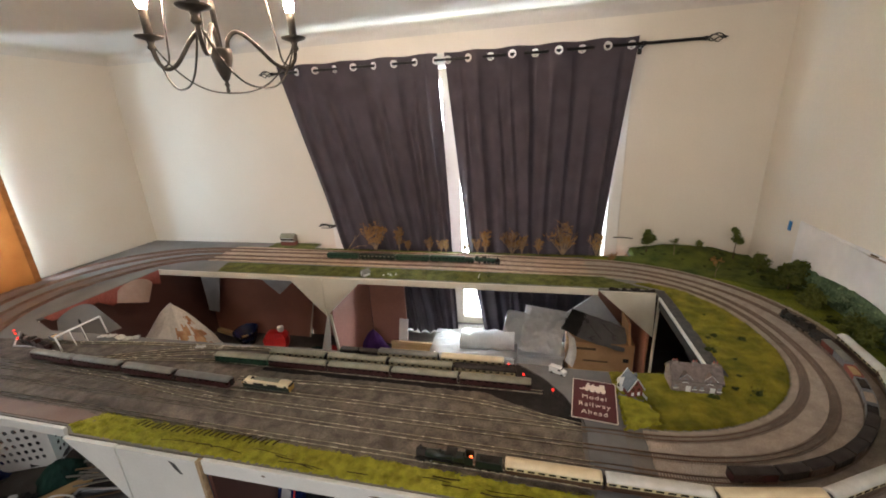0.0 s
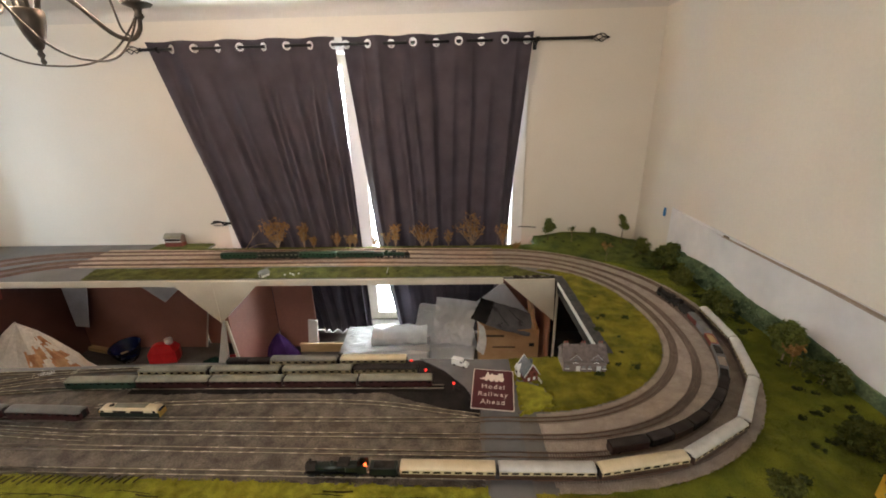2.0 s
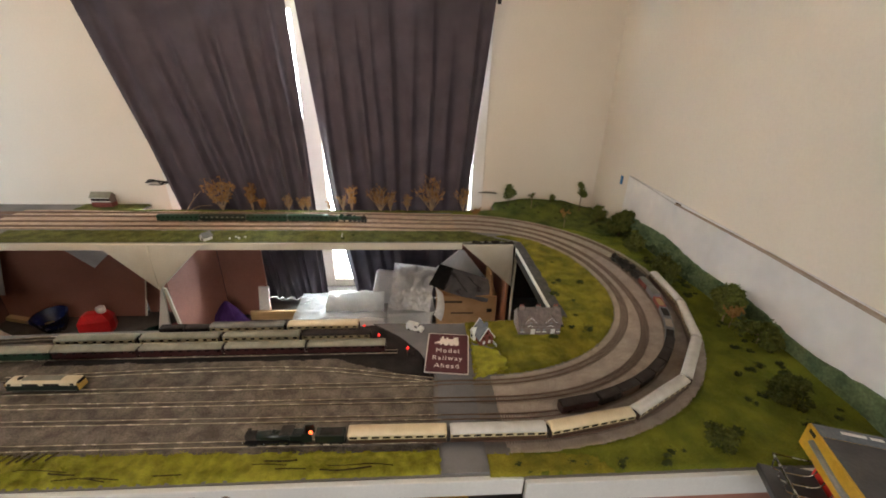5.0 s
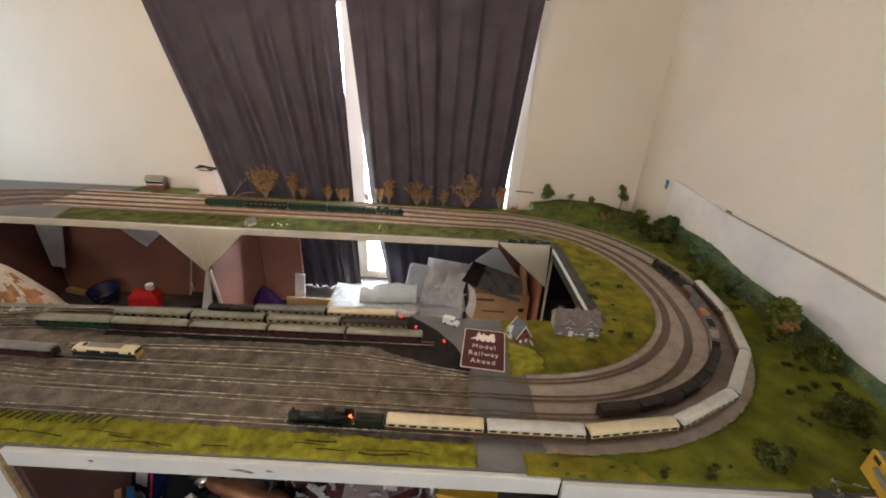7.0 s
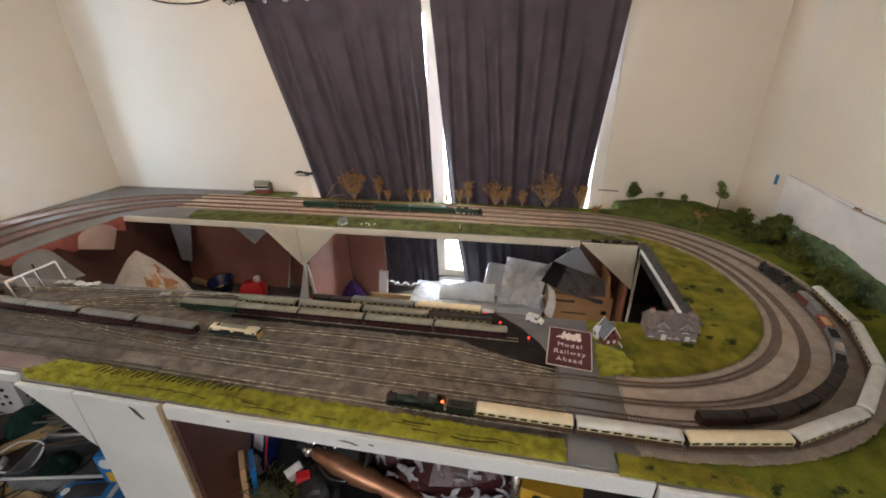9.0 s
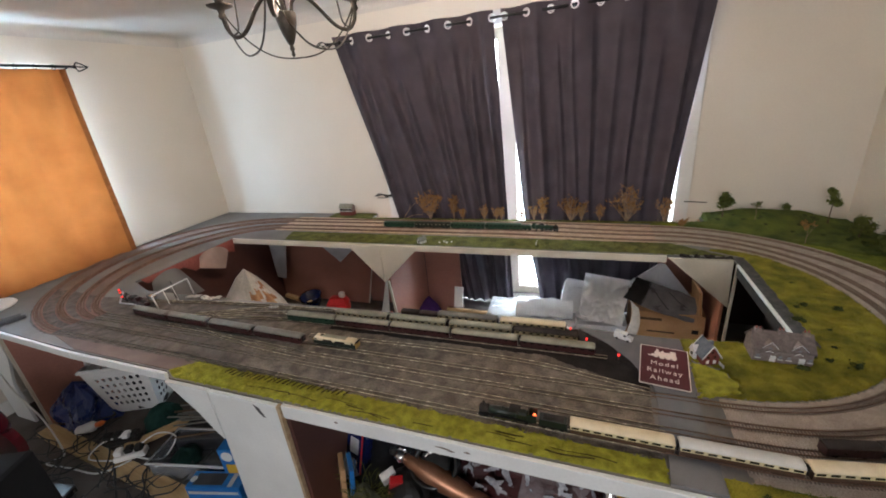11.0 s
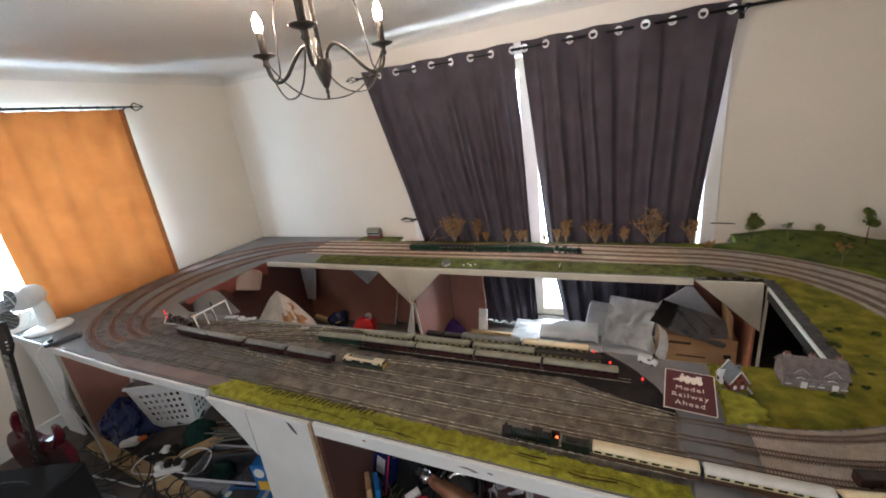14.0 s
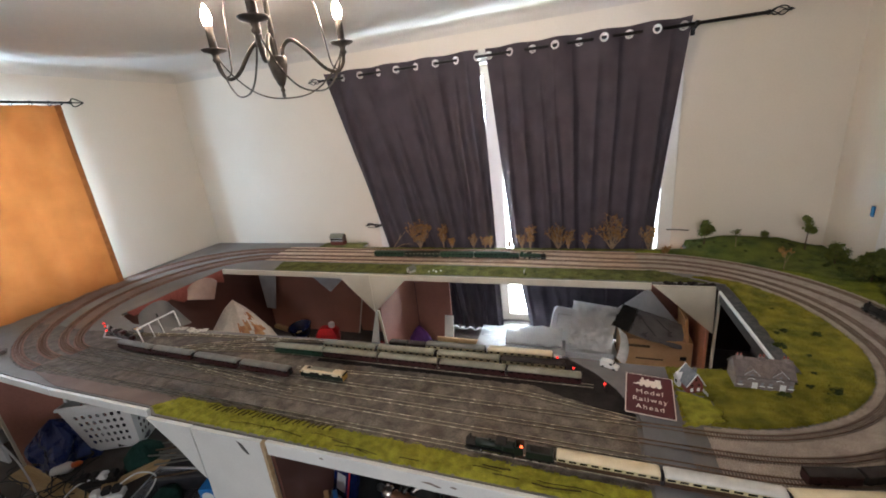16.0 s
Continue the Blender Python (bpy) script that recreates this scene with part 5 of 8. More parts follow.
def van(label, paint, roof, length=0.076, group="goods wagons"):
    c = thing("goods_van", pose(0, 0, -5), label, "goods wagon", group)
    part("body", Mesh().box((0, 0, 0.0225), (length, 0.030, 0.026), 0.0006), paint, c)
    for s in (-1, 1):
        for x in (-length * 0.36, -length * 0.13, length * 0.13, length * 0.36):
            part("strap", Mesh().box((x, s * 0.0153, 0.0225), (0.0016, 0.0008, 0.025)), paint, c)
    part("roof", roof_shell(0.0158, 0.0352, 0.0405, length + 0.002, 0.001), roof, c)
    part("underframe", Mesh().box((0, 0, 0.0085), (length, 0.022, 0.003)), BLACK, c)
    wheels(c, (-length * 0.26, length * 0.26))
    return c


def open_wagon(label, paint, load, length=0.074, group="goods wagons"):
    c = thing("open_wagon", pose(0, 0, -5), label, "goods wagon", group)
    b = Mesh()
    for s in (-1, 1):
        b.box((0, s * 0.0145, 0.0185), (length, 0.0014, 0.017)).box((s * (length / 2 - 0.0007), 0, 0.0185), (0.0014, 0.0276, 0.0168))
    b.box((0, 0, 0.0105), (length - 0.001, 0.029, 0.0018))
    part("body", b, paint, c)
    part("load", Mesh().sheet(lambda u, v: ((u - 0.5) * (length - 0.003), (v - 0.5) * 0.0275, 0.020 + 0.004 * math.sin(math.pi * u) + 0.004 * noise.noise(Vector((u * 6, v * 4, length * 90)))), 14, 6), load, c)
    part("underframe", Mesh().box((0, 0, 0.0085), (length, 0.022, 0.002)), BLACK, c)
    wheels(c, (-length * 0.26, length * 0.26))
    return c


def steam_engine(label, paint, group="engines", tender=True, lamp=False):
    """A steam engine heading along +x: boiler, firebox, cab, running plate, chimney, domes, wheels, tender."""
    c = thing("steam_locomotive", pose(0, 0, -5), label, "model locomotive", group)
    part("boiler", Mesh().lathe([(0.0125, 0.0), (0.0128, 0.055), (0.0118, 0.085)], m=pose(-0.005, 0, 0.029, 0, 90, 0), n=18), paint, c)
    part("smokebox", Mesh().lathe([(0.0126, 0.0), (0.0128, 0.026), (0.011, 0.029), (0.004, 0.031)], m=pose(0.078, 0, 0.029, 0, 90, 0), n=18), SOOT, c)
    part("firebox", Mesh().box((-0.022, 0, 0.029), (0.036, 0.026, 0.026), 0.005), paint, c)
    part("cab", Mesh().box((-0.052, 0.0148, 0.033), (0.026, 0.001, 0.028)).box((-0.052, -0.0148, 0.033), (0.026, 0.001, 0.028)).box((-0.040, 0, 0.033), (0.0012, 0.0286, 0.028)), paint, c)
    part("cab_roof", roof_shell(0.0165, 0.046, 0.050, 0.032, 0.001), SOOT, c)
    part("running_plate", Mesh().box((0.026, 0, 0.0165), (0.16, 0.031, 0.002)).box((0.107, 0, 0.0145), (0.003, 0.031, 0.006)), BLACK, c)
    part("chimney", Mesh().lathe([(0.0045, 0.040), (0.0036, 0.044), (0.0038, 0.050), (0.0048, 0.051)], (0.094, 0, 0), 12), SOOT, c)
    part("dome", Mesh().lathe([(0.006, 0.039), (0.0055, 0.045), (0.002, 0.048)], (0.035, 0, 0), 12), paint, c)
    for x in (0.005, 0.033, 0.061):
        wheels(c, (x,), 0.0115, "driving_wheels")
    wheels(c, (0.085, 0.103, -0.035), 0.0058)
    for s in (-1, 1):
        part("coupling_rod", Mesh().box((0.033, s * 0.0105, 0.009), (0.062, 0.001, 0.002)), CHROME, c)
        part("cylinder", Mesh().lathe([(0.004, -0.009), (0.004, 0.009)], m=pose(0.088, s * 0.0135, 0.010, 0, 90, 0), n=10), BLACK, c)
        part("buffer", Mesh().lathe([(0.0012, 0), (0.0012, 0.005), (0.003, 0.0055), (0.003, 0.007)], m=pose(0.108, s * 0.0105, 0.0145, 0, 90, 0), n=10), CHROME, c)
    if tender:
        t = part("tender", Mesh().box((-0.110, 0, 0.0265), (0.076, 0.030, 0.022), 0.001), paint, c)
        part("coal", Mesh().sheet(lambda u, v: (-0.14 + 0.056 * u, (v - 0.5) * 0.024, 0.038 + 0.004 * noise.noise(Vector((u * 9, v * 5, 2))) + 0.003 * math.sin(3.1 * v)), 12, 6), SOOT, t)
        part("tender_frame", Mesh().box((-0.110, 0, 0.012), (0.080, 0.024, 0.006)), BLACK, t)
        wheels(t, (-0.135, -0.110, -0.085), 0.0065)
    if lamp:
        part("cab_lamp", Mesh().lathe([(0.001, 0), (0.0042, 0.002), (0.0042, 0.010), (0.001, 0.012)], (-0.058, 0.0, 0.028), 10), AMBER_LAMP, c, "glowing red-orange cab lamp")
    return c


def diesel_engine(label, low, top, nose, length=0.205):
    c = thing("diesel_locomotive", pose(0, 0, -5), label, "model locomotive", "engines")
    part("body", Mesh().box((0, 0, 0.0195), (length, 0.034, 0.019), 0.001), low, c)
    part("upper_body", Mesh().box((0, 0, 0.0345), (length - 0.008, 0.0342, 0.0115), 0.002), top, c)
    part("roof", roof_shell(0.017, 0.0395, 0.0465, length - 0.012, 0.004), top, c)
    part("roof_panel", Mesh().box((0.0, 0, 0.0462), (0.11, 0.020, 0.0024), 0.0008), ROOF_STONE, c)
    part("roof_grille", Mesh().lathe([(0.008, 0), (0.008, 0.0015), (0.006, 0.002)], (-0.065, 0, 0.0455), 14), ROOF_DARK, c)
    for s in (-1, 1):
        part("nose_end", Mesh().box((s * (length / 2 - 0.001), 0, 0.024), (0.006, 0.0325, 0.025), 0.002), nose, c)
        part("windscreen", Mesh().box((s * (length / 2 + 0.0003), 0, 0.0365), (0.007, 0.026, 0.006), 0.001), PANE, c)
        for k in (-1, 1):
            part("cab_window", Mesh().box((s * (length / 2 - 0.014), k * 0.0172, 0.035), (0.010, 0.0008, 0.007)), PANE, c)
            part("side_grille", Mesh().box((s * 0.03, k * 0.0172, 0.034), (0.045, 0.0008, 0.008)), ROOF_DARK, c)
        b = part("bogie", Mesh().box((s * 0.064, 0.0125, 0.0062), (0.058, 0.002, 0.006)).box((s * 0.064, -0.0125, 0.0062), (0.058, 0.002, 0.006)).box((s * 0.064, 0, 0.008), (0.02, 0.024, 0.003)), BLACK, c)
        wheels(b, (s * 0.064 - 0.021, s * 0.064, s * 0.064 + 0.021), 0.0065)
    for k in (-1, 1):
        part("skirt_line", Mesh().box((0, k * 0.0172, 0.0125), (length - 0.012, 0.0006, 0.0012)), ROOF_STONE, c)
    part("fuel_tank", Mesh().box((0, 0, 0.0065), (0.055, 0.028, 0.007), 0.001), BLACK, c)
    return c


def on_path(pts):
    """Returns a function from metres along the points to a place and heading."""
    d = [0.0]
    for a, b in zip(pts, pts[1:]):
        d.append(d[-1] + math.hypot(b[0] - a[0], b[1] - a[1]))

    def at(s):
        k = min(max(int(np.searchsorted(d, s)) - 1, 0), len(pts) - 2)
        t = (s - d[k]) / (d[k + 1] - d[k])
        return Vector((pts[k][0] + (pts[k + 1][0] - pts[k][0]) * t, pts[k][1] + (pts[k + 1][1] - pts[k][1]) * t, RAIL_TOP))

    def of_x(x):
        k = next(i for i in range(len(pts) - 1) if pts[i][0] <= x <= pts[i + 1][0])
        return d[k] + (x - pts[k][0]) / (pts[k + 1][0] - pts[k][0]) * (d[k + 1] - d[k])
    return at, of_x


def stand(at, s, base, flip=False):
    """The pose of a vehicle whose middle is s along; base: half its wheelbase."""
    a, b = at(s - base), at(s + base)
    ang = math.degrees(math.atan2(b.y - a.y, b.x - a.x)) + (180 if flip else 0)
    p = (a + b) / 2
    return pose(p.x, p.y, p.z, 0, 0, ang)


used = set()


def put(proto, m):
    """Stands the first one made, then copies of it."""
    if proto.name in used:
        return copy_thing(proto, m)
    used.add(proto.name)
    proto.matrix_basis = m
    return proto


# express of cream and umber coaches, leading engine to the left on the near straight
g4 = loop(4)
at4, x4 = on_path(g4["near"] + g4["right"] + g4["back"])
express = "umber and cream express coach with a %s roof"
ex_cream = coach(express % "cream", ROOF_CREAM, UMBER, CREAM, group="express coaches", band=(0.0310, 0.0115), glazing=(0.66, 0.0070))
ex_white = coach(express % "pale grey", ROOF_WHITE, UMBER, CREAM, group="express coaches", band=(0.0310, 0.0115), glazing=(0.66, 0.0070))
s = x4(0.105)
put(steam_engine("dark green express steam engine with a glowing cab lamp", DKGREEN, lamp=True), stand(at4, s - 0.155, 0.05, True))
for k in range(7):
    put(ex_cream if k in (0, 2) else ex_white, stand(at4, s + 0.131 + k * 0.268, 0.09))

# goods train on the next loop, brake van at its tail
g3 = loop(3)
at3, x3 = on_path(g3["near"] + g3["right"] + g3["back"])
s = x3(0.70)
brake = van("red-brown goods brake van with a dark roof", MAROON, ROOF_DARK, 0.118)
put(brake, stand(at3, s + 0.062, 0.03))
dark_van = van("dark weathered goods van with dark roof", SOOT, ROOF_DARK)
brown_van = van("plain brown goods van", UMBER, ROOF_DARK)
red_van = van("faded red goods van with grey roof", BRICK, ROOF_GREY)
grey_van = van("plain grey goods van", GREY_PLASTIC, ROOF_GREY)
coal_open = open_wagon("grey open wagon with a coal load", GREY_PLASTIC, SOOT)
sand_open = open_wagon("grey open wagon with a pale stone load", GREY_PLASTIC, BALLAST_R)
rust_open = open_wagon("rusty red open wagon with a tan load", TERRACOTTA, TIMBER)
s += 0.127
for kind in (dark_van, brown_van, dark_van, brown_van, dark_van, brown_van, coal_open, sand_open, coal_open, rust_open, grey_van, red_van):
    put(kind, stand(at3, s + 0.041, 0.02))
    s += 0.082
put(steam_engine("weathered black goods engine with tender", SOOT), stand(at3, s + 0.155, 0.05))

# green passenger train on the far straight, engine leading to the right
g2 = loop(2)
far2 = list(reversed(g2["right"][35:] + g2["back"]))
at2, x2 = on_path(far2)
g_green = coach("malachite green coach with a green-grey roof", GREEN, GREEN, None, 0.255, group="green coaches")
g_dark = coach("dark green coach with cream-lined windows", DKGREEN, DKGREEN, None, 0.285, group="green coaches", pane=ROOF_STONE)
s = x2(-0.29)
put(steam_engine("malachite green steam engine with tender", GREEN), stand(at2, s + 0.135, 0.05))
for k, (kind, back) in enumerate(((g_green, 0.128), (g_green, 0.390), (g_dark, 0.665), (g_green, 0.940))):
    put(kind, stand(at2, s - back, 0.09))

# carriage sidings
maroon = coach("maroon coach with a stone-grey roof in the sidings", ROOF_STONE, MAROON, None, 0.264, group="coaches in the sidings")
siding_green = coach("green coach with a stone-grey roof in the sidings", ROOF_STONE, GREEN, None, 0.258, group="coaches in the sidings")
choc = coach("umber and cream coach with a stone-grey roof in the sidings", ROOF_STONE, UMBER, CREAM, 0.262, group="coaches in the sidings")
choc_dark = coach("umber and cream coach with a dark grey roof in the sidings", ROOF_DARK, UMBER, CREAM, 0.240, group="coaches in the sidings")
choc_grey = coach("umber and cream coach with a dull grey roof in the sidings", ROOF_GREY, UMBER, CREAM, 0.262, group="coaches in the sidings")
tan = coach("umber and cream coach with a tan cream roof in the sidings", ROOF_CREAM, UMBER, CREAM, 0.258, group="coaches in the sidings")
guard = van("dark grey parcels van in the sidings", ROOF_DARK, ROOF_DARK, 0.082)
put(siding_green, pose(-1.048, 1.693, RAIL_TOP, 0, 0, 1))
for k in range(4):
    put(maroon, pose(-0.781 + 0.2745 * k, 1.697 + 0.002 * k, RAIL_TOP, 0, 0, 0.4))
for k in range(3):
    put(choc, pose(-0.818 + 0.277 * k, 1.755 + 0.003 * k, RAIL_TOP, 0, 0, 0.5))
put(choc_dark, pose(-0.004, 1.765, RAIL_TOP, 0, 0, 0.4))
for k in range(2):
    put(guard, pose(-0.602 + 0.088 * k, 1.817, RAIL_TOP, 0, 0, 0.5))
put(choc_grey, pose(-0.336, 1.820, RAIL_TOP, 0, 0, 0.5))
put(tan, pose(-0.062, 1.824, RAIL_TOP, 0, 0, 0.5))

# parked maroon train by the gantry, and the diesel
m_grey = coach("maroon coach with a dull grey-green roof", ROOF_GREY, MAROON, None, 0.258, group="parked maroon train")
for x, y, a in ((-1.955, 1.572, -3), (-1.682, 1.562, -2), (-1.392, 1.550, -2), (-1.108, 1.540, -2)):
    put(m_grey, pose(x, y, RAIL_TOP, 0, 0, a))
put(diesel_engine("cream-topped diesel engine with dark green sides and yellow ends", DKGREEN, ROOF_CREAM, NOSE_YELLOW), pose(-0.823, 1.550, RAIL_TOP, 0, 0, -1))
stabled = steam_engine("dark red steam engine parked under the gantry", MAROON)
put(stabled, pose(-2.22, 1.66, RAIL_TOP, 0, 0, 168))
put(open_wagon("grey flat wagon with timber load by the gantry", GREY_PLASTIC, TIMBER), pose(-2.17, 1.72, RAIL_TOP, 0, 0, -14))

# buffer stops with red lamps
stop = thing("buffer_stop", pose(0, 0, -5), "black buffer stop with a glowing red lamp", "buffer stop", "buffer stops")
bs = Mesh()
for y in (-0.0083, 0.0083):
    bs.tube([(0.022, y, 0), (0.0, y, 0.016)], 0.0012, 6).tube([(0, y, -0.004), (0, y, 0.016)], 0.0012, 6)
part("frame", bs, SOOT, stop)
part("beam", Mesh().box((-0.001, 0, 0.0155), (0.003, 0.032, 0.005), 0.0005), BRICK, stop)
part("lamp", Mesh().lathe([(0.0012, 0), (0.0038, 0.002), (0.0038, 0.007), (0.002, 0.008)], (0, 0, 0.018), 10), RED_LAMP, stop, "glowing red lamp")
for x, y in ((0.253, 1.690), (0.147, 1.766), (0.086, 1.826)):
    put(stop, pose(x, y, RAIL_TOP))
sig = thing("signal_cluster", pose(-2.40, 1.70, TOP), "small signal post with three red lamps", "signal")
part("post", Mesh().tube([(0, 0, 0), (0, 0, 0.064)], 0.002, 8), BLACK, sig)
for z in (0.014, 0.042, 0.060):
    part("lamp", Mesh().lathe([(0.001, -0.003), (0.0046, -0.002), (0.0046, 0.003), (0.001, 0.005)], (0.002, -0.004, z), 8), RED_LAMP, sig, "glowing red lamp")

# ---- buildings and scenery on the boards ----
def gable_house(name, m, label, lx, ly, eaves, ridge, wall, roof, category="model house"):
    """Walls with gables at both x ends, and two roof slopes with thickness."""
    h = thing(name, m, label, category)
    sec = [(-ly / 2, 0), (ly / 2, 0), (ly / 2, eaves), (0, ridge), (-ly / 2, eaves)]
    w = Mesh().rings([[(x, y, z) for y, z in sec] for x in (-lx / 2, lx / 2)], False, True)
    part("wall", w, wall, h)
    k = (ridge - eaves) / (ly / 2)
    for s in (-1, 1):
        o = 0.006
        q = [(s * (ly / 2 + o), eaves - k * o), (0, ridge), (0, ridge + 0.004), (s * (ly / 2 + o), eaves - k * o + 0.004)]
        part("roof_slope", Mesh().rings([[(x, y, z) for y, z in q] for x in (-lx / 2 - 0.004, lx / 2 + 0.004)], False, True), roof, h)
    return h


cot = gable_house("cottage", pose(0.752, 1.828, TOP + 0.005, 0, 0, -1), "grey stone model cottage with two dormers and red ridge pots", 0.160, 0.085, 0.052, 0.092, STONE, SLATE)
for x in (-0.038, 0.040):
    d = Mesh().rings([[(x + a, y, z) for a, z in ((-0.017, 0.048), (0.017, 0.048), (0.017, 0.062), (0, 0.078), (-0.017, 0.062))] for y in (-0.046, -0.010)], False, True)
    dorm = part("dormer", d, STONE, cot)
    for s in (-1, 1):
        part("barge_board", Mesh().tube([(x + s * 0.022, -0.048, 0.056), (x, -0.048, 0.079)], 0.0012, 5), LIGHT_GREY, dorm)
    part("window", Mesh().box((x, -0.0465, 0.056), (0.007, 0.001, 0.006)), GREY_PLASTIC, dorm)
    part("porch_hood", Mesh().tube([(x - 0.010, -0.046, 0.040), (x, -0.050, 0.047), (x + 0.010, -0.046, 0.040)], 0.0014, 5), WHITE, dorm)
for x in (-0.025, 0.052):
    part("door", Mesh().box((x, -0.043, 0.013), (0.016, 0.0016, 0.026), 0.0004), WHITE, cot)
for x in (-0.066, -0.005, 0.018, 0.073):
    part("window", Mesh().box((x, -0.043, 0.022), (0.009, 0.0012, 0.011)), GREY_PLASTIC, cot)
    part("sill", Mesh().box((x, -0.044, 0.014), (0.016, 0.003, 0.002)), WHITE, cot)
for x in (-0.066, -0.002, 0.064):
    ch = part("chimney", Mesh().box((x, 0.0, 0.094), (0.018, 0.014, 0.016), 0.001), STONE, cot)
    for dx in (-0.005, 0.005):
        part("chimney_pot", Mesh().lathe([(0.0026, 0.101), (0.0022, 0.110)], (x + dx, 0, 0), 8), TERRACOTTA, ch)

lodge = gable_house("station_lodge", pose(0.530, 1.758, TOP + 0.005, 0, 0, -72) @ Matrix.Scale(0.92, 4), "small red brick model lodge with blue-grey roof and white trim", 0.066, 0.056, 0.036, 0.080, BRICK, SLATE_BLUE)
for e in (-1, 1):
    for s in (-1, 1):
        part("barge_board", Mesh().tube([(e * 0.0375, s * 0.034, 0.031), (e * 0.0375, 0, 0.084)], 0.0020, 5), WHITE, lodge)
wing = part("gable_wing", Mesh().rings([[(a, y, z) for a, z in ((-0.033, 0), (-0.007, 0), (-0.007, 0.032), (-0.020, 0.056), (-0.033, 0.032))] for y in (-0.040, -0.010)], False, True), WHITE, lodge, "white rendered side wing")
for s in (-1, 1):
    part("barge_board", Mesh().tube([(-0.020 + s * 0.016, -0.041, 0.030), (-0.020, -0.041, 0.059)], 0.0020, 5), WHITE, wing)
part("window", Mesh().box((-0.020, -0.0405, 0.020), (0.012, 0.001, 0.014)), PANE, wing)
for y in (-0.012, 0.012):
    part("window", Mesh().box((0.0335, y, 0.014), (0.0012, 0.010, 0.014)), WHITE, lodge)
for y, z in ((-0.012, 0.034), (0.012, 0.034), (0.0, 0.056)):
    part("window", Mesh().box((0.0335, y, z), (0.0012, 0.007, 0.008)), PANE, lodge)
part("chimney", Mesh().box((0.012, 0.004, 0.082), (0.011, 0.011, 0.022), 0.001), SLATE_BLUE, lodge)
part("base_board", Mesh().box((0.010, -0.010, -0.0015), (0.098, 0.080, 0.003)), GREY_PAINT, lodge)
part("fence_board", Mesh().box((0.010, 0.031, 0.006), (0.098, 0.002, 0.014)), WHITE, lodge)

vanm = thing("delivery_van", pose(0.278, 1.832, TOP + 0.0038, 0, 0, -24), "white model delivery van on the forecourt", "model van")
vb = [[(x, y, z) for y, z in ((-0.0125, 0.004), (0.0125, 0.004), (0.013, 0.014), (0.011, top), (-0.011, top), (-0.013, 0.014))] for x, top in ((-0.032, 0.026), (-0.028, 0.029), (0.012, 0.029), (0.020, 0.018), (0.031, 0.015), (0.033, 0.009))]
part("body", Mesh().rings(vb, False, True), WHITE, vanm)
part("windscreen", Mesh().box((0.0172, 0, 0.0238), (0.0012, 0.019, 0.009)), PANE, vanm)
for s in (-1, 1):
    part("side_window", Mesh().box((0.008, s * 0.0122, 0.022), (0.010, 0.0008, 0.007)), PANE, vanm)
    for x in (-0.020, 0.020):
        part("wheel", Mesh().lathe([(0.0046, -0.0016), (0.0046, 0.0016)], m=pose(x, s * 0.0118, 0.0042, 90, 0, 0), n=12), BLACK, vanm)
    part("headlight", Mesh().box((0.0325, s * 0.009, 0.0125), (0.001, 0.004, 0.003)), CHROME, vanm)

# the sign
sg = thing("railway_sign", pose(0.3815, 1.5775, TOP + 0.0095, -84.5, 0, -6.5), "maroon sign board with cream lettering lying propped over the lane", "sign")
SW, SH = 0.147, 0.190


def rounded(w, h, r, n=5):
    out = []
    for cx, cy, a in ((w / 2 - r, h - r, 0), (-w / 2 + r, h - r, 90), (-w / 2 + r, r, 180), (w / 2 - r, r, 270)):
        out += [(cx + r * math.cos(radians(a + 90 * i / n)), cy + r * math.sin(radians(a + 90 * i / n))) for i in range(n + 1)]
    return out


UP = pose(0, 0, 0, 90, 0, 0)
part("rim", Mesh().prism(rounded(SW, SH, 0.005), 0.0, 0.0020, UP), SIGN_CREAM, sg)
part("panel", Mesh().prism([(x, y + 0.003) for x, y in rounded(SW - 0.006, SH - 0.006, 0.004)], 0.0020, 0.0026, UP), SIGN_RED, sg)
for text, z in (("Model", 0.094), ("Railway", 0.059), ("Ahead", 0.024)):
    cu = bpy.data.curves.new("lettering", "FONT")
    cu.body, cu.size, cu.align_x, cu.extrude = text, 0.0280, "CENTER", 0.0003
    cu.space_character = 1.22
    cu.materials.append(SIGN_CREAM)
    lt = new("lettering", cu)
    lt.parent, lt.matrix_basis = sg, pose(0, -0.0030, z, 90, 0, 0)
emblem = Mesh()
for cx, cz, w, h in ((0.0, 0.126, 0.062, 0.008), (0.004, 0.135, 0.038, 0.012), (-0.022, 0.138, 0.014, 0.020), (0.016, 0.145, 0.006, 0.010), (0.003, 0.143, 0.006, 0.006), (0.034, 0.123, 0.010, 0.004)):
    emblem.prism([(cx - w / 2, cz - h / 2), (cx + w / 2, cz - h / 2), (cx + w / 2, cz + h / 2), (cx - w / 2, cz + h / 2)], 0.0026, 0.0030, UP)
for cx, r in ((-0.024, 0.006), (-0.010, 0.0065), (0.005, 0.0065), (0.020, 0.0045)):
    emblem.prism(arc(cx, 0.121, r, r, 0, 342, 18), 0.0026, 0.0031, UP)
emblem.v = [(-x * 1.25, y, 0.146 + (z - 0.128) * 1.3) for x, y, z in emblem.v]
part("prop_strip", Mesh().box((0, 0.0065, SH - 0.012), (SW * 0.8, 0.012, 0.010)), BLACK, sg)
part("engine_emblem", emblem, SIGN_CREAM, sg, "cream engine silhouette")

# white gantry over the yard throat
gan = thing("gantry", pose(0, 0, TOP), "white gantry of one beam on four legs beside the yard tracks", "gantry")
a, b = Vector((-2.045, 1.648, 0.080)), Vector((-2.004, 1.832, 0.096))
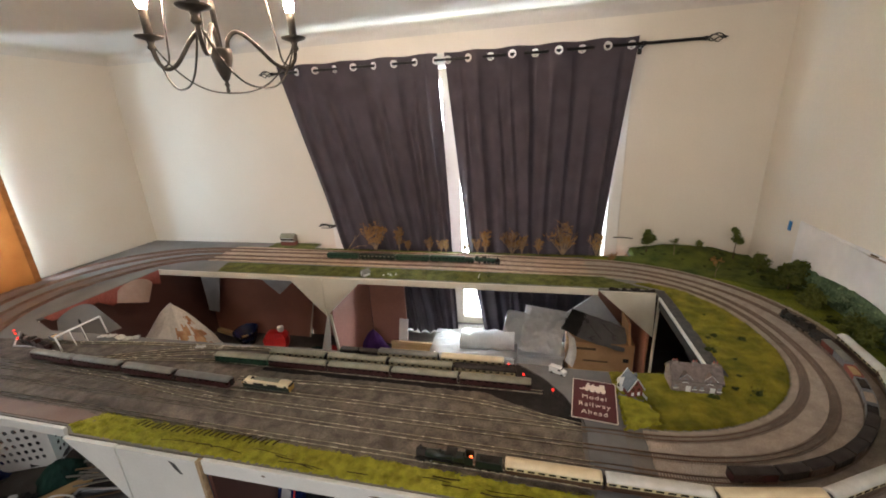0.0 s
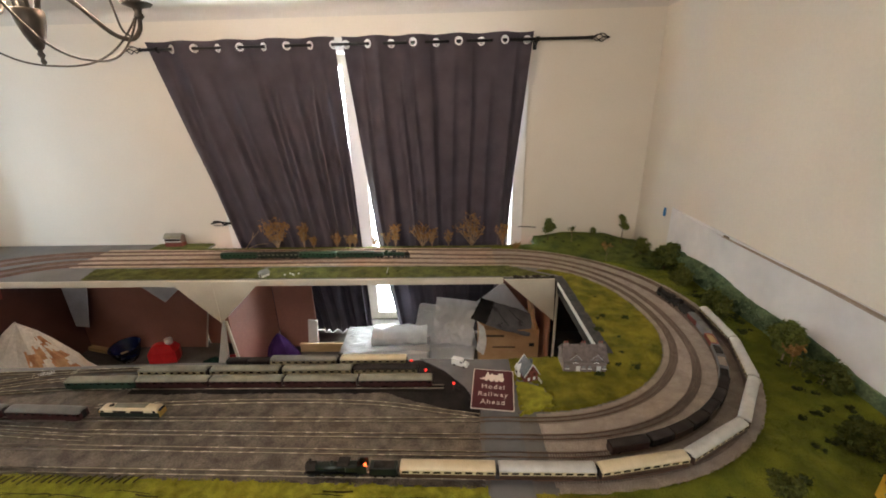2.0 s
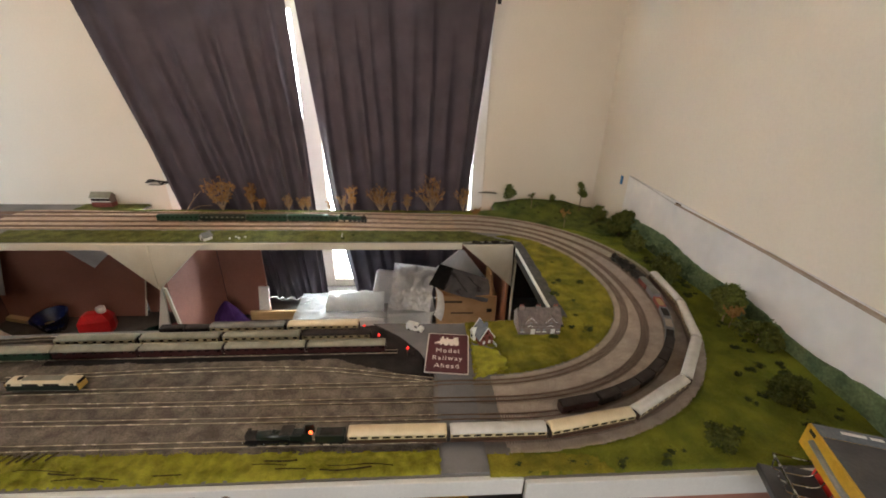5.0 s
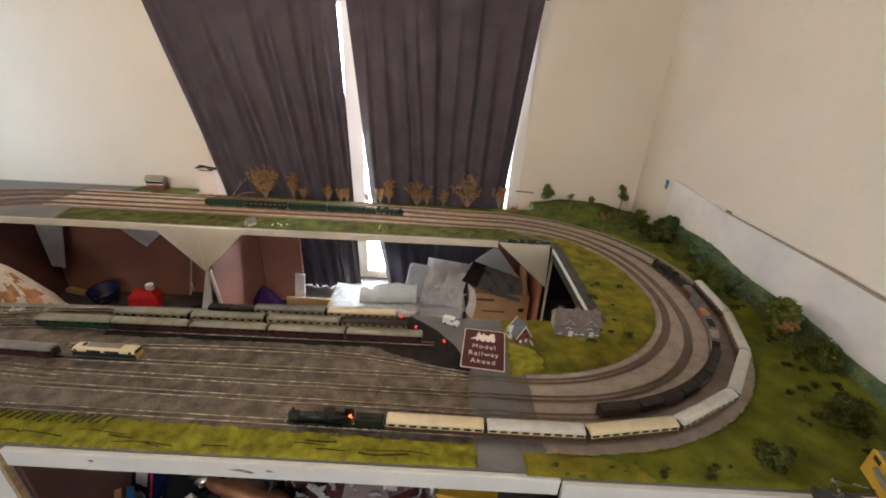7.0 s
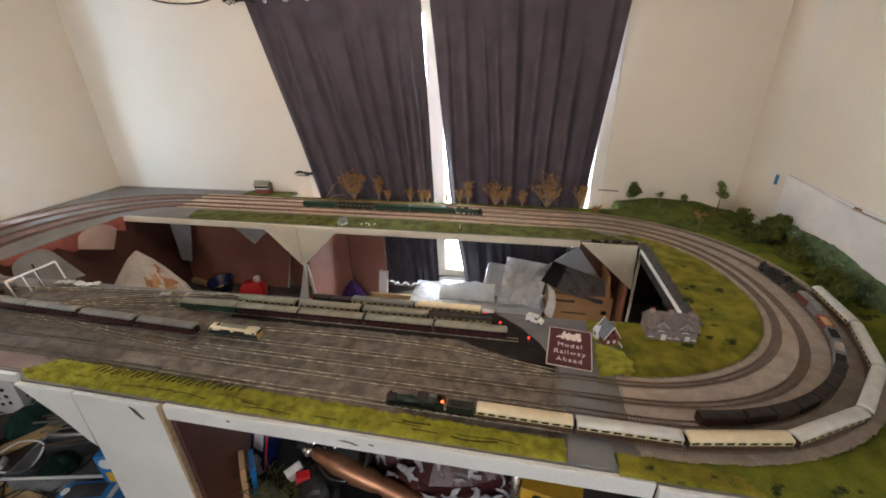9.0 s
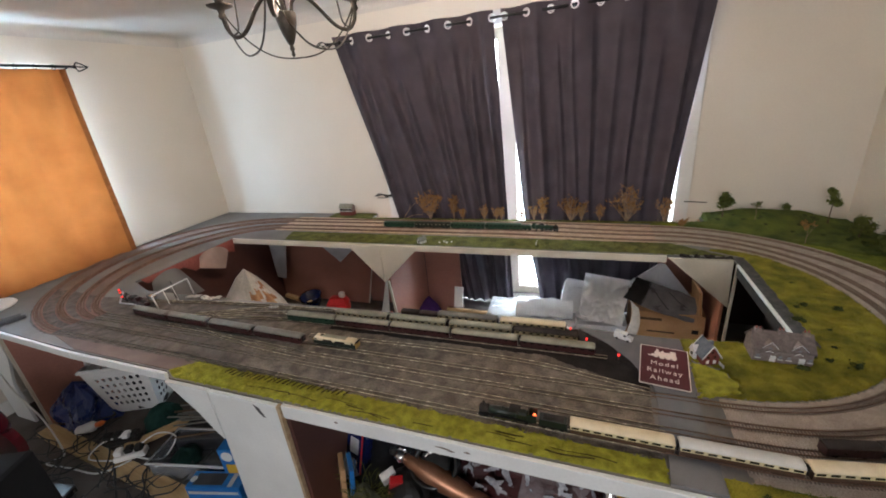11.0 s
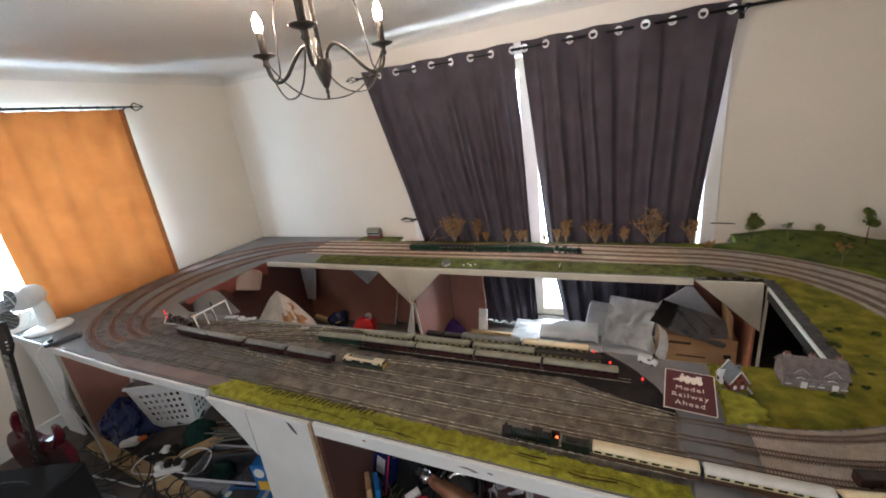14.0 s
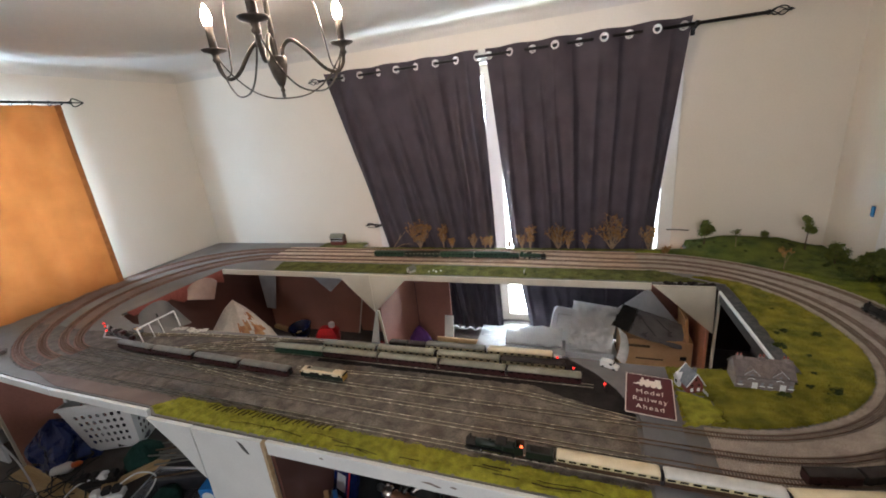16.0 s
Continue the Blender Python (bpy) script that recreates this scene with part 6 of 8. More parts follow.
part("beam", Mesh().tube([a, b], 0.0050, 4), WHITE, gan)
for k, w in ((0.0, 0.0046), (0.30, 0.003), (0.55, 0.003), (1.0, 0.0046)):
    p = a.lerp(b, k)
    part("post", Mesh().tube([p, (p.x + 0.008, p.y + 0.004, -0.001)], w, 4), WHITE, gan)
part("lamp_post", Mesh().tube([(-2.06, 1.775, 0.0), (-2.06, 1.775, 0.105)], 0.004, 6), BLACK, gan)
whole("yard_kerb", Mesh().tube([(-2.50, 1.762, TOP + 0.003), (-2.352, 1.650, TOP + 0.003), (-2.20, 1.662, TOP + 0.003), (-2.064, 1.640, TOP + 0.003)], 0.005, 5), LIGHT_GREY, "pale edging strip round the siding ends", "edging")

box = gable_house("signal_box", pose(-1.888, 3.335, TOP + 0.006, 0, 0, 0), "model signal box with brick base and pale grey roof", 0.128, 0.056, 0.074, 0.100, PINK_BROWN, ROOF_STONE)
part("brick_base", Mesh().box((0, 0, 0.016), (0.1305, 0.0585, 0.032), 0.0006), BRICK, box, "dull red brick base")
for x in (-0.045, -0.015, 0.015, 0.045):
    part("window", Mesh().box((x, -0.0285, 0.054), (0.022, 0.0014, 0.018)), PANE, box)
part("window_frame", Mesh().box((0, -0.0283, 0.065), (0.122, 0.0012, 0.003)).box((0, -0.0283, 0.042), (0.122, 0.0012, 0.005)), WHITE, box)
hut = gable_house("lineside_hut", pose(-0.925, 2.735, TOP + 0.004, 0, 0, 62), "small pale stone model hut on the verge", 0.052, 0.034, 0.024, 0.042, ROOF_WHITE, ROOF_GREY)
part("door", Mesh().box((-0.0265, 0, 0.011), (0.001, 0.009, 0.020)), UMBER, hut)
for x, y in ((-0.80, 2.745), (-0.775, 2.768), (-0.745, 2.742), (-0.755, 2.755), (-0.72, 2.765)):
    b = Mesh().blob((0, 0, 0.004), 0.0055, 0.4, 6, None, 0.8)
    whole("white_stone", b, WHITE, "small white boulder on the verge", "boulder", "white boulders", m=pose(x, y, TOP + 0.003))
part_post = thing("fence_stile", pose(-0.16, 2.77, TOP + 0.003), "tiny pale wooden stile on the verge", "stile")
part("rail", Mesh().tube([(-0.006, 0, 0), (0.006, 0, 0.030)], 0.0014, 5), WHITE, part_post)
part("rail", Mesh().tube([(-0.002, 0, 0), (-0.002, 0, 0.016)], 0.0014, 5), WHITE, part_post)


# ---- trees ----
def branch_tree(m, label, high, spread, seed, leaf, bark, density, leaf_size, bare=0.35, category="model tree", group="model trees", lean=0.0, deep=4, flat=1.0):
    """A tapered trunk that forks into limbs, with many small clumps on the twigs."""
    rnd = random.Random(seed)
    t = thing("model_tree", m, label, category, group)
    wood, tips = Mesh(), []

    def grow(p, d, length, r, depth):
        length = high * 0.30 if depth == 1 and bare < 0.2 else length
        q = p + d * length
        mid = p + d * length * 0.5 + Vector((rnd.uniform(-1, 1), rnd.uniform(-1, 1), 0)) * length * 0.08
        wood.tube([p, mid, q], r, 5 if depth > 1 else 6, taper=0.6)
        if depth >= 2:
            tips.append((mid, length))
        tips.append((q, length)) if depth >= 2 else None
        if depth < deep:
            for _ in range(rnd.choice((2, 3)) if depth else 3):
                side = Vector((rnd.uniform(-1, 1), rnd.uniform(-1, 1), rnd.uniform(-0.15, 0.6)))
                grow(q, (d * 0.75 + side * spread).normalized(), length * rnd.uniform(0.55, 0.8), r * 0.6, depth + 1)

    grow(Vector((0, 0, -0.004)), Vector((lean, 0, 1)).normalized(), high * bare, high * 0.016, 0)
    top = max((p.z for p, _ in tips), default=high) or high
    k = high / top
    wood.v = [(x * k, y * k * flat, z * k) for x, y, z in wood.v]
    tips = [(Vector((p.x, p.y * flat, p.z)), q) for p, q in tips]
    part("trunk", wood, bark, t)
    crown = Mesh()
    for p, _ in tips:
        if rnd.random() > density:
            continue
        for _ in range(3):
            c = p * k + Vector((rnd.gauss(0, 1), rnd.gauss(0, 1), rnd.gauss(0, 0.8))) * leaf_size * 1.5
            r = leaf_size * rnd.uniform(0.5, 1.2)
            crown.blob(c, r, 0.7, 5, None, 0.7)
            for _ in range(5):
                a = Vector((rnd.uniform(-1, 1), rnd.uniform(-1, 1), rnd.uniform(-1, 1))) * r * 1.6
                e = Vector((rnd.uniform(-1, 1), rnd.uniform(-1, 1), rnd.uniform(-1, 1))) * r * 0.5
                f = Vector((rnd.uniform(-1, 1), rnd.uniform(-1, 1), rnd.uniform(-1, 1))) * r * 0.5
                crown.add([c + a, c + a + e, c + a + f], [(0, 1, 2)])
    part("crown", crown, leaf, t)
    return t


def seamoss(m, high, spread, seed, leafy):
    """A dry sprig: stems fanning from the foot, twigs along them and flakes of rust-brown moss."""
    rnd = random.Random(seed)
    t = thing("model_tree", m, "dry rust-brown sea-moss model tree with bare twigs", "model tree", "rust-brown trees by the window")
    wood, crown = Mesh(), Mesh()

    def flake(p, r):
        for _ in range(2):
            e = [p + Vector((rnd.gauss(0, r), rnd.gauss(0, r * 0.5), rnd.gauss(0, r))) for _ in range(3)]
            crown.add(e, [(0, 1, 2)])

    stems = 4 + int(5 * spread + high * 12)
    for i in range(stems):
        a = spread * 0.95 * ((i + 0.5) / stems * 2 - 1) + rnd.uniform(-0.12, 0.12)
        size = high * rnd.uniform(0.78, 1.0) * (1 - 0.25 * abs(a))
        bend = rnd.uniform(-0.2, 0.2)
        pts = [Vector((math.sin(a + bend * u) * size * u, 0.012 * math.sin(i * 2.1) * u, math.cos(a * (0.6 + 0.4 * u)) * size * u - 0.003)) for u in (0, 0.2, 0.4, 0.6, 0.8, 1.0)]
        wood.tube(pts, 0.0022 + high * 0.006, 5, taper=0.3)
        for k in range(int(14 + high * 30)):
            u = rnd.uniform(0.3, 1.0)
            b = pts[min(4, int(u * 5))].lerp(pts[min(5, int(u * 5) + 1)], u * 5 - int(u * 5) if u < 1 else 1)
            out = Vector((rnd.uniform(-1, 1), rnd.uniform(-0.25, 0.25), rnd.uniform(0.1, 1.0))).normalized() * size * rnd.uniform(0.08, 0.22)
            wood.tube([b, b + out], 0.0011, 3, taper=0.5)
            for q in range(5):
                if rnd.random() < leafy * 0.7:
                    flake(b + out * rnd.uniform(0.3, 1.15), 0.0034 + high * 0.010)
    part("trunk", wood, TWIG, t)
    part("crown", crown, RUST_LEAF, t)


BACK = 3.250
for x, high, seed, sp, leafy in ((-1.055, 0.240, 3, 0.62, 0.8), (-0.855, 0.185, 5, 0.26, 0.9), (-0.785, 0.085, 6, 0.4, 0.9), (-0.610, 0.125, 7, 0.3, 0.45), (-0.515, 0.100, 8, 0.25, 0.45), (-0.478, 0.110, 9, 0.2, 0.45),
                                 (-0.33, 0.080, 11, 0.35, 0.5), (-0.175, 0.170, 12, 0.22, 0.6), (-0.235, 0.115, 13, 0.3, 0.3), (0.025, 0.185, 14, 0.62, 0.6), (0.095, 0.140, 15, 0.35, 0.35), (0.385, 0.245, 16, 0.70, 0.40), (0.215, 0.115, 17, 0.2, 0.55), (0.615, 0.175, 18, 0.32, 0.5)):
    seamoss(pose(x, BACK, TOP + 0.008), high, sp, seed, leafy)
tw = Mesh()
for pts in ([(-1.30, 3.25, 0.004), (-1.24, 3.25, 0.08), (-1.17, 3.245, 0.15)], [(-1.28, 3.25, 0.004), (-1.20, 3.24, 0.04), (-1.12, 3.24, 0.045)], [(-1.24, 3.25, 0.08), (-1.22, 3.25, 0.13)]):
    tw.tube(smooth_line([(x, y, TOP + z) for x, y, z in pts], 5), 0.0035, 6, taper=0.4)
whole("fallen_twig", tw, TWIG, "bare dry twig propped on the verge", "twig")


def leafy_tree(m, label, trunk, crown_r, crown_h, seed, bark, count=900, lobes=9, leaf_size=0.0045, flat=1.0, lean=0.0):
    """A tapered trunk whose limbs carry lobes of small ragged leaves, with gaps between them."""
    rnd = random.Random(seed)
    t = thing("model_tree", m, label, "model tree", "model trees")
    wood, crown = Mesh(), Mesh()
    fork = Vector((lean * trunk, 0, trunk))
    wood.tube([(0, 0, -0.006), fork * 0.55 + Vector((0.002, 0, 0)), fork], 0.0016 + 0.022 * crown_h, 7, taper=0.6)
    wood.tube([fork, fork + Vector((0.002, 0.001, crown_h * 0.7))], 0.0010 + 0.012 * crown_h, 6, taper=0.3)
    for k in range(lobes):
        a, w = rnd.uniform(0, 6.28), rnd.uniform(0.05, 1.0)
        out = crown_r * (0.35 + 0.45 * rnd.random()) * math.sin(math.pi * (0.18 + 0.74 * w)) ** 0.7
        c = fork + Vector((out * math.cos(a), out * math.sin(a) * flat, crown_h * (0.06 + 0.80 * w)))
        wood.tube([fork + Vector((0, 0, crown_h * 0.5 * w)), (fork + c) / 2 + Vector((0, 0, crown_h * 0.12)), c], 0.0006 + 0.007 * crown_h, 5, taper=0.4)
        r = crown_r * rnd.uniform(0.34, 0.52)
        for _ in range(7):
            d = Vector((rnd.gauss(0, 1), rnd.gauss(0, 1) * flat, rnd.gauss(0, 0.8))) * r * 0.42
            crown.blob(c + d, r * rnd.uniform(0.22, 0.38), 0.8, 6, None, 0.8)
        for _ in range(count // lobes):
            d = Vector((rnd.gauss(0, 1), rnd.gauss(0, 1), rnd.gauss(0, 1))).normalized() * r * rnd.uniform(0.55, 1.08)
            d.y *= flat
            p = c + d
            e = [p + Vector((rnd.gauss(0, 1), rnd.gauss(0, 1), rnd.gauss(0, 1))) * leaf_size for _ in range(3)]
            crown.add(e, [(0, 1, 2)])
    part("trunk", wood, bark, t)
    part("crown", crown, LEAF, t)
    return t


leafy_tree(pose(0.940, 3.265, TOP + hillside(0.94, 3.265), 0, 0, 30), "round dark green model tree on the hill", 0.046, 0.052, 0.118, 41, BARK, 1400, 13, 0.0042)
leafy_tree(pose(1.452, 3.215, TOP + hillside(1.452, 3.215), 0, 0, 80), "tall dark green model tree on a bare trunk", 0.112, 0.050, 0.100, 42, BARK, 900, 9, 0.0040)
leafy_tree(pose(1.262, 3.30, TOP + hillside(1.262, 3.30), 0, 0, 10), "tiny dark green model tree on the hill", 0.030, 0.032, 0.032, 43, BARK, 260, 5, 0.0035)
leafy_tree(pose(1.490, 2.985, TOP + hillside(1.49, 2.985), 0, 0, 140), "bushy dark green model tree near the corner", 0.022, 0.055, 0.088, 44, BARK, 1100, 11, 0.0045)
leafy_tree(pose(1.530, 2.76, TOP + hillside(1.530, 2.76), 0, 0, 200), "broad dark green model tree by the backdrop", 0.040, 0.095, 0.145, 45, BARK, 3000, 22, 0.0052, 0.55)
leafy_tree(pose(1.530, 2.58, TOP + hillside(1.530, 2.58), 0, 0, 260), "low dark green model tree by the backdrop", 0.012, 0.080, 0.070, 55, BARK, 1500, 12, 0.0052, 0.6)
leafy_tree(pose(1.525, 2.24, TOP + hillside(1.525, 2.24), 0, 0, 90), "dense dark green model tree by the backdrop", 0.016, 0.090, 0.080, 56, BARK, 2000, 16, 0.0052, 0.5)
leafy_tree(pose(1.530, 1.845, TOP + hillside(1.530, 1.845), 0, 0, 80), "broad olive green model tree on a bare trunk", 0.050, 0.080, 0.105, 46, TWIG, 2200, 16, 0.0055, 0.6)
leafy_tree(pose(1.545, 1.69, TOP + hillside(1.545, 1.69), 0, 0, 300), "low spreading olive green model tree", 0.015, 0.075, 0.060, 47, TWIG, 1500, 12, 0.0052)
leafy_tree(pose(1.425, 1.425, TOP + hillside(1.425, 1.425), 0, 0, 20), "low dark green model tree on the slope", 0.012, 0.055, 0.060, 48, BARK, 1500, 12, 0.0052)
branch_tree(pose(1.095, 3.20, TOP + hillside(1.095, 3.2), 0, 0, 20), "thin bare model tree on the hill", 0.13, 0.25, 49, LEAF, TWIG, 0.12, 0.004, 0.4)
branch_tree(pose(0.675, 3.02, TOP + 0.003, 0, 0, 20), "thin pale twig tree beside the far tracks", 0.10, 0.2, 50, RUST_LEAF, TWIG, 0.3, 0.004, 0.4)
branch_tree(pose(1.245, 2.93, TOP + 0.004, 0, 0, 20), "thin pale twig tree beside the bend", 0.12, 0.25, 51, RUST_LEAF, TWIG, 0.08, 0.005, 0.4)
branch_tree(pose(1.525, 1.80, TOP + hillside(1.525, 1.80), 0, 0, 20), "leaning rust-brown model tree beside the backdrop", 0.11, 0.3, 57, RUST_LEAF, TWIG, 0.6, 0.005, 0.4)
leafy_tree(pose(1.10, 1.275, TOP + 0.006, 0, 0, 60), "low round green shrub tree by the front edge", 0.008, 0.042, 0.042, 52, BARK, 900, 9, 0.0042)

hook = Mesh().tube(smooth_line([(-1.62, 3.40, 0.91), (-1.53, 3.385, 0.925), (-1.42, 3.40, 0.90)], 6), 0.006, 6).tube(smooth_line([(-1.60, 3.39, 0.912), (-1.575, 3.375, 0.935), (-1.53, 3.38, 0.928), (-1.50, 3.375, 0.908), (-1.46, 3.38, 0.925), (-1.43, 3.385, 0.912)], 6), 0.005, 6).tube(smooth_line([(-1.60, 3.40, 0.895), (-1.5, 3.38, 0.90), (-1.44, 3.40, 0.92)], 6), 0.003, 6)
whole("iron_hook", hook, BLACK_IRON, "black iron tie-back hook on the wall", "hook", "tie-back hooks")
whole("iron_hook", Mesh().tube([(0.74, 3.40, 0.855), (0.80, 3.37, 0.862), (0.87, 3.36, 0.860)], 0.0035, 6), BLACK_IRON, "slim black iron tie-back hook on the wall", "hook", "tie-back hooks")

# ---- on and around the boards ----
def carton(name, m, size, material, label, category="box", flaps=False):
    """A cardboard box, closed or with open flaps."""
    b = thing(name, m, label, category)
    w, d, h = size
    if not flaps:
        part("body", Mesh().box((0, 0, h / 2), size, 0.003), material, b)
        return b
    s = Mesh()
    for sx in (-1, 1):
        s.box((sx * (w / 2 - 0.002), 0, h / 2), (0.004, d, h), 0.001).box((0, sx * (d / 2 - 0.002), h / 2), (w - 0.009, 0.004, h), 0.001)
    s.box((0, 0, 0.003), (w - 0.01, d - 0.01, 0.004))
    part("body", s, material, b)
    for sx in (-1, 1):
        part("flap", Mesh().box((0, 0, 0), (d * 0.4, d - 0.01, 0.004), 0.001), material, b, "", pose(sx * (w / 2 + d * 0.17), 0, h - 0.04, 0, sx * 28, 0))
    return b


def crumple(size, amp, seed, nu=26, nv=20, scale=3.0):
    """A crumpled sheet with folds."""
    w, d = size

    def f(u, v):
        p = Vector((u * scale + seed, v * scale, seed * 1.7))
        return ((u - 0.5) * w, (v - 0.5) * d, amp * (abs(noise.noise(p)) * 1.4 + 0.5 * abs(noise.noise(p * 2.7))))
    return Mesh().sheet(f, nu, nv, False)


def heap(r, h, seed, amp=0.35, n=20, stretch=(1, 1), peak=0.0):
    """A slumped bag or bundle on the floor."""
    rs = []
    for j in range(10):
        t = j / 9
        rr = r * ((1 - peak) * math.cos(t * math.pi / 2) ** 0.6 + peak * (1.02 - t))
        ring = []
        for i in range(n):
            a = 2 * math.pi * i / n
            k = 1 + amp * noise.noise(Vector((math.cos(a) * 1.6 + seed, math.sin(a) * 1.6, t * 2.2)))
            k += 0.35 * amp * noise.noise(Vector((math.cos(a) * 5 + seed, math.sin(a) * 5, t * 6)))
            ring.append((rr * k * math.cos(a) * stretch[0], rr * k * math.sin(a) * stretch[1], h * t * (1 + 0.2 * amp * noise.noise(Vector((a, seed, t))))))
        rs.append(ring)
    return Mesh().rings(rs, False, True)


# on the left-hand board: fan, remote control, cable
fan = thing("desk_fan", pose(-3.19, 1.435, TOP, 0, 0, 22), "white plastic desk fan with grey blades", "fan")
HY, HZ = -0.19, 0.245
part("base", Mesh().lathe([(0.118, 0), (0.124, 0.006), (0.116, 0.018), (0.07, 0.030), (0.03, 0.036)], n=28), WHITE, fan)
part("stand", Mesh().tube(smooth_line([(0, 0.0, 0.02), (0, 0.01, 0.08), (0, 0.01, 0.16), (0, -0.02, 0.235)], 6), 0.045, 14, taper=0.8), WHITE, fan)
part("motor", Mesh().lathe([(0.02, -0.10), (0.056, -0.09), (0.072, -0.03), (0.070, 0.03), (0.05, 0.07), (0.02, 0.08)], m=pose(0, HY + 0.13, HZ, 90, 0, 0), n=20), WHITE, fan)
part("hub", Mesh().lathe([(0.030, -0.01), (0.030, 0.02), (0.024, 0.034), (0.006, 0.040)], m=pose(0, HY, HZ, 90, 0, 0), n=16), LIGHT_GREY, fan)
part("collar", Mesh().lathe([(0.036, -0.03), (0.040, -0.012), (0.036, -0.008)], m=pose(0, HY, HZ, 90, 0, 0), n=16), DARK_GREY, fan)
for k in range(3):
    def blade(u, v, k=k):
        a = k * 2.094 + 0.55 + (v - 0.5) * (1.0 + 0.35 * math.sin(math.pi * u))
        r = 0.026 + 0.118 * u * (1 - 0.25 * (2 * v - 1) ** 2 * u)
        return (r * math.cos(a), HY + 0.035 * (v - 0.5), HZ + r * math.sin(a))
    part("blade", Mesh().sheet(blade, 8, 8), DARK_BLADE, fan)
for y, r in ((-0.045, 0.155), (0.0, 0.168), (0.045, 0.158)):
    part("guard_ring", Mesh().tube([(r * math.cos(a * 0.2244), HY + y, HZ + r * math.sin(a * 0.2244)) for a in range(28)], 0.0022, 6, closed=True), WHITE, fan)
for k in range(28):
    a = k * math.pi / 14
    part("guard_wire", Mesh().tube(smooth_line([(r * math.cos(a), HY + y, HZ + r * math.sin(a)) for r, y in ((0.03, -0.055), (0.12, -0.052), (0.166, 0.0), (0.12, 0.06))], 4), 0.0007, 4), WHITE, fan)

rc = thing("train_controller", pose(-2.825, 1.355, TOP, 0, 0, 62), "black handheld train controller on the board", "controller")
part("body", Mesh().box((0, 0, 0.012), (0.17, 0.055, 0.022), 0.006), DARK_GREY, rc)
part("keypad", Mesh().box((0.02, 0, 0.0242), (0.09, 0.04, 0.0016), 0.0005), BLACK, rc)
part("knob", Mesh().lathe([(0.013, 0), (0.012, 0.009), (0.010, 0.011)], (-0.055, 0, 0.023), 14), BLACK, rc)
whole("mains_cable", Mesh().tube(smooth_line([(-2.98, 1.36, TOP + 0.005), (-2.91, 1.285, TOP + 0.004), (-2.895, 1.245, TOP - 0.03), (-2.86, 1.235, 0.62), (-2.80, 1.235, 0.40), (-2.66, 1.235, 0.22), (-2.62, 1.23, 0.05), (-2.56, 1.20, 0.012), (-2.60, 1.14, 0.012), (-2.42, 1.16, 0.012), (-2.22, 1.18, 0.015), (-2.08, 1.27, 0.05)], 8), 0.0045, 8), WHITE, "white mains cable hanging off the board to the floor", "cable")

# guitar and amplifier
gt = thing("electric_guitar", pose(-2.60, 0.985, 0.0, 0, 0, 12), "dark red electric guitar standing upright", "guitar")
tilt = pose(0, 0, 0.10, 0, 16, 0)
outline = []
for i in range(40):
    a = 2 * math.pi * i / 40
    r = 0.165 + 0.035 * math.cos(2 * a) + 0.018 * math.sin(3 * a)
    outline.append((r * math.cos(a) * 0.95, 0.22 + r * 1.25 * math.sin(a)))
up = tilt @ pose(0, 0.02, 0, 90, 0, 0)
part("body", Mesh().prism(outline, 0, 0.042, up), GUITAR_RED, gt)
for s in (-1, 1):
    part("horn", Mesh().tube(smooth_line([(s * 0.10, 0.34, 0.021), (s * 0.13, 0.42, 0.021), (s * 0.115, 0.48, 0.021)], 5), 0.030, 8, up, taper=0.45), GUITAR_RED, gt)
part("neck", Mesh().prism([(-0.024, 0.30), (0.024, 0.30), (0.021, 0.90), (-0.021, 0.90)], 0.042, 0.060, up), SOOT, gt)
part("headstock", Mesh().prism([(-0.021, 0.895), (0.021, 0.895), (0.042, 0.95), (0.030, 1.07), (-0.035, 1.04), (-0.040, 0.95)], 0.040, 0.056, up), BLACK, gt)
for i in range(20):
    z = 0.89 - 0.58 * (1 - 0.5 ** (i / 9))
    part("fret", Mesh().prism([(-0.022, z), (0.022, z), (0.022, z + 0.0025), (-0.022, z + 0.0025)], 0.060, 0.0612, up), CHROME, gt)
for i in range(6):
    x = (i - 2.5) * 0.0066
    part("string", Mesh().tube([(x * 1.2, 0.12, 0.064), (x, 0.90, 0.0635)], 0.0007, 4, up), CHROME, gt)
    part("tuner", Mesh().lathe([(0.004, 0), (0.005, 0.01), (0.002, 0.014)], m=up @ pose(-0.03 + 0.012 * (i % 2) * 5, 0.93 + 0.02 * (i // 2), 0.05), n=8), CHROME, gt)
for z in (0.16, 0.26):
    part("pickup", Mesh().prism([(-0.038, z), (0.038, z), (0.038, z + 0.022), (-0.038, z + 0.022)], 0.042, 0.052, up), BLACK, gt)
part("bridge", Mesh().prism([(-0.04, 0.10), (0.04, 0.10), (0.04, 0.118), (-0.04, 0.118)], 0.042, 0.056, up), CHROME, gt)
part("stand", Mesh().tube([(-0.14, -0.06, 0.006), (-0.05, 0.03, 0.16)], 0.008, 8).tube([(0.14, -0.06, 0.006), (0.05, 0.03, 0.16)], 0.008, 8).tube([(0, 0.16, 0.006), (0, 0.05, 0.22)], 0.008, 8).tube([(-0.08, -0.03, 0.10), (0.12, -0.03, 0.10)], 0.009, 8), BLACK, gt)

amp = thing("guitar_amplifier", pose(-2.30, 0.80, 0, 0, 0, 24), "black guitar amplifier on the floor", "amplifier")
part("cabinet", Mesh().box((0, 0, 0.20), (0.46, 0.26, 0.40), 0.012), TOLEX, amp)
part("grille", Mesh().box((0, -0.131, 0.17), (0.40, 0.006, 0.28), 0.002), DARK_GREY, amp)
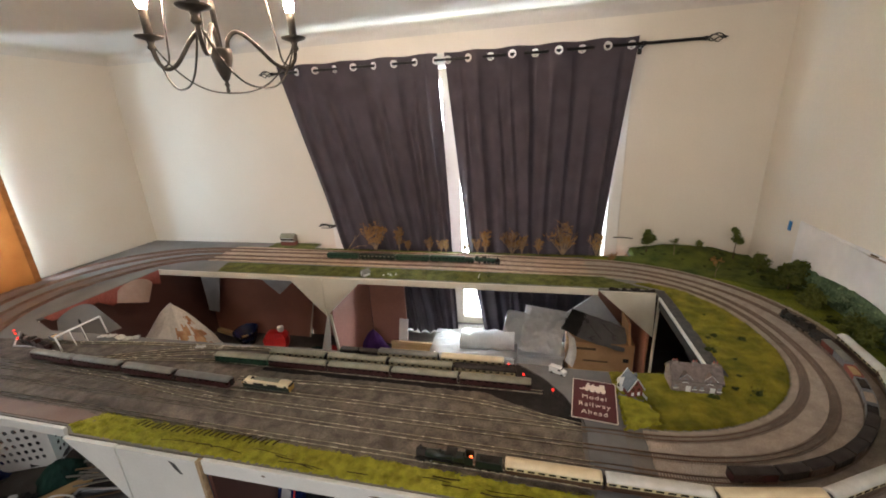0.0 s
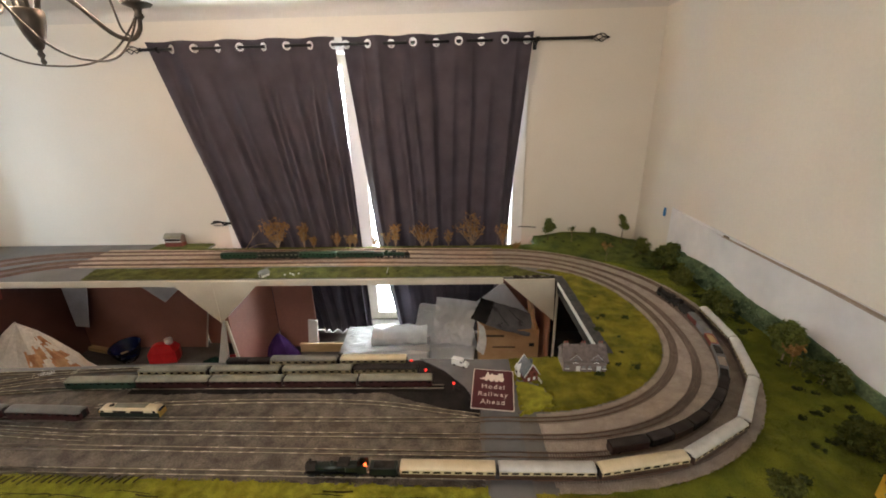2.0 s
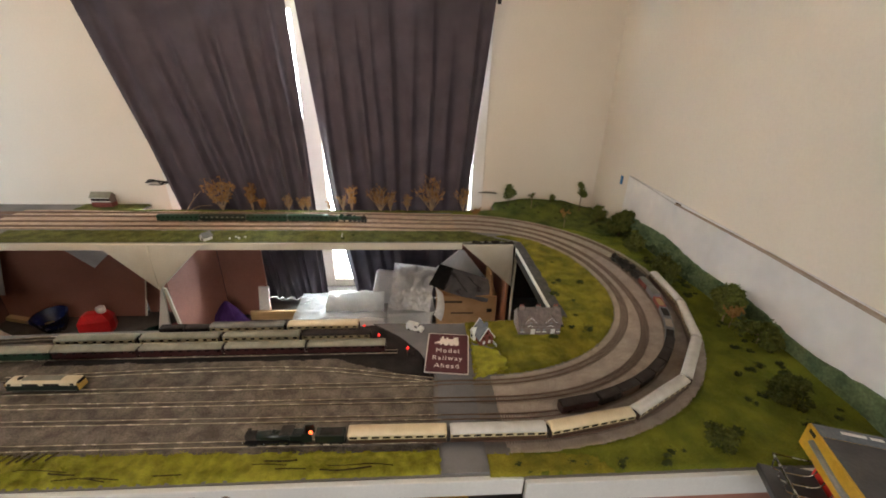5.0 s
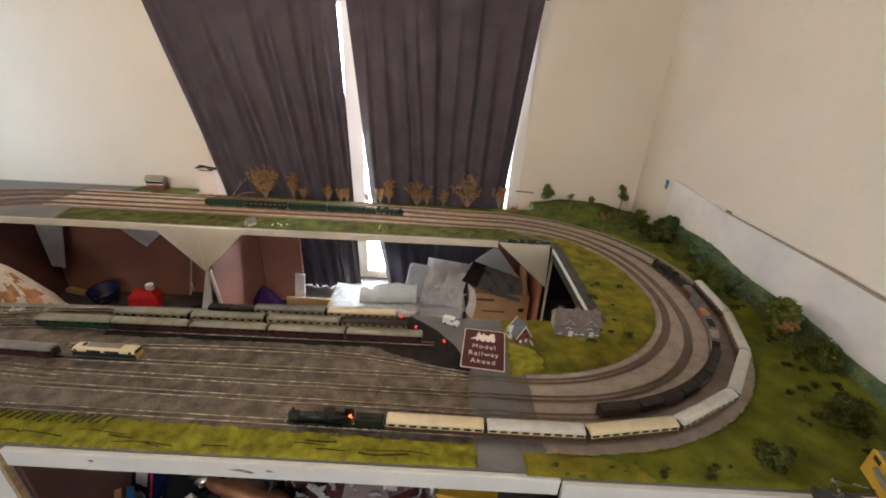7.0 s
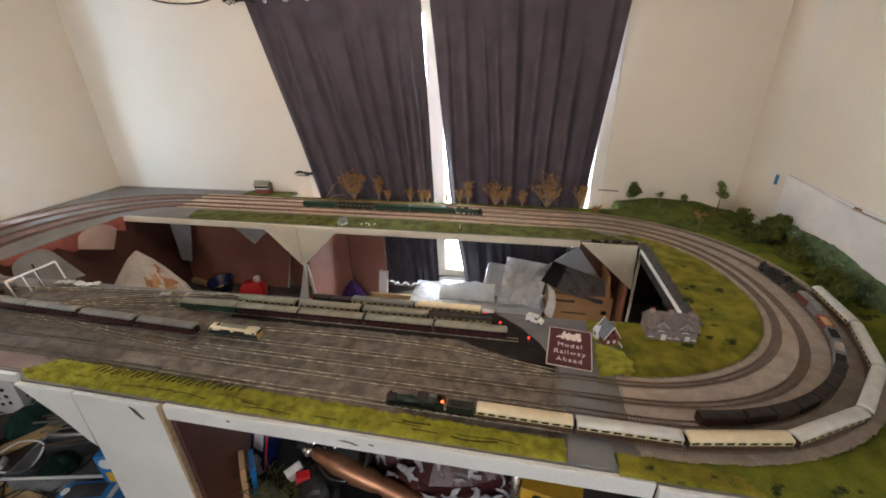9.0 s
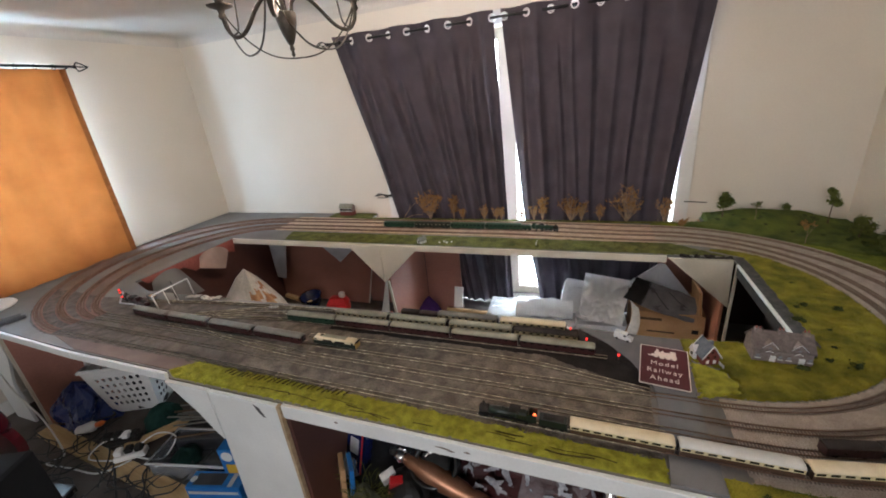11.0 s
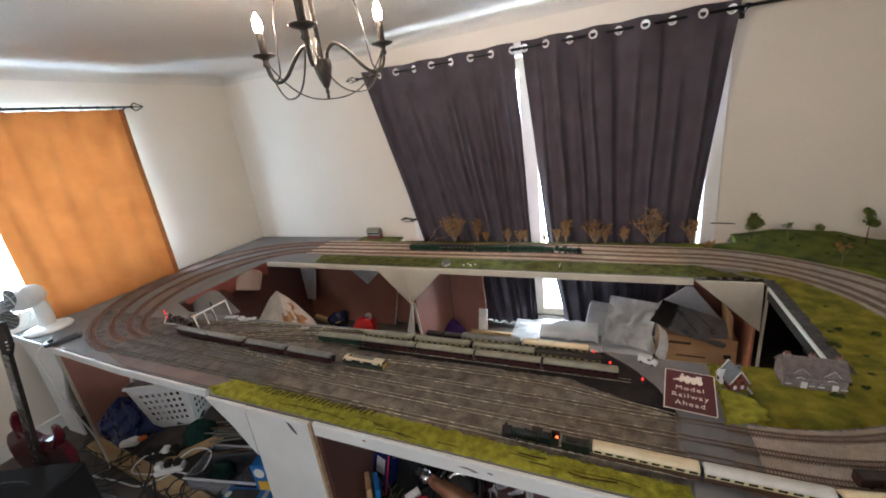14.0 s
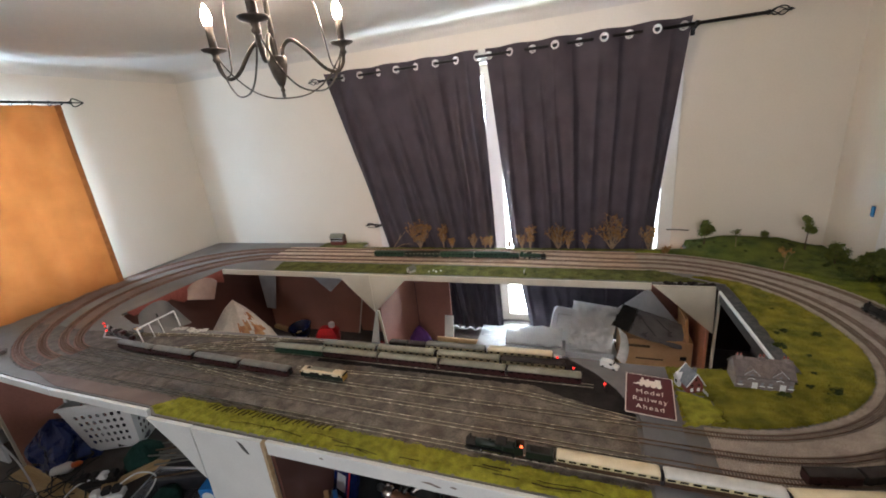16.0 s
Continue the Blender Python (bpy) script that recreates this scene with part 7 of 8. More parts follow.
part("control_panel", Mesh().box((0, -0.131, 0.36), (0.42, 0.006, 0.05), 0.002), GREY_PLASTIC, amp)
part("carry_handle", Mesh().tube(smooth_line([(-0.09, 0, 0.40), (-0.06, 0, 0.425), (0.06, 0, 0.425), (0.09, 0, 0.40)], 5), 0.009, 8), BLACK, amp)

# laundry basket with round holes
lb = thing("laundry_basket", pose(-2.545, 1.685, 0.012, 0, 0, 24), "white plastic laundry basket with rows of round holes", "basket")


def basket_side(a0, a1):
    (x0, y0), (x1, y1) = a0, a1

    def f(u, v):
        k = 0.72 + 0.28 * v
        return ((x0 + (x1 - x0) * u) * k, (y0 + (y1 - y0) * u) * k, 0.35 * v)

    def gap(u, v):
        cu, cv = (u * 9) % 1 - 0.5, (v * 7) % 1 - 0.5
        return 0.16 < v < 0.84 and 0.14 < u < 0.86 and cu * cu + cv * cv < 0.075
    return Mesh().sheet(f, 108, 84, False, gap)


cs = [(-0.19, -0.17), (0.19, -0.17), (0.19, 0.17), (-0.19, 0.17)]
for i in range(4):
    part("side", basket_side(cs[i], cs[(i + 1) % 4]), WHITE, lb)
part("bottom", Mesh().box((0, 0, 0.004), (0.285, 0.24, 0.006)), WHITE, lb)
part("rim", Mesh().tube([(x, y, 0.35) for x, y in cs], 0.013, 8, closed=True), WHITE, lb)
for s in (-1, 1):
    part("carry_handle", Mesh().tube(smooth_line([(s * 0.19, -0.10, 0.35), (s * 0.205, -0.06, 0.385), (s * 0.205, 0.06, 0.385), (s * 0.19, 0.10, 0.35)], 5), 0.010, 8), WHITE, lb)
whole("football", Mesh().blob((0, 0, 0.11), 0.11, 0.02, 14), LIGHT_GREY, "worn grey football inside the laundry basket", "ball", m=pose(-2.60, 1.705, 0.20))
whole("dark_laundry", heap(0.12, 0.25, 2.0), DARK_GREY, "dark crumpled clothes inside the laundry basket", "clothes", m=pose(-2.515, 1.685, 0.024))

# floor clutter under the left-hand end
whole("carrier_bag", heap(0.20, 0.25, 5.1, 0.5, 24, (1.0, 0.75)), BLUE_FILM, "crumpled shiny navy blue plastic bag on the floor", "bag", m=pose(-2.80, 1.47, 0.0))
whole("folded_jacket", heap(0.10, 0.13, 8.2, 0.3), GREEN_CLOTH, "dark green folded jacket on the floor", "jacket", m=pose(-2.23, 1.55, 0.0))
bt = thing("squeeze_bottle", pose(-2.66, 1.335, 0.03, 0, 78, 30), "white squeeze bottle with an orange cap lying down", "bottle")
part("body", Mesh().lathe([(0.026, 0), (0.03, 0.01), (0.03, 0.09), (0.014, 0.11)], n=16), WHITE, bt)
part("cap", Mesh().lathe([(0.016, 0.11), (0.016, 0.14), (0.006, 0.16)], n=14), mat("orange_cap", (0.62, 0.12, 0.02), (0.70, 0.16, 0.03), 0.4), bt)
whole("dark_box_lid", Mesh().box((0, 0, 0.10), (0.42, 0.30, 0.20), 0.01), DARK_GREY, "dark grey plastic box under the boards", "box", m=pose(-2.40, 1.98, 0, 0, 0, 8))
for a, b, w in (((-2.93, 1.30), (-1.55, 1.20), 0.09), ((-2.22, 1.32), (-1.85, 1.86), 0.06)):
    v = Vector((b[0] - a[0], b[1] - a[1], 0))
    whole("floor_plank", Mesh().box((0, 0, 0.011), (v.length, w, 0.022), 0.002), TIMBER, "pale pine plank lying on the carpet", "plank", "planks on the floor", m=pose((a[0] + b[0]) / 2, (a[1] + b[1]) / 2, 0.0, 0, 0, math.degrees(math.atan2(v.y, v.x))) if w > 0.08 else pose((a[0] + b[0]) / 2, (a[1] + b[1]) / 2, 0.024, 0, 0, math.degrees(math.atan2(v.y, v.x))))
for x, y, rz, n, material, label in ((-2.13, 1.30, 36, 3, WHITE, "white plug adapter block on the floor"), (-2.28, 1.36, 24, 4, BLACK, "black power strip with plugs on the floor")):
    ps = thing("power_strip", pose(x, y, 0.026, 0, 0, rz), label, "power strip")
    part("body", Mesh().box((0, 0, 0.018), (0.05 * n, 0.055, 0.034), 0.006), material, ps)
    for i in range(n):
        part("plug", Mesh().box(((i - (n - 1) / 2) * 0.048, 0.004 * (i % 2), 0.052), (0.036, 0.042, 0.034), 0.006), WHITE if (i + n) % 3 == 0 else BLACK, ps)
rnd = random.Random(77)
for k in range(34):
    x, y = rnd.uniform(-2.75, -1.95), rnd.uniform(1.0, 1.36)
    pts = [(x, y, 0.03)]
    a = rnd.uniform(0, 6.28)
    for i in range(6):
        a += rnd.uniform(-1.1, 1.1)
        x, y = min(-1.7, max(-2.95, x + 0.11 * math.cos(a))), min(1.50, max(0.98, y + 0.08 * math.sin(a)))
        pts.append((x, y, 0.028 + 0.01 * rnd.random()))
    whole("cable", Mesh().tube(smooth_line(pts, 6), rnd.uniform(0.0028, 0.0045), 6), CABLE, "black tangled cable on the carpet", "cable", "tangled cables")
whole("mains_cable", Mesh().tube(smooth_line([(-2.10, 1.33, 0.08), (-2.02, 1.40, 0.12), (-1.92, 1.42, 0.10), (-1.93, 1.33, 0.04), (-2.05, 1.28, 0.07)], 8), 0.0042, 8), WHITE, "white looped mains cable by the plug block", "cable")
whole("mains_cable", Mesh().tube(smooth_line([(-2.2, 1.25, 0.03), (-2.36, 1.22, 0.03), (-2.36, 1.30, 0.06), (-2.25, 1.36, 0.08)], 8), 0.0042, 8), WHITE, "short white mains cable on the floor", "cable")
whole("cable", Mesh().tube(smooth_line([(-2.15, 1.22, 0.03), (-1.95, 1.10, 0.012), (-1.72, 0.98, 0.012), (-1.5, 0.90, 0.012)], 8), 0.006, 8), CABLE, "thick black cable across the carpet", "cable", "tangled cables")
boot = thing("foot_pedal", pose(-2.28, 1.03, 0.0, 0, 0, 15), "black foot pedal on the carpet", "pedal")
part("body", Mesh().box((0, 0, 0.03), (0.16, 0.08, 0.05), 0.014), BLACK, boot)
part("treadle", Mesh().box((0.02, 0, 0.062), (0.11, 0.07, 0.014), 0.005), DARK_GREY, boot, "", pose(0, 0, 0, 0, 8, 0))
# rail lengths stacked under the board
whole("rod_crate", Mesh().box((0, 0, 0.045), (0.62, 0.40, 0.09), 0.008), DARK_GREY, "flat dark tray holding spare rods under the board", "tray", m=pose(-1.70, 1.70, 0, 0, 0, 20))
for k in range(26):
    o, z = rnd.uniform(-0.17, 0.17), 0.097 + 0.0062 * (k // 2)
    a = radians(20 + rnd.uniform(-7, 7))
    c = Vector((-1.70 - o * math.sin(0.35), 1.70 + o * math.cos(0.35), z))
    d = Vector((math.cos(a), math.sin(a), 0)) * rnd.uniform(0.30, 0.38)
    whole("spare_rod", Mesh().tube([c - d, c + d], 0.0048, 6), ROOF_GREY if k % 3 else BARK, "spare metal rod in a stack under the board", "rod", "stack of spare rods")
# storage tub with blue toy boxes
store = thing("storage_tub", pose(-1.71, 1.40, 0, 0, 0, 12), "grey translucent plastic storage tub", "storage tub")
sides = Mesh()
for sx in (-1, 1):
    sides.box((sx * 0.215, 0, 0.055), (0.006, 0.21, 0.10), 0.002).box((0, sx * 0.107, 0.055), (0.424, 0.006, 0.10), 0.002)
part("body", sides, DARK_TUB, store)
part("rim", Mesh().tube([(-0.22, -0.112, 0.107), (0.22, -0.112, 0.107), (0.22, 0.112, 0.107), (-0.22, 0.112, 0.107)], 0.007, 6, closed=True), LIGHT_GREY, store)
part("bottom", Mesh().box((0, 0, 0.005), (0.42, 0.205, 0.006)), DARK_TUB, store)
whole("green_rag", heap(0.07, 0.08, 3.3, 0.4), GREEN_CLOTH, "dark green rag inside the storage tub", "cloth", m=pose(-1.82, 1.375, 0.009))
for i, (x, y, z, rz, lab) in enumerate(((-1.355, 1.37, 0.0, 14, "bright blue toy box with a yellow band"), (-1.285, 1.47, 0.0, 4, "taller bright blue toy box with a yellow band"))):
    tb = thing("toy_box", pose(x, y, z, 0, 0, rz), lab, "toy box", "blue toy boxes")
    hh = 0.26 if i == 0 else 0.31
    part("body", Mesh().box((0, 0, hh / 2), (0.19, 0.075, hh), 0.003), BLUE, tb)
    part("band", Mesh().box((0.01, -0.0385, hh * 0.55), (0.168, 0.003, 0.055), 0.0008), YELLOW, tb)
    part("badge", Mesh().lathe([(0.028, 0), (0.028, 0.002)], m=pose(-0.055, -0.0375, hh * 0.84, 90, 0, 0), n=18), WHITE, tb)
    part("picture_window", Mesh().box((0.02, -0.0386, hh * 0.22), (0.12, 0.003, 0.05), 0.0008), DARK_GREY, tb)
flat_box = carton("toy_box", pose(-1.455, 1.275, 0.0, 0, 0, 14), (0.27, 0.085, 0.11), BLUE, "flat bright blue toy box lying in front", "toy box")
part("lid_picture", Mesh().box((-0.03, 0.0, 0.1108), (0.15, 0.06, 0.0016), 0.0004), DARK_GREY, flat_box)
part("lid_stripe", Mesh().box((0.085, 0.0, 0.1108), (0.022, 0.075, 0.0016), 0.0004), LIGHT_GREY, flat_box)
part("side_stripe", Mesh().box((0, -0.0431, 0.075), (0.25, 0.0016, 0.018), 0.0004), LIGHT_GREY, flat_box)
part("badge", Mesh().lathe([(0.016, 0), (0.016, 0.0018)], (-0.115, 0.0, 0.110), 16), WHITE, flat_box)

# things stored under the front board
carton("storage_crate", pose(-0.30, 1.62, 0, 0, 0, 0), (0.98, 0.50, 0.20), TOLEX, "dark storage crate under the front board", "crate")
bx = thing("toy_box", pose(-0.775, 1.45, 0.20, -18, 0, -16), "navy and red toy box with a clear window", "toy box")
part("body", Mesh().box((0, 0, 0.09), (0.095, 0.06, 0.18), 0.002), NAVY, bx)
part("picture_window", Mesh().box((0, -0.0305, 0.115), (0.05, 0.002, 0.07), 0.0006), LIGHT_GREY, bx)
part("edge_band", Mesh().box((0.045, -0.0308, 0.09), (0.008, 0.002, 0.178), 0.0006), RED, bx)
part("lens", Mesh().lathe([(0.028, 0), (0.026, 0.006), (0.008, 0.009)], m=pose(0.0, -0.031, 0.035, 90, 0, 0), n=16), CHROME, bx)
whole("clear_bag", heap(0.055, 0.31, 9.4, 0.45, 26, (1.0, 0.8)), SHINY_BAG, "crumpled clear plastic bag standing by the panel", "bag", m=pose(-0.790, 1.415, 0.0))
carton("flat_card", pose(-0.800, 1.335, 0.0, 0, 6, 40), (0.02, 0.10, 0.34), CARD, "brown card packet standing on edge", "packet")
carton("flat_card", pose(-0.765, 1.345, 0.0, 0, 6, 40), (0.018, 0.10, 0.34), BLUE, "blue card packet standing on edge", "packet")
tuft = thing("dried_grass", pose(-0.665, 1.335, 0.0), "olive and straw coloured dried grass in a loose clump", "dried grass")
part("clump", heap(0.085, 0.27, 4.4, 0.5, 22, (1.2, 0.8)), OLIVE_CLOTH, tuft)
straw = Mesh()
for k in range(90):
    a, r, z = rnd.uniform(0, 6.28), rnd.uniform(0.01, 0.075), rnd.uniform(0.16, 0.27)
    b = a + rnd.uniform(-1.2, 1.2)
    foot = (r * math.cos(a) * 1.2, r * math.sin(a) * 0.8, z)
    long = rnd.uniform(0.03, 0.085)
    straw.tube(smooth_line([foot, (foot[0] + long * 0.5 * math.cos(b), foot[1] + long * 0.3 * math.sin(b), z + long * 0.55), (foot[0] + long * math.cos(b), foot[1] + long * 0.5 * math.sin(b), z + long * rnd.uniform(0.3, 0.9))], 3), 0.0014, 4)
tagged(part("straw", straw, VERGE, tuft), kind="stuff")
carton("red_packet", pose(-0.565, 1.385, 0.20, 20, 10, 30), (0.05, 0.03, 0.13), RED, "red and white card packet", "packet")
carton("white_packet", pose(-0.61, 1.43, 0.20, 30, -10, 50), (0.06, 0.03, 0.15), PAPER, "torn white card packet", "packet")
whole("black_bag", heap(0.10, 0.12, 1.4, 0.3), BLACK, "black glossy bag under the front board", "bag", m=pose(-0.50, 1.40, 0.20))
cp = thing("copper_lamp_stem", pose(-0.535, 1.43, 0.362, 0, 107, -6), "worn copper turned stem lying among the clutter", "lamp stem")
part("stem", Mesh().lathe([(0.018, 0.02), (0.030, 0.06), (0.040, 0.13), (0.043, 0.20), (0.036, 0.28), (0.028, 0.31), (0.033, 0.33), (0.032, 0.46), (0.024, 0.52)], n=24), COPPER, cp)
part("collar", Mesh().lathe([(0.014, -0.02), (0.026, -0.015), (0.024, 0.0), (0.028, 0.006), (0.02, 0.022)], n=20), CHROME, cp)
part("knob", Mesh().lathe([(0.004, -0.05), (0.015, -0.04), (0.012, -0.02)], n=14), BLACK, cp)
coil = thing("hose_coil", pose(-0.40, 1.475, 0.305, 38, 0, 14), "black hose coil with a bright steel end", "hose")
part("hose", Mesh().tube([((0.088 + 0.010 * math.sin(a * 0.13)) * math.cos(a * 0.25), (0.080 + 0.010 * math.sin(a * 0.13)) * math.sin(a * 0.25), 0.0009 * a) for a in range(88)], 0.0105, 10), BLACK_GLOSS, coil)
part("reel", Mesh().lathe([(0.052, -0.012), (0.060, -0.010), (0.060, 0.062), (0.050, 0.070), (0.020, 0.066)], n=26), BLACK, coil)
part("steel_end", Mesh().tube([(0.046 * math.cos(1.0 + a * 0.16), 0.040 * math.sin(1.0 + a * 0.16), 0.078) for a in range(11)], 0.0075, 8), CHROME, coil)
sack = whole("foil_sack", heap(0.26, 0.30, 6.6, 0.35, 26, (1.25, 0.62)), MAROON_FILM, "glossy maroon foil sack with torn white print", "sack", m=pose(-0.02, 1.56, 0.20))
flecks = Mesh()


def on_sack(a, t):
    c = math.cos(t * 1.45) ** 0.6
    return Vector((-0.02 + 0.322 * math.cos(a) * c, 1.56 + 0.172 * math.sin(a) * c, 0.207 + 0.31 * t))


for k in range(120):
    # curled strips of torn print, from specks to long swirls
    a, t, way = rnd.uniform(-2.95, -0.2), rnd.uniform(0.15, 0.92), rnd.uniform(0, 6.28)
    large = rnd.random() < 0.42
    long, half, curl = (rnd.uniform(0.045, 0.10), rnd.uniform(0.005, 0.011), rnd.uniform(-2.6, 2.6)) if large else (rnd.uniform(0.006, 0.022), rnd.uniform(0.002, 0.006), rnd.uniform(-1, 1))
    n = 9 if large else 4
    left, right = [], []
    for i in range(n + 1):
        h = half * (0.35 + math.sin(math.pi * i / n)) * rnd.uniform(0.6, 1.4)
        left.append(on_sack(a - h / 0.30 * math.sin(way), t + h / 0.31 * math.cos(way)))
        right.append(on_sack(a + h / 0.30 * math.sin(way), t - h / 0.31 * math.cos(way)))
        a += long / n / 0.30 * math.cos(way)
        t = min(0.97, max(0.05, t + long / n / 0.31 * math.sin(way)))
        way += curl / n + rnd.uniform(-0.35, 0.35)
    flecks.add(left + right, [(i, i + 1, n + 2 + i, n + 1 + i) for i in range(n)])
tagged(part("torn_print", flecks, SILVER_PRINT, sack, "torn silver-white printed swirls", sack.matrix_basis.inverted()), kind="stuff")
whole("steel_post", Mesh().tube([(0.235, 1.42, 0.0), (0.235, 1.42, 0.52)], 0.016, 12), CHROME, "bright steel tube post under the board", "post")
yb = carton("yellow_packet", pose(0.36, 1.45, 0.0, 0, 0, -10), (0.20, 0.10, 0.36), YELLOW, "yellow packet with dark spots", "packet")
part("spot", Mesh().lathe([(0.02, 0), (0.02, 0.002)], m=pose(-0.04, -0.05, 0.33, 90, 0, 0), n=14), BLACK, yb)
carton("red_packet", pose(0.33, 1.36, 0.0, 0, 14, 25), (0.03, 0.02, 0.36), RED, "slim red packet with white bars", "packet")
whole("brace_rail", Mesh().box((0, 0, 0), (1.15, 0.02, 0.06), 0.003), TIMBER, "pale pine brace rail below the boards", "rail", m=pose(0.0, 1.80, 0.56))
for x in (-0.56, 0.56):
    whole("brace_post", Mesh().box((x, 1.825, 0.365), (0.03, 0.03, 0.73), 0.003), TIMBER, "pine post carrying the brace rail", "post", "brace posts")

# inside the well: sack, bowl, jug, cloth, packing, tubs, cardboard box
bag = whole("printed_sack", heap(0.28, 0.59, 7.3, 0.26, 28, (1.45, 0.65), 0.7), BAG, "white printed sack with rust-brown pictures, slumped", "sack", m=pose(-2.285, 2.45, 0.0, 0, 0, 10))
pr = Mesh()


def print_patch(u, v):
    a = -1.30 + 1.25 * u
    t = 0.35 + 0.5 * v
    rr = 0.28 * (0.3 * math.cos(t * math.pi / 2) ** 0.6 + 0.7 * (1.02 - t))
    k = 1.04 + 0.28 * noise.noise(Vector((math.cos(a) * 1.6 + 7.3, math.sin(a) * 1.6, t * 2.2))) + 0.1 * noise.noise(Vector((math.cos(a) * 5 + 7.3, math.sin(a) * 5, t * 6)))
    return (rr * k * math.cos(a) * 1.45, rr * k * math.sin(a) * 0.65, 0.59 * t + 0.004)


part("print", pr.sheet(print_patch, 16, 14, False, lambda u, v: noise.noise(Vector((u * 4, v * 4, 3))) < -0.12), BAG_PRINT, bag, "rust-brown printed picture")
whole("navy_bowl", Mesh().lathe([(0.05, 0), (0.08, 0.055), (0.098, 0.12), (0.102, 0.125), (0.095, 0.12), (0.072, 0.055), (0.015, 0.012)], n=28), NAVY, "dark navy plastic bowl on the floor", "bowl", m=pose(-2.17, 2.95, 0.0, 8, 0, 0))
jug = thing("red_container", pose(-1.88, 2.93, 0.0, 0, 0, 15), "red plastic container with a white cap", "container")
part("body", Mesh().rings([[(x * k, y * k, z) for x, y in ((-0.12, -0.07), (0.12, -0.07), (0.13, 0), (0.12, 0.07), (-0.12, 0.07), (-0.13, 0))] for z, k in ((0, 0.7), (0.02, 0.74), (0.09, 0.74), (0.135, 0.52), (0.146, 0.3))], False, True), RED, jug)
part("cap", Mesh().lathe([(0.026, 0.138), (0.027, 0.175), (0.022, 0.18)], (0.045, 0, 0), 16), WHITE, jug)
whole("scrap_wood", Mesh().box((0, 0, 0.015), (0.34, 0.04, 0.03), 0.002), TIMBER, "thin offcut of wood on the floor", "offcut", m=pose(-2.34, 2.98, 0.03, 0, 6, -8))
for x, y, r, material, lab in ((-1.50, 2.86, 0.07, GREEN_CLOTH, "dark green cloth scrap on the floor"), (-1.38, 2.9, 0.06, RED, "red cloth scrap on the floor"), (-1.45, 2.78, 0.05, LIGHT_GREY, "grey paper scrap on the floor")):
    whole("floor_scrap", heap(r, 0.06, x, 0.4), material, lab, "scrap", m=pose(x, y, 0.0))
whole("purple_cloth", heap(0.15, 0.20, 2.9, 0.3, 20, (1.0, 0.6), 0.9), PURPLE, "crumpled purple cloth beside the panel", "cloth", m=pose(-1.03, 2.97, 0.0))
whole("white_carton_scrap", Mesh().box((0, 0, 0.12), (0.07, 0.02, 0.24), 0.002), PAPER, "torn white card leaning on the panel", "card", m=pose(-0.83, 3.075, 0.0, -4, 5, 4))
whole("timber_strip", Mesh().box((0, 0, 0.035), (0.50, 0.022, 0.07), 0.002), TIMBER, "pale timber strip on the floor by the curtain", "timber", m=pose(-0.66, 3.04, 0.0))
foam = thing("foam_packing", pose(-0.215, 2.88, 0.0, 0, 0, 2), "white moulded packing foam wrapped in film", "packing foam")
part("block", Mesh().box((0, 0.0, 0.10), (0.56, 0.32, 0.20), 0.012), FOAM, foam)


def rolled(u, v):
    a = math.pi * (1.15 - 1.3 * v)
    return ((u - 0.5) * 0.37, 0.10 * math.cos(a) + 0.004 * math.sin(u * 23), 0.20 + 0.10 * abs(math.sin(a)) ** 0.35 + 0.006 * noise.noise(Vector((u * 7, v * 6, 2))))


part("top_roll", Mesh().sheet(rolled, 40, 24), FROST, foam, "rounded roll of clear film", pose(0.095, -0.02, 0))
part("film", crumple((0.60, 0.34), 0.016, 3.1), CLEAR_BAG, foam, "clear film over the foam", pose(0, 0.0, 0.204))


def tub(m, w, d, h, label):
    """A cloudy plastic tub with slanting sides, ribs and a lipped lid."""
    ct = thing("clear_tub", m, label, "storage tub", "stacked clear tubs")
    rs = []
    for z, k in ((0, 0.86), (0.006, 0.88), (h * 0.5, 0.94), (h - 0.02, 0.985), (h - 0.018, 1.03), (h, 1.03)):
        rs.append([(x * k, y * k, z) for x, y in rounded(w, d, 0.025)])
    part("body", Mesh().rings([[(x, y - d * 0.5 * 1.0, z) for x, y, z in r] for r in rs], True, True), FROST, ct)
    lid = part("lid", Mesh().prism([(x * 1.05, (y - d / 2) * 1.05) for x, y in rounded(w, d, 0.03)], h + 0.002, h + 0.012), FROST, ct)
    part("lid_rib", Mesh().tube([(-w * 0.38, -d * 0.34, h + 0.014), (w * 0.38, -d * 0.34, h + 0.014), (w * 0.38, d * 0.34, h + 0.014), (-w * 0.38, d * 0.34, h + 0.014)], 0.004, 6, closed=True), FROST, lid)


tub(pose(0.225, 2.95, 0.0, 0, 0, 4), 0.33, 0.26, 0.17, "cloudy plastic tub under a tilted one")
tub(pose(0.235, 2.985, 0.300, 66, 9, 3), 0.25, 0.27, 0.12, "cloudy plastic tub tipped on its side")
tub(pose(0.075, 3.03, 0.28, 78, 14, 12), 0.22, 0.24, 0.10, "smaller cloudy plastic tub leaning behind")
whole("film_wrap", crumple((0.27, 0.30), 0.030, 6.6, 30, 30, 3.0), GLOSS_FILM, "crumpled clear film lying over a tipped tub", "packing film", m=pose(0.235, 2.985, 0.300, 66, 9, 3) @ pose(0, 0, 0.140))
whole("packing_sheet", crumple((0.70, 0.42), 0.05, 8.8), PAPER, "crumpled white packing sheets on the floor", "packing sheet", m=pose(0.33, 2.66, 0.0, 0, 0, 5))
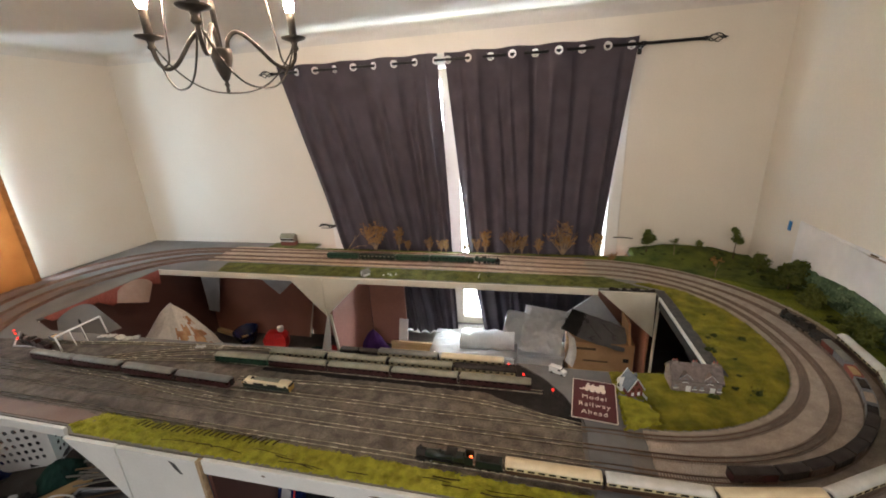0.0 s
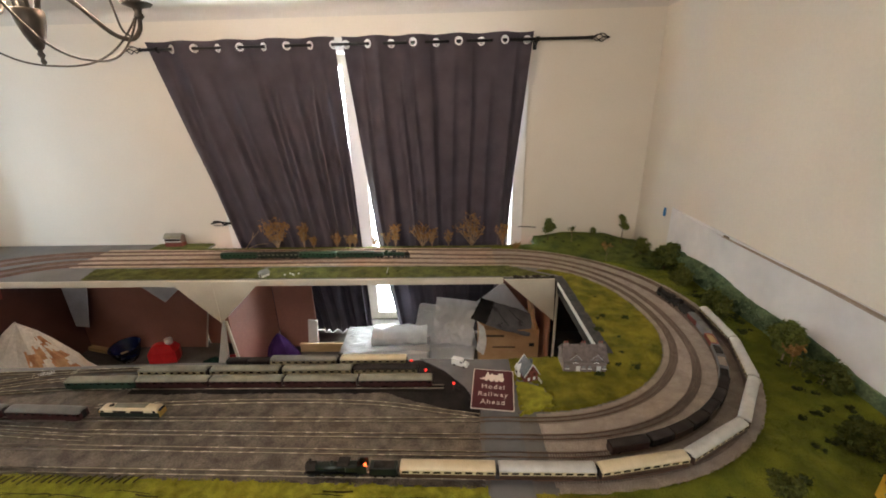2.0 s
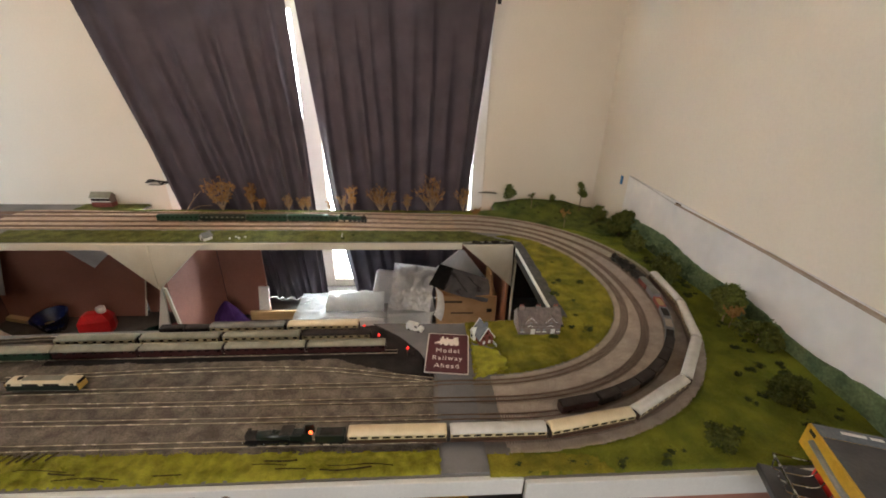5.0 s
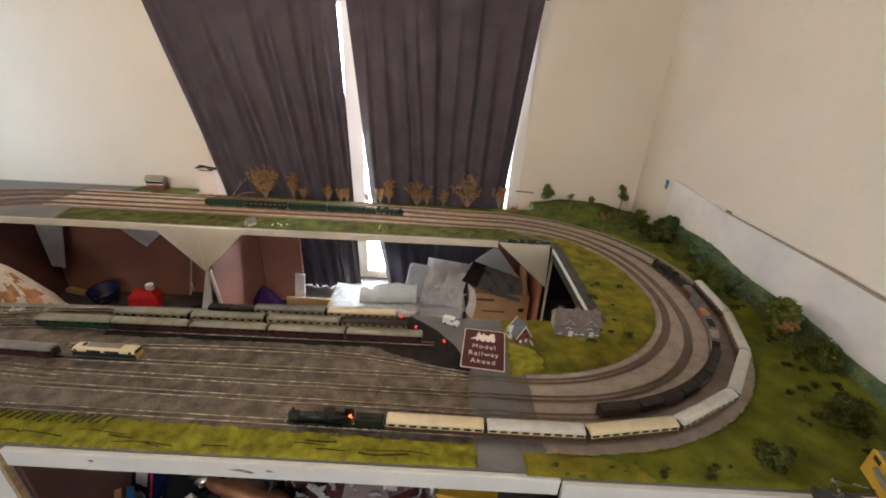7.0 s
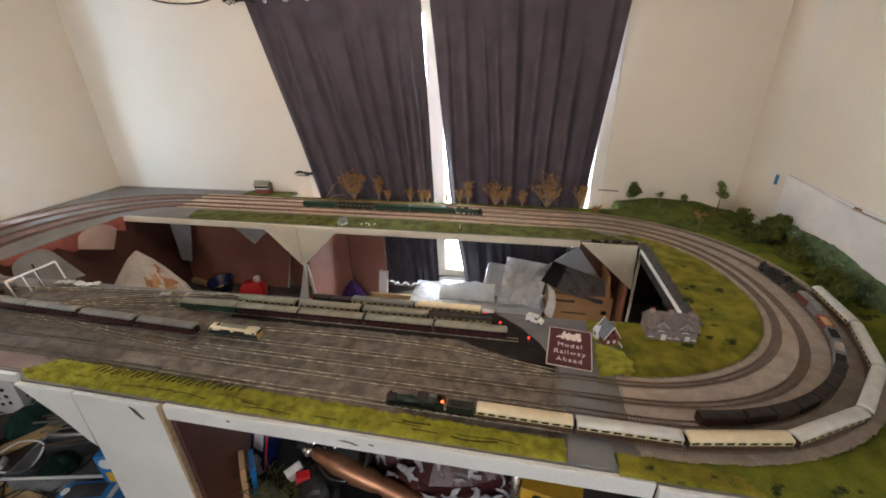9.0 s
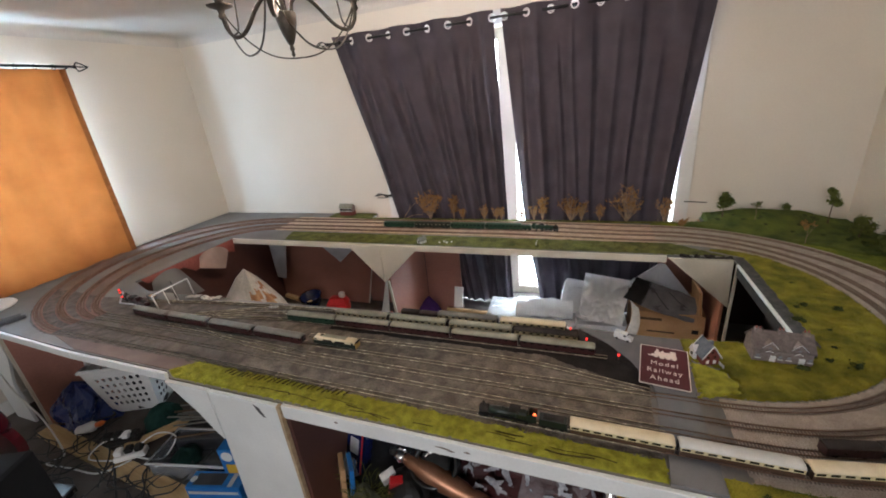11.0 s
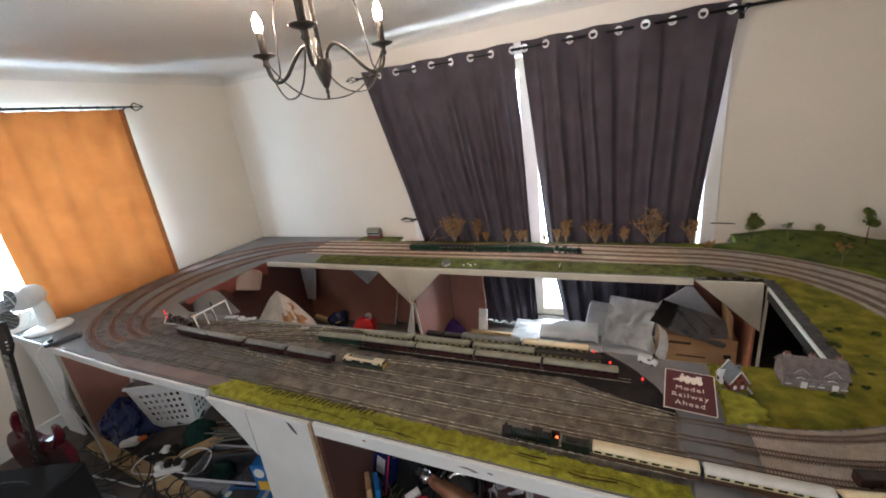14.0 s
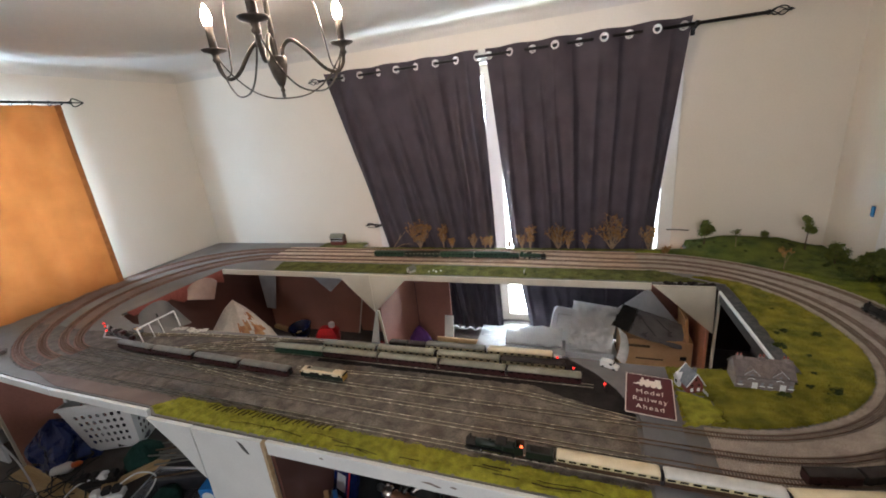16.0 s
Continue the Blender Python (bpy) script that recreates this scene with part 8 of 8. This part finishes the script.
whole("packing_sheet", crumple((0.42, 0.30), 0.04, 2.8), CLEAR_BAG, "crumpled clear packing film on the floor", "packing film", m=pose(-0.05, 2.66, 0.0, 0, 0, -5))
cb = carton("cardboard_box", pose(0.612, 2.91, 0.0, 0, 0, -1), (0.39, 0.30, 0.345), CARD, "brown cardboard box with printed marks", "box")
part("print_mark", Mesh().box((0.15, -0.1515, 0.235), (0.034, 0.002, 0.026)), BLACK, cb)
part("print_mark", Mesh().box((-0.03, -0.1515, 0.215), (0.15, 0.002, 0.010)), BARK, cb)
part("print_mark", Mesh().box((-0.09, -0.1515, 0.300), (0.12, 0.002, 0.016)), BARK, cb)
part("flap", Mesh().sheet(lambda u, v: (-0.215 + 0.05 * u + 0.02 * math.sin(3 * v), -0.152 - 0.02 * u * (1 - u), 0.20 + 0.22 * v - 0.05 * u), 6, 6), PAPER, cb, "pale torn flap")


def draped(u, v):
    """From the lower front edge up and back over the box, sagging between."""
    lo = Vector((0.357 + 0.385 * u, 2.742, 0.440 - 0.132 * u - 0.016 * math.sin(math.pi * u)))
    hi = Vector((0.432 + 0.345 * u, 2.865, 0.528 - 0.122 * u))
    p = lo.lerp(hi, v)
    p.y -= 0.012 * math.sin(math.pi * v)
    p.z += 0.010 * noise.noise(Vector((u * 5, v * 4, 3))) - 0.012 * math.sin(math.pi * v) * math.sin(math.pi * u)
    return tuple(p)


slab = thing("film_sheet", pose(0, 0, 0), "creased slate grey plastic bag draped over the box", "plastic bag")
part("sheet", Mesh().sheet(lambda u, v: draped(0.24 + 0.76 * u, v), 26, 12, False), SLATE_FILM, slab)
part("black_end", Mesh().sheet(lambda u, v: draped(0.26 * u, v), 12, 12, False), BLACK, slab, "glossy black folded end")
for u0, v0, u1, v1 in ((0.35, 0.75, 0.62, 0.30), (0.55, 0.9, 0.85, 0.55), (0.42, 0.15, 0.50, 0.35)):
    part("crease", Mesh().tube([Vector(draped(u0 + (u1 - u0) * k / 6, v0 + (v1 - v0) * k / 6)) + Vector((0, -0.002, 0.002)) for k in range(7)], 0.004, 5), DARK_GREY, slab)
whole("grey_lid", Mesh().prism([(0.38, 0.42), (0.555, 0.570), (0.575, 0.582), (0.600, 0.578), (0.790, 0.33), (0.785, 0.305), (0.72, 0.27)], 0, 0.016, pose(0, 2.97, 0, 90, 0, 0)), FROST, "pale grey plastic tub lid leaning at a slant", "lid")
whole("brown_card", Mesh().box((0, 0, 0.20), (0.014, 0.20, 0.40), 0.002), CARD, "folded brown card leaning on the panel", "card", m=pose(0.80, 2.86, 0.10, 0, -6, 0))
whole("paint_brush", Mesh().lathe([(0.004, 0), (0.018, 0.01), (0.014, 0.05), (0.026, 0.10), (0.03, 0.13), (0.02, 0.15)], n=14), BLACK, "black brush handle on the packing sheets", "brush", m=pose(0.10, 2.50, 0.05, 0, 80, 15))

# packets stacked in front of the right-hand end
st = thing("box_stand", pose(1.33, 0.99, 0, 0, 0, -19), "dark stool under the stacked packets", "stool")
part("seat", Mesh().box((0, 0, 0.76), (0.34, 0.34, 0.03), 0.006), DARK_GREY, st)
for sx in (-1, 1):
    for sy in (-1, 1):
        part("leg", Mesh().tube([(sx * 0.14, sy * 0.14, 0.745), (sx * 0.15, sy * 0.15, 0)], 0.014, 8), BLACK, st)
rp = carton("red_packet", pose(1.345, 0.985, 0.775, 0, 0, -19), (0.29, 0.30, 0.066), RED, "bright red packet with a yellow label", "packet")
part("label_patch", Mesh().box((-0.1462, -0.01, 0.045), (0.002, 0.15, 0.05), 0.0005), YELLOW, rp)
big = thing("model_kit_box", pose(1.352, 1.000, 0.842, 0, 0, -19), "yellow and slate blue model kit box lying flat", "kit box")
part("body", Mesh().box((0, 0, 0.033), (0.36, 0.33, 0.066), 0.0015), YELLOW, big)
part("lid_panel", Mesh().box((0.002, -0.02, 0.0672), (0.352, 0.285, 0.0016), 0.0004), DARK_GREY, big, "dark printed lid picture")
part("lid_band", Mesh().box((0.002, 0.143, 0.0674), (0.354, 0.038, 0.0016), 0.0004), SLATE_BLUE, big)
for k, (w, x) in enumerate(((0.05, -0.10), (0.025, -0.055), (0.03, -0.02))):
    part("lettering_bar", Mesh().box((x, 0.148, 0.0686), (w, 0.008, 0.0008)), WHITE, big)
part("picture", Mesh().tube(smooth_line([(-0.1812, 0.13, 0.040), (-0.1812, 0.02, 0.030), (-0.1812, -0.03, 0.034), (-0.1812, -0.12, 0.028)], 4), 0.008, 6), GREY_PLASTIC, big, "grey printed tool picture")
part("badge", Mesh().box((-0.1806, 0.140, 0.056), (0.001, 0.022, 0.010)), BLACK, big)
tray = thing("wire_rack", pose(1.150, 1.085, 0.80, 0, 0, -19), "bright wire rack beside the stacked packets", "wire rack")
part("rim", Mesh().tube([(-0.04, -0.11, 0.045), (0.05, -0.11, 0.045), (0.05, 0.09, 0.045), (-0.04, 0.09, 0.045)], 0.003, 6, closed=True), CHROME, tray)
for k in range(7):
    y = -0.10 + 0.03 * k
    part("wire", Mesh().tube(smooth_line([(-0.04, y, 0.045), (-0.03, y, 0.008), (0.04, y, 0.008), (0.05, y, 0.045)], 4), 0.0016, 6), CHROME, tray)
part("shelf_edge", Mesh().box((0.005, -0.01, -0.012), (0.12, 0.22, 0.02), 0.003), DARK_GREY, tray)

# scraps on the yard's inner edge
for k, (x, y, w, d, rz) in enumerate(((-1.945, 1.796, 0.09, 0.030, 12), (-1.86, 1.797, 0.06, 0.035, -20), (-1.79, 1.798, 0.07, 0.028, 25), (-1.36, 1.778, 0.05, 0.020, 10))):
    whole("foil_scrap", crumple((w, d), 0.014, 3.7 + k, 12, 8, 5.0), ROOF_WHITE, "crumpled pale foil scrap on the board", "scrap", "foil scraps", m=pose(x, y, TOP + 0.002, 0, 0, rz))
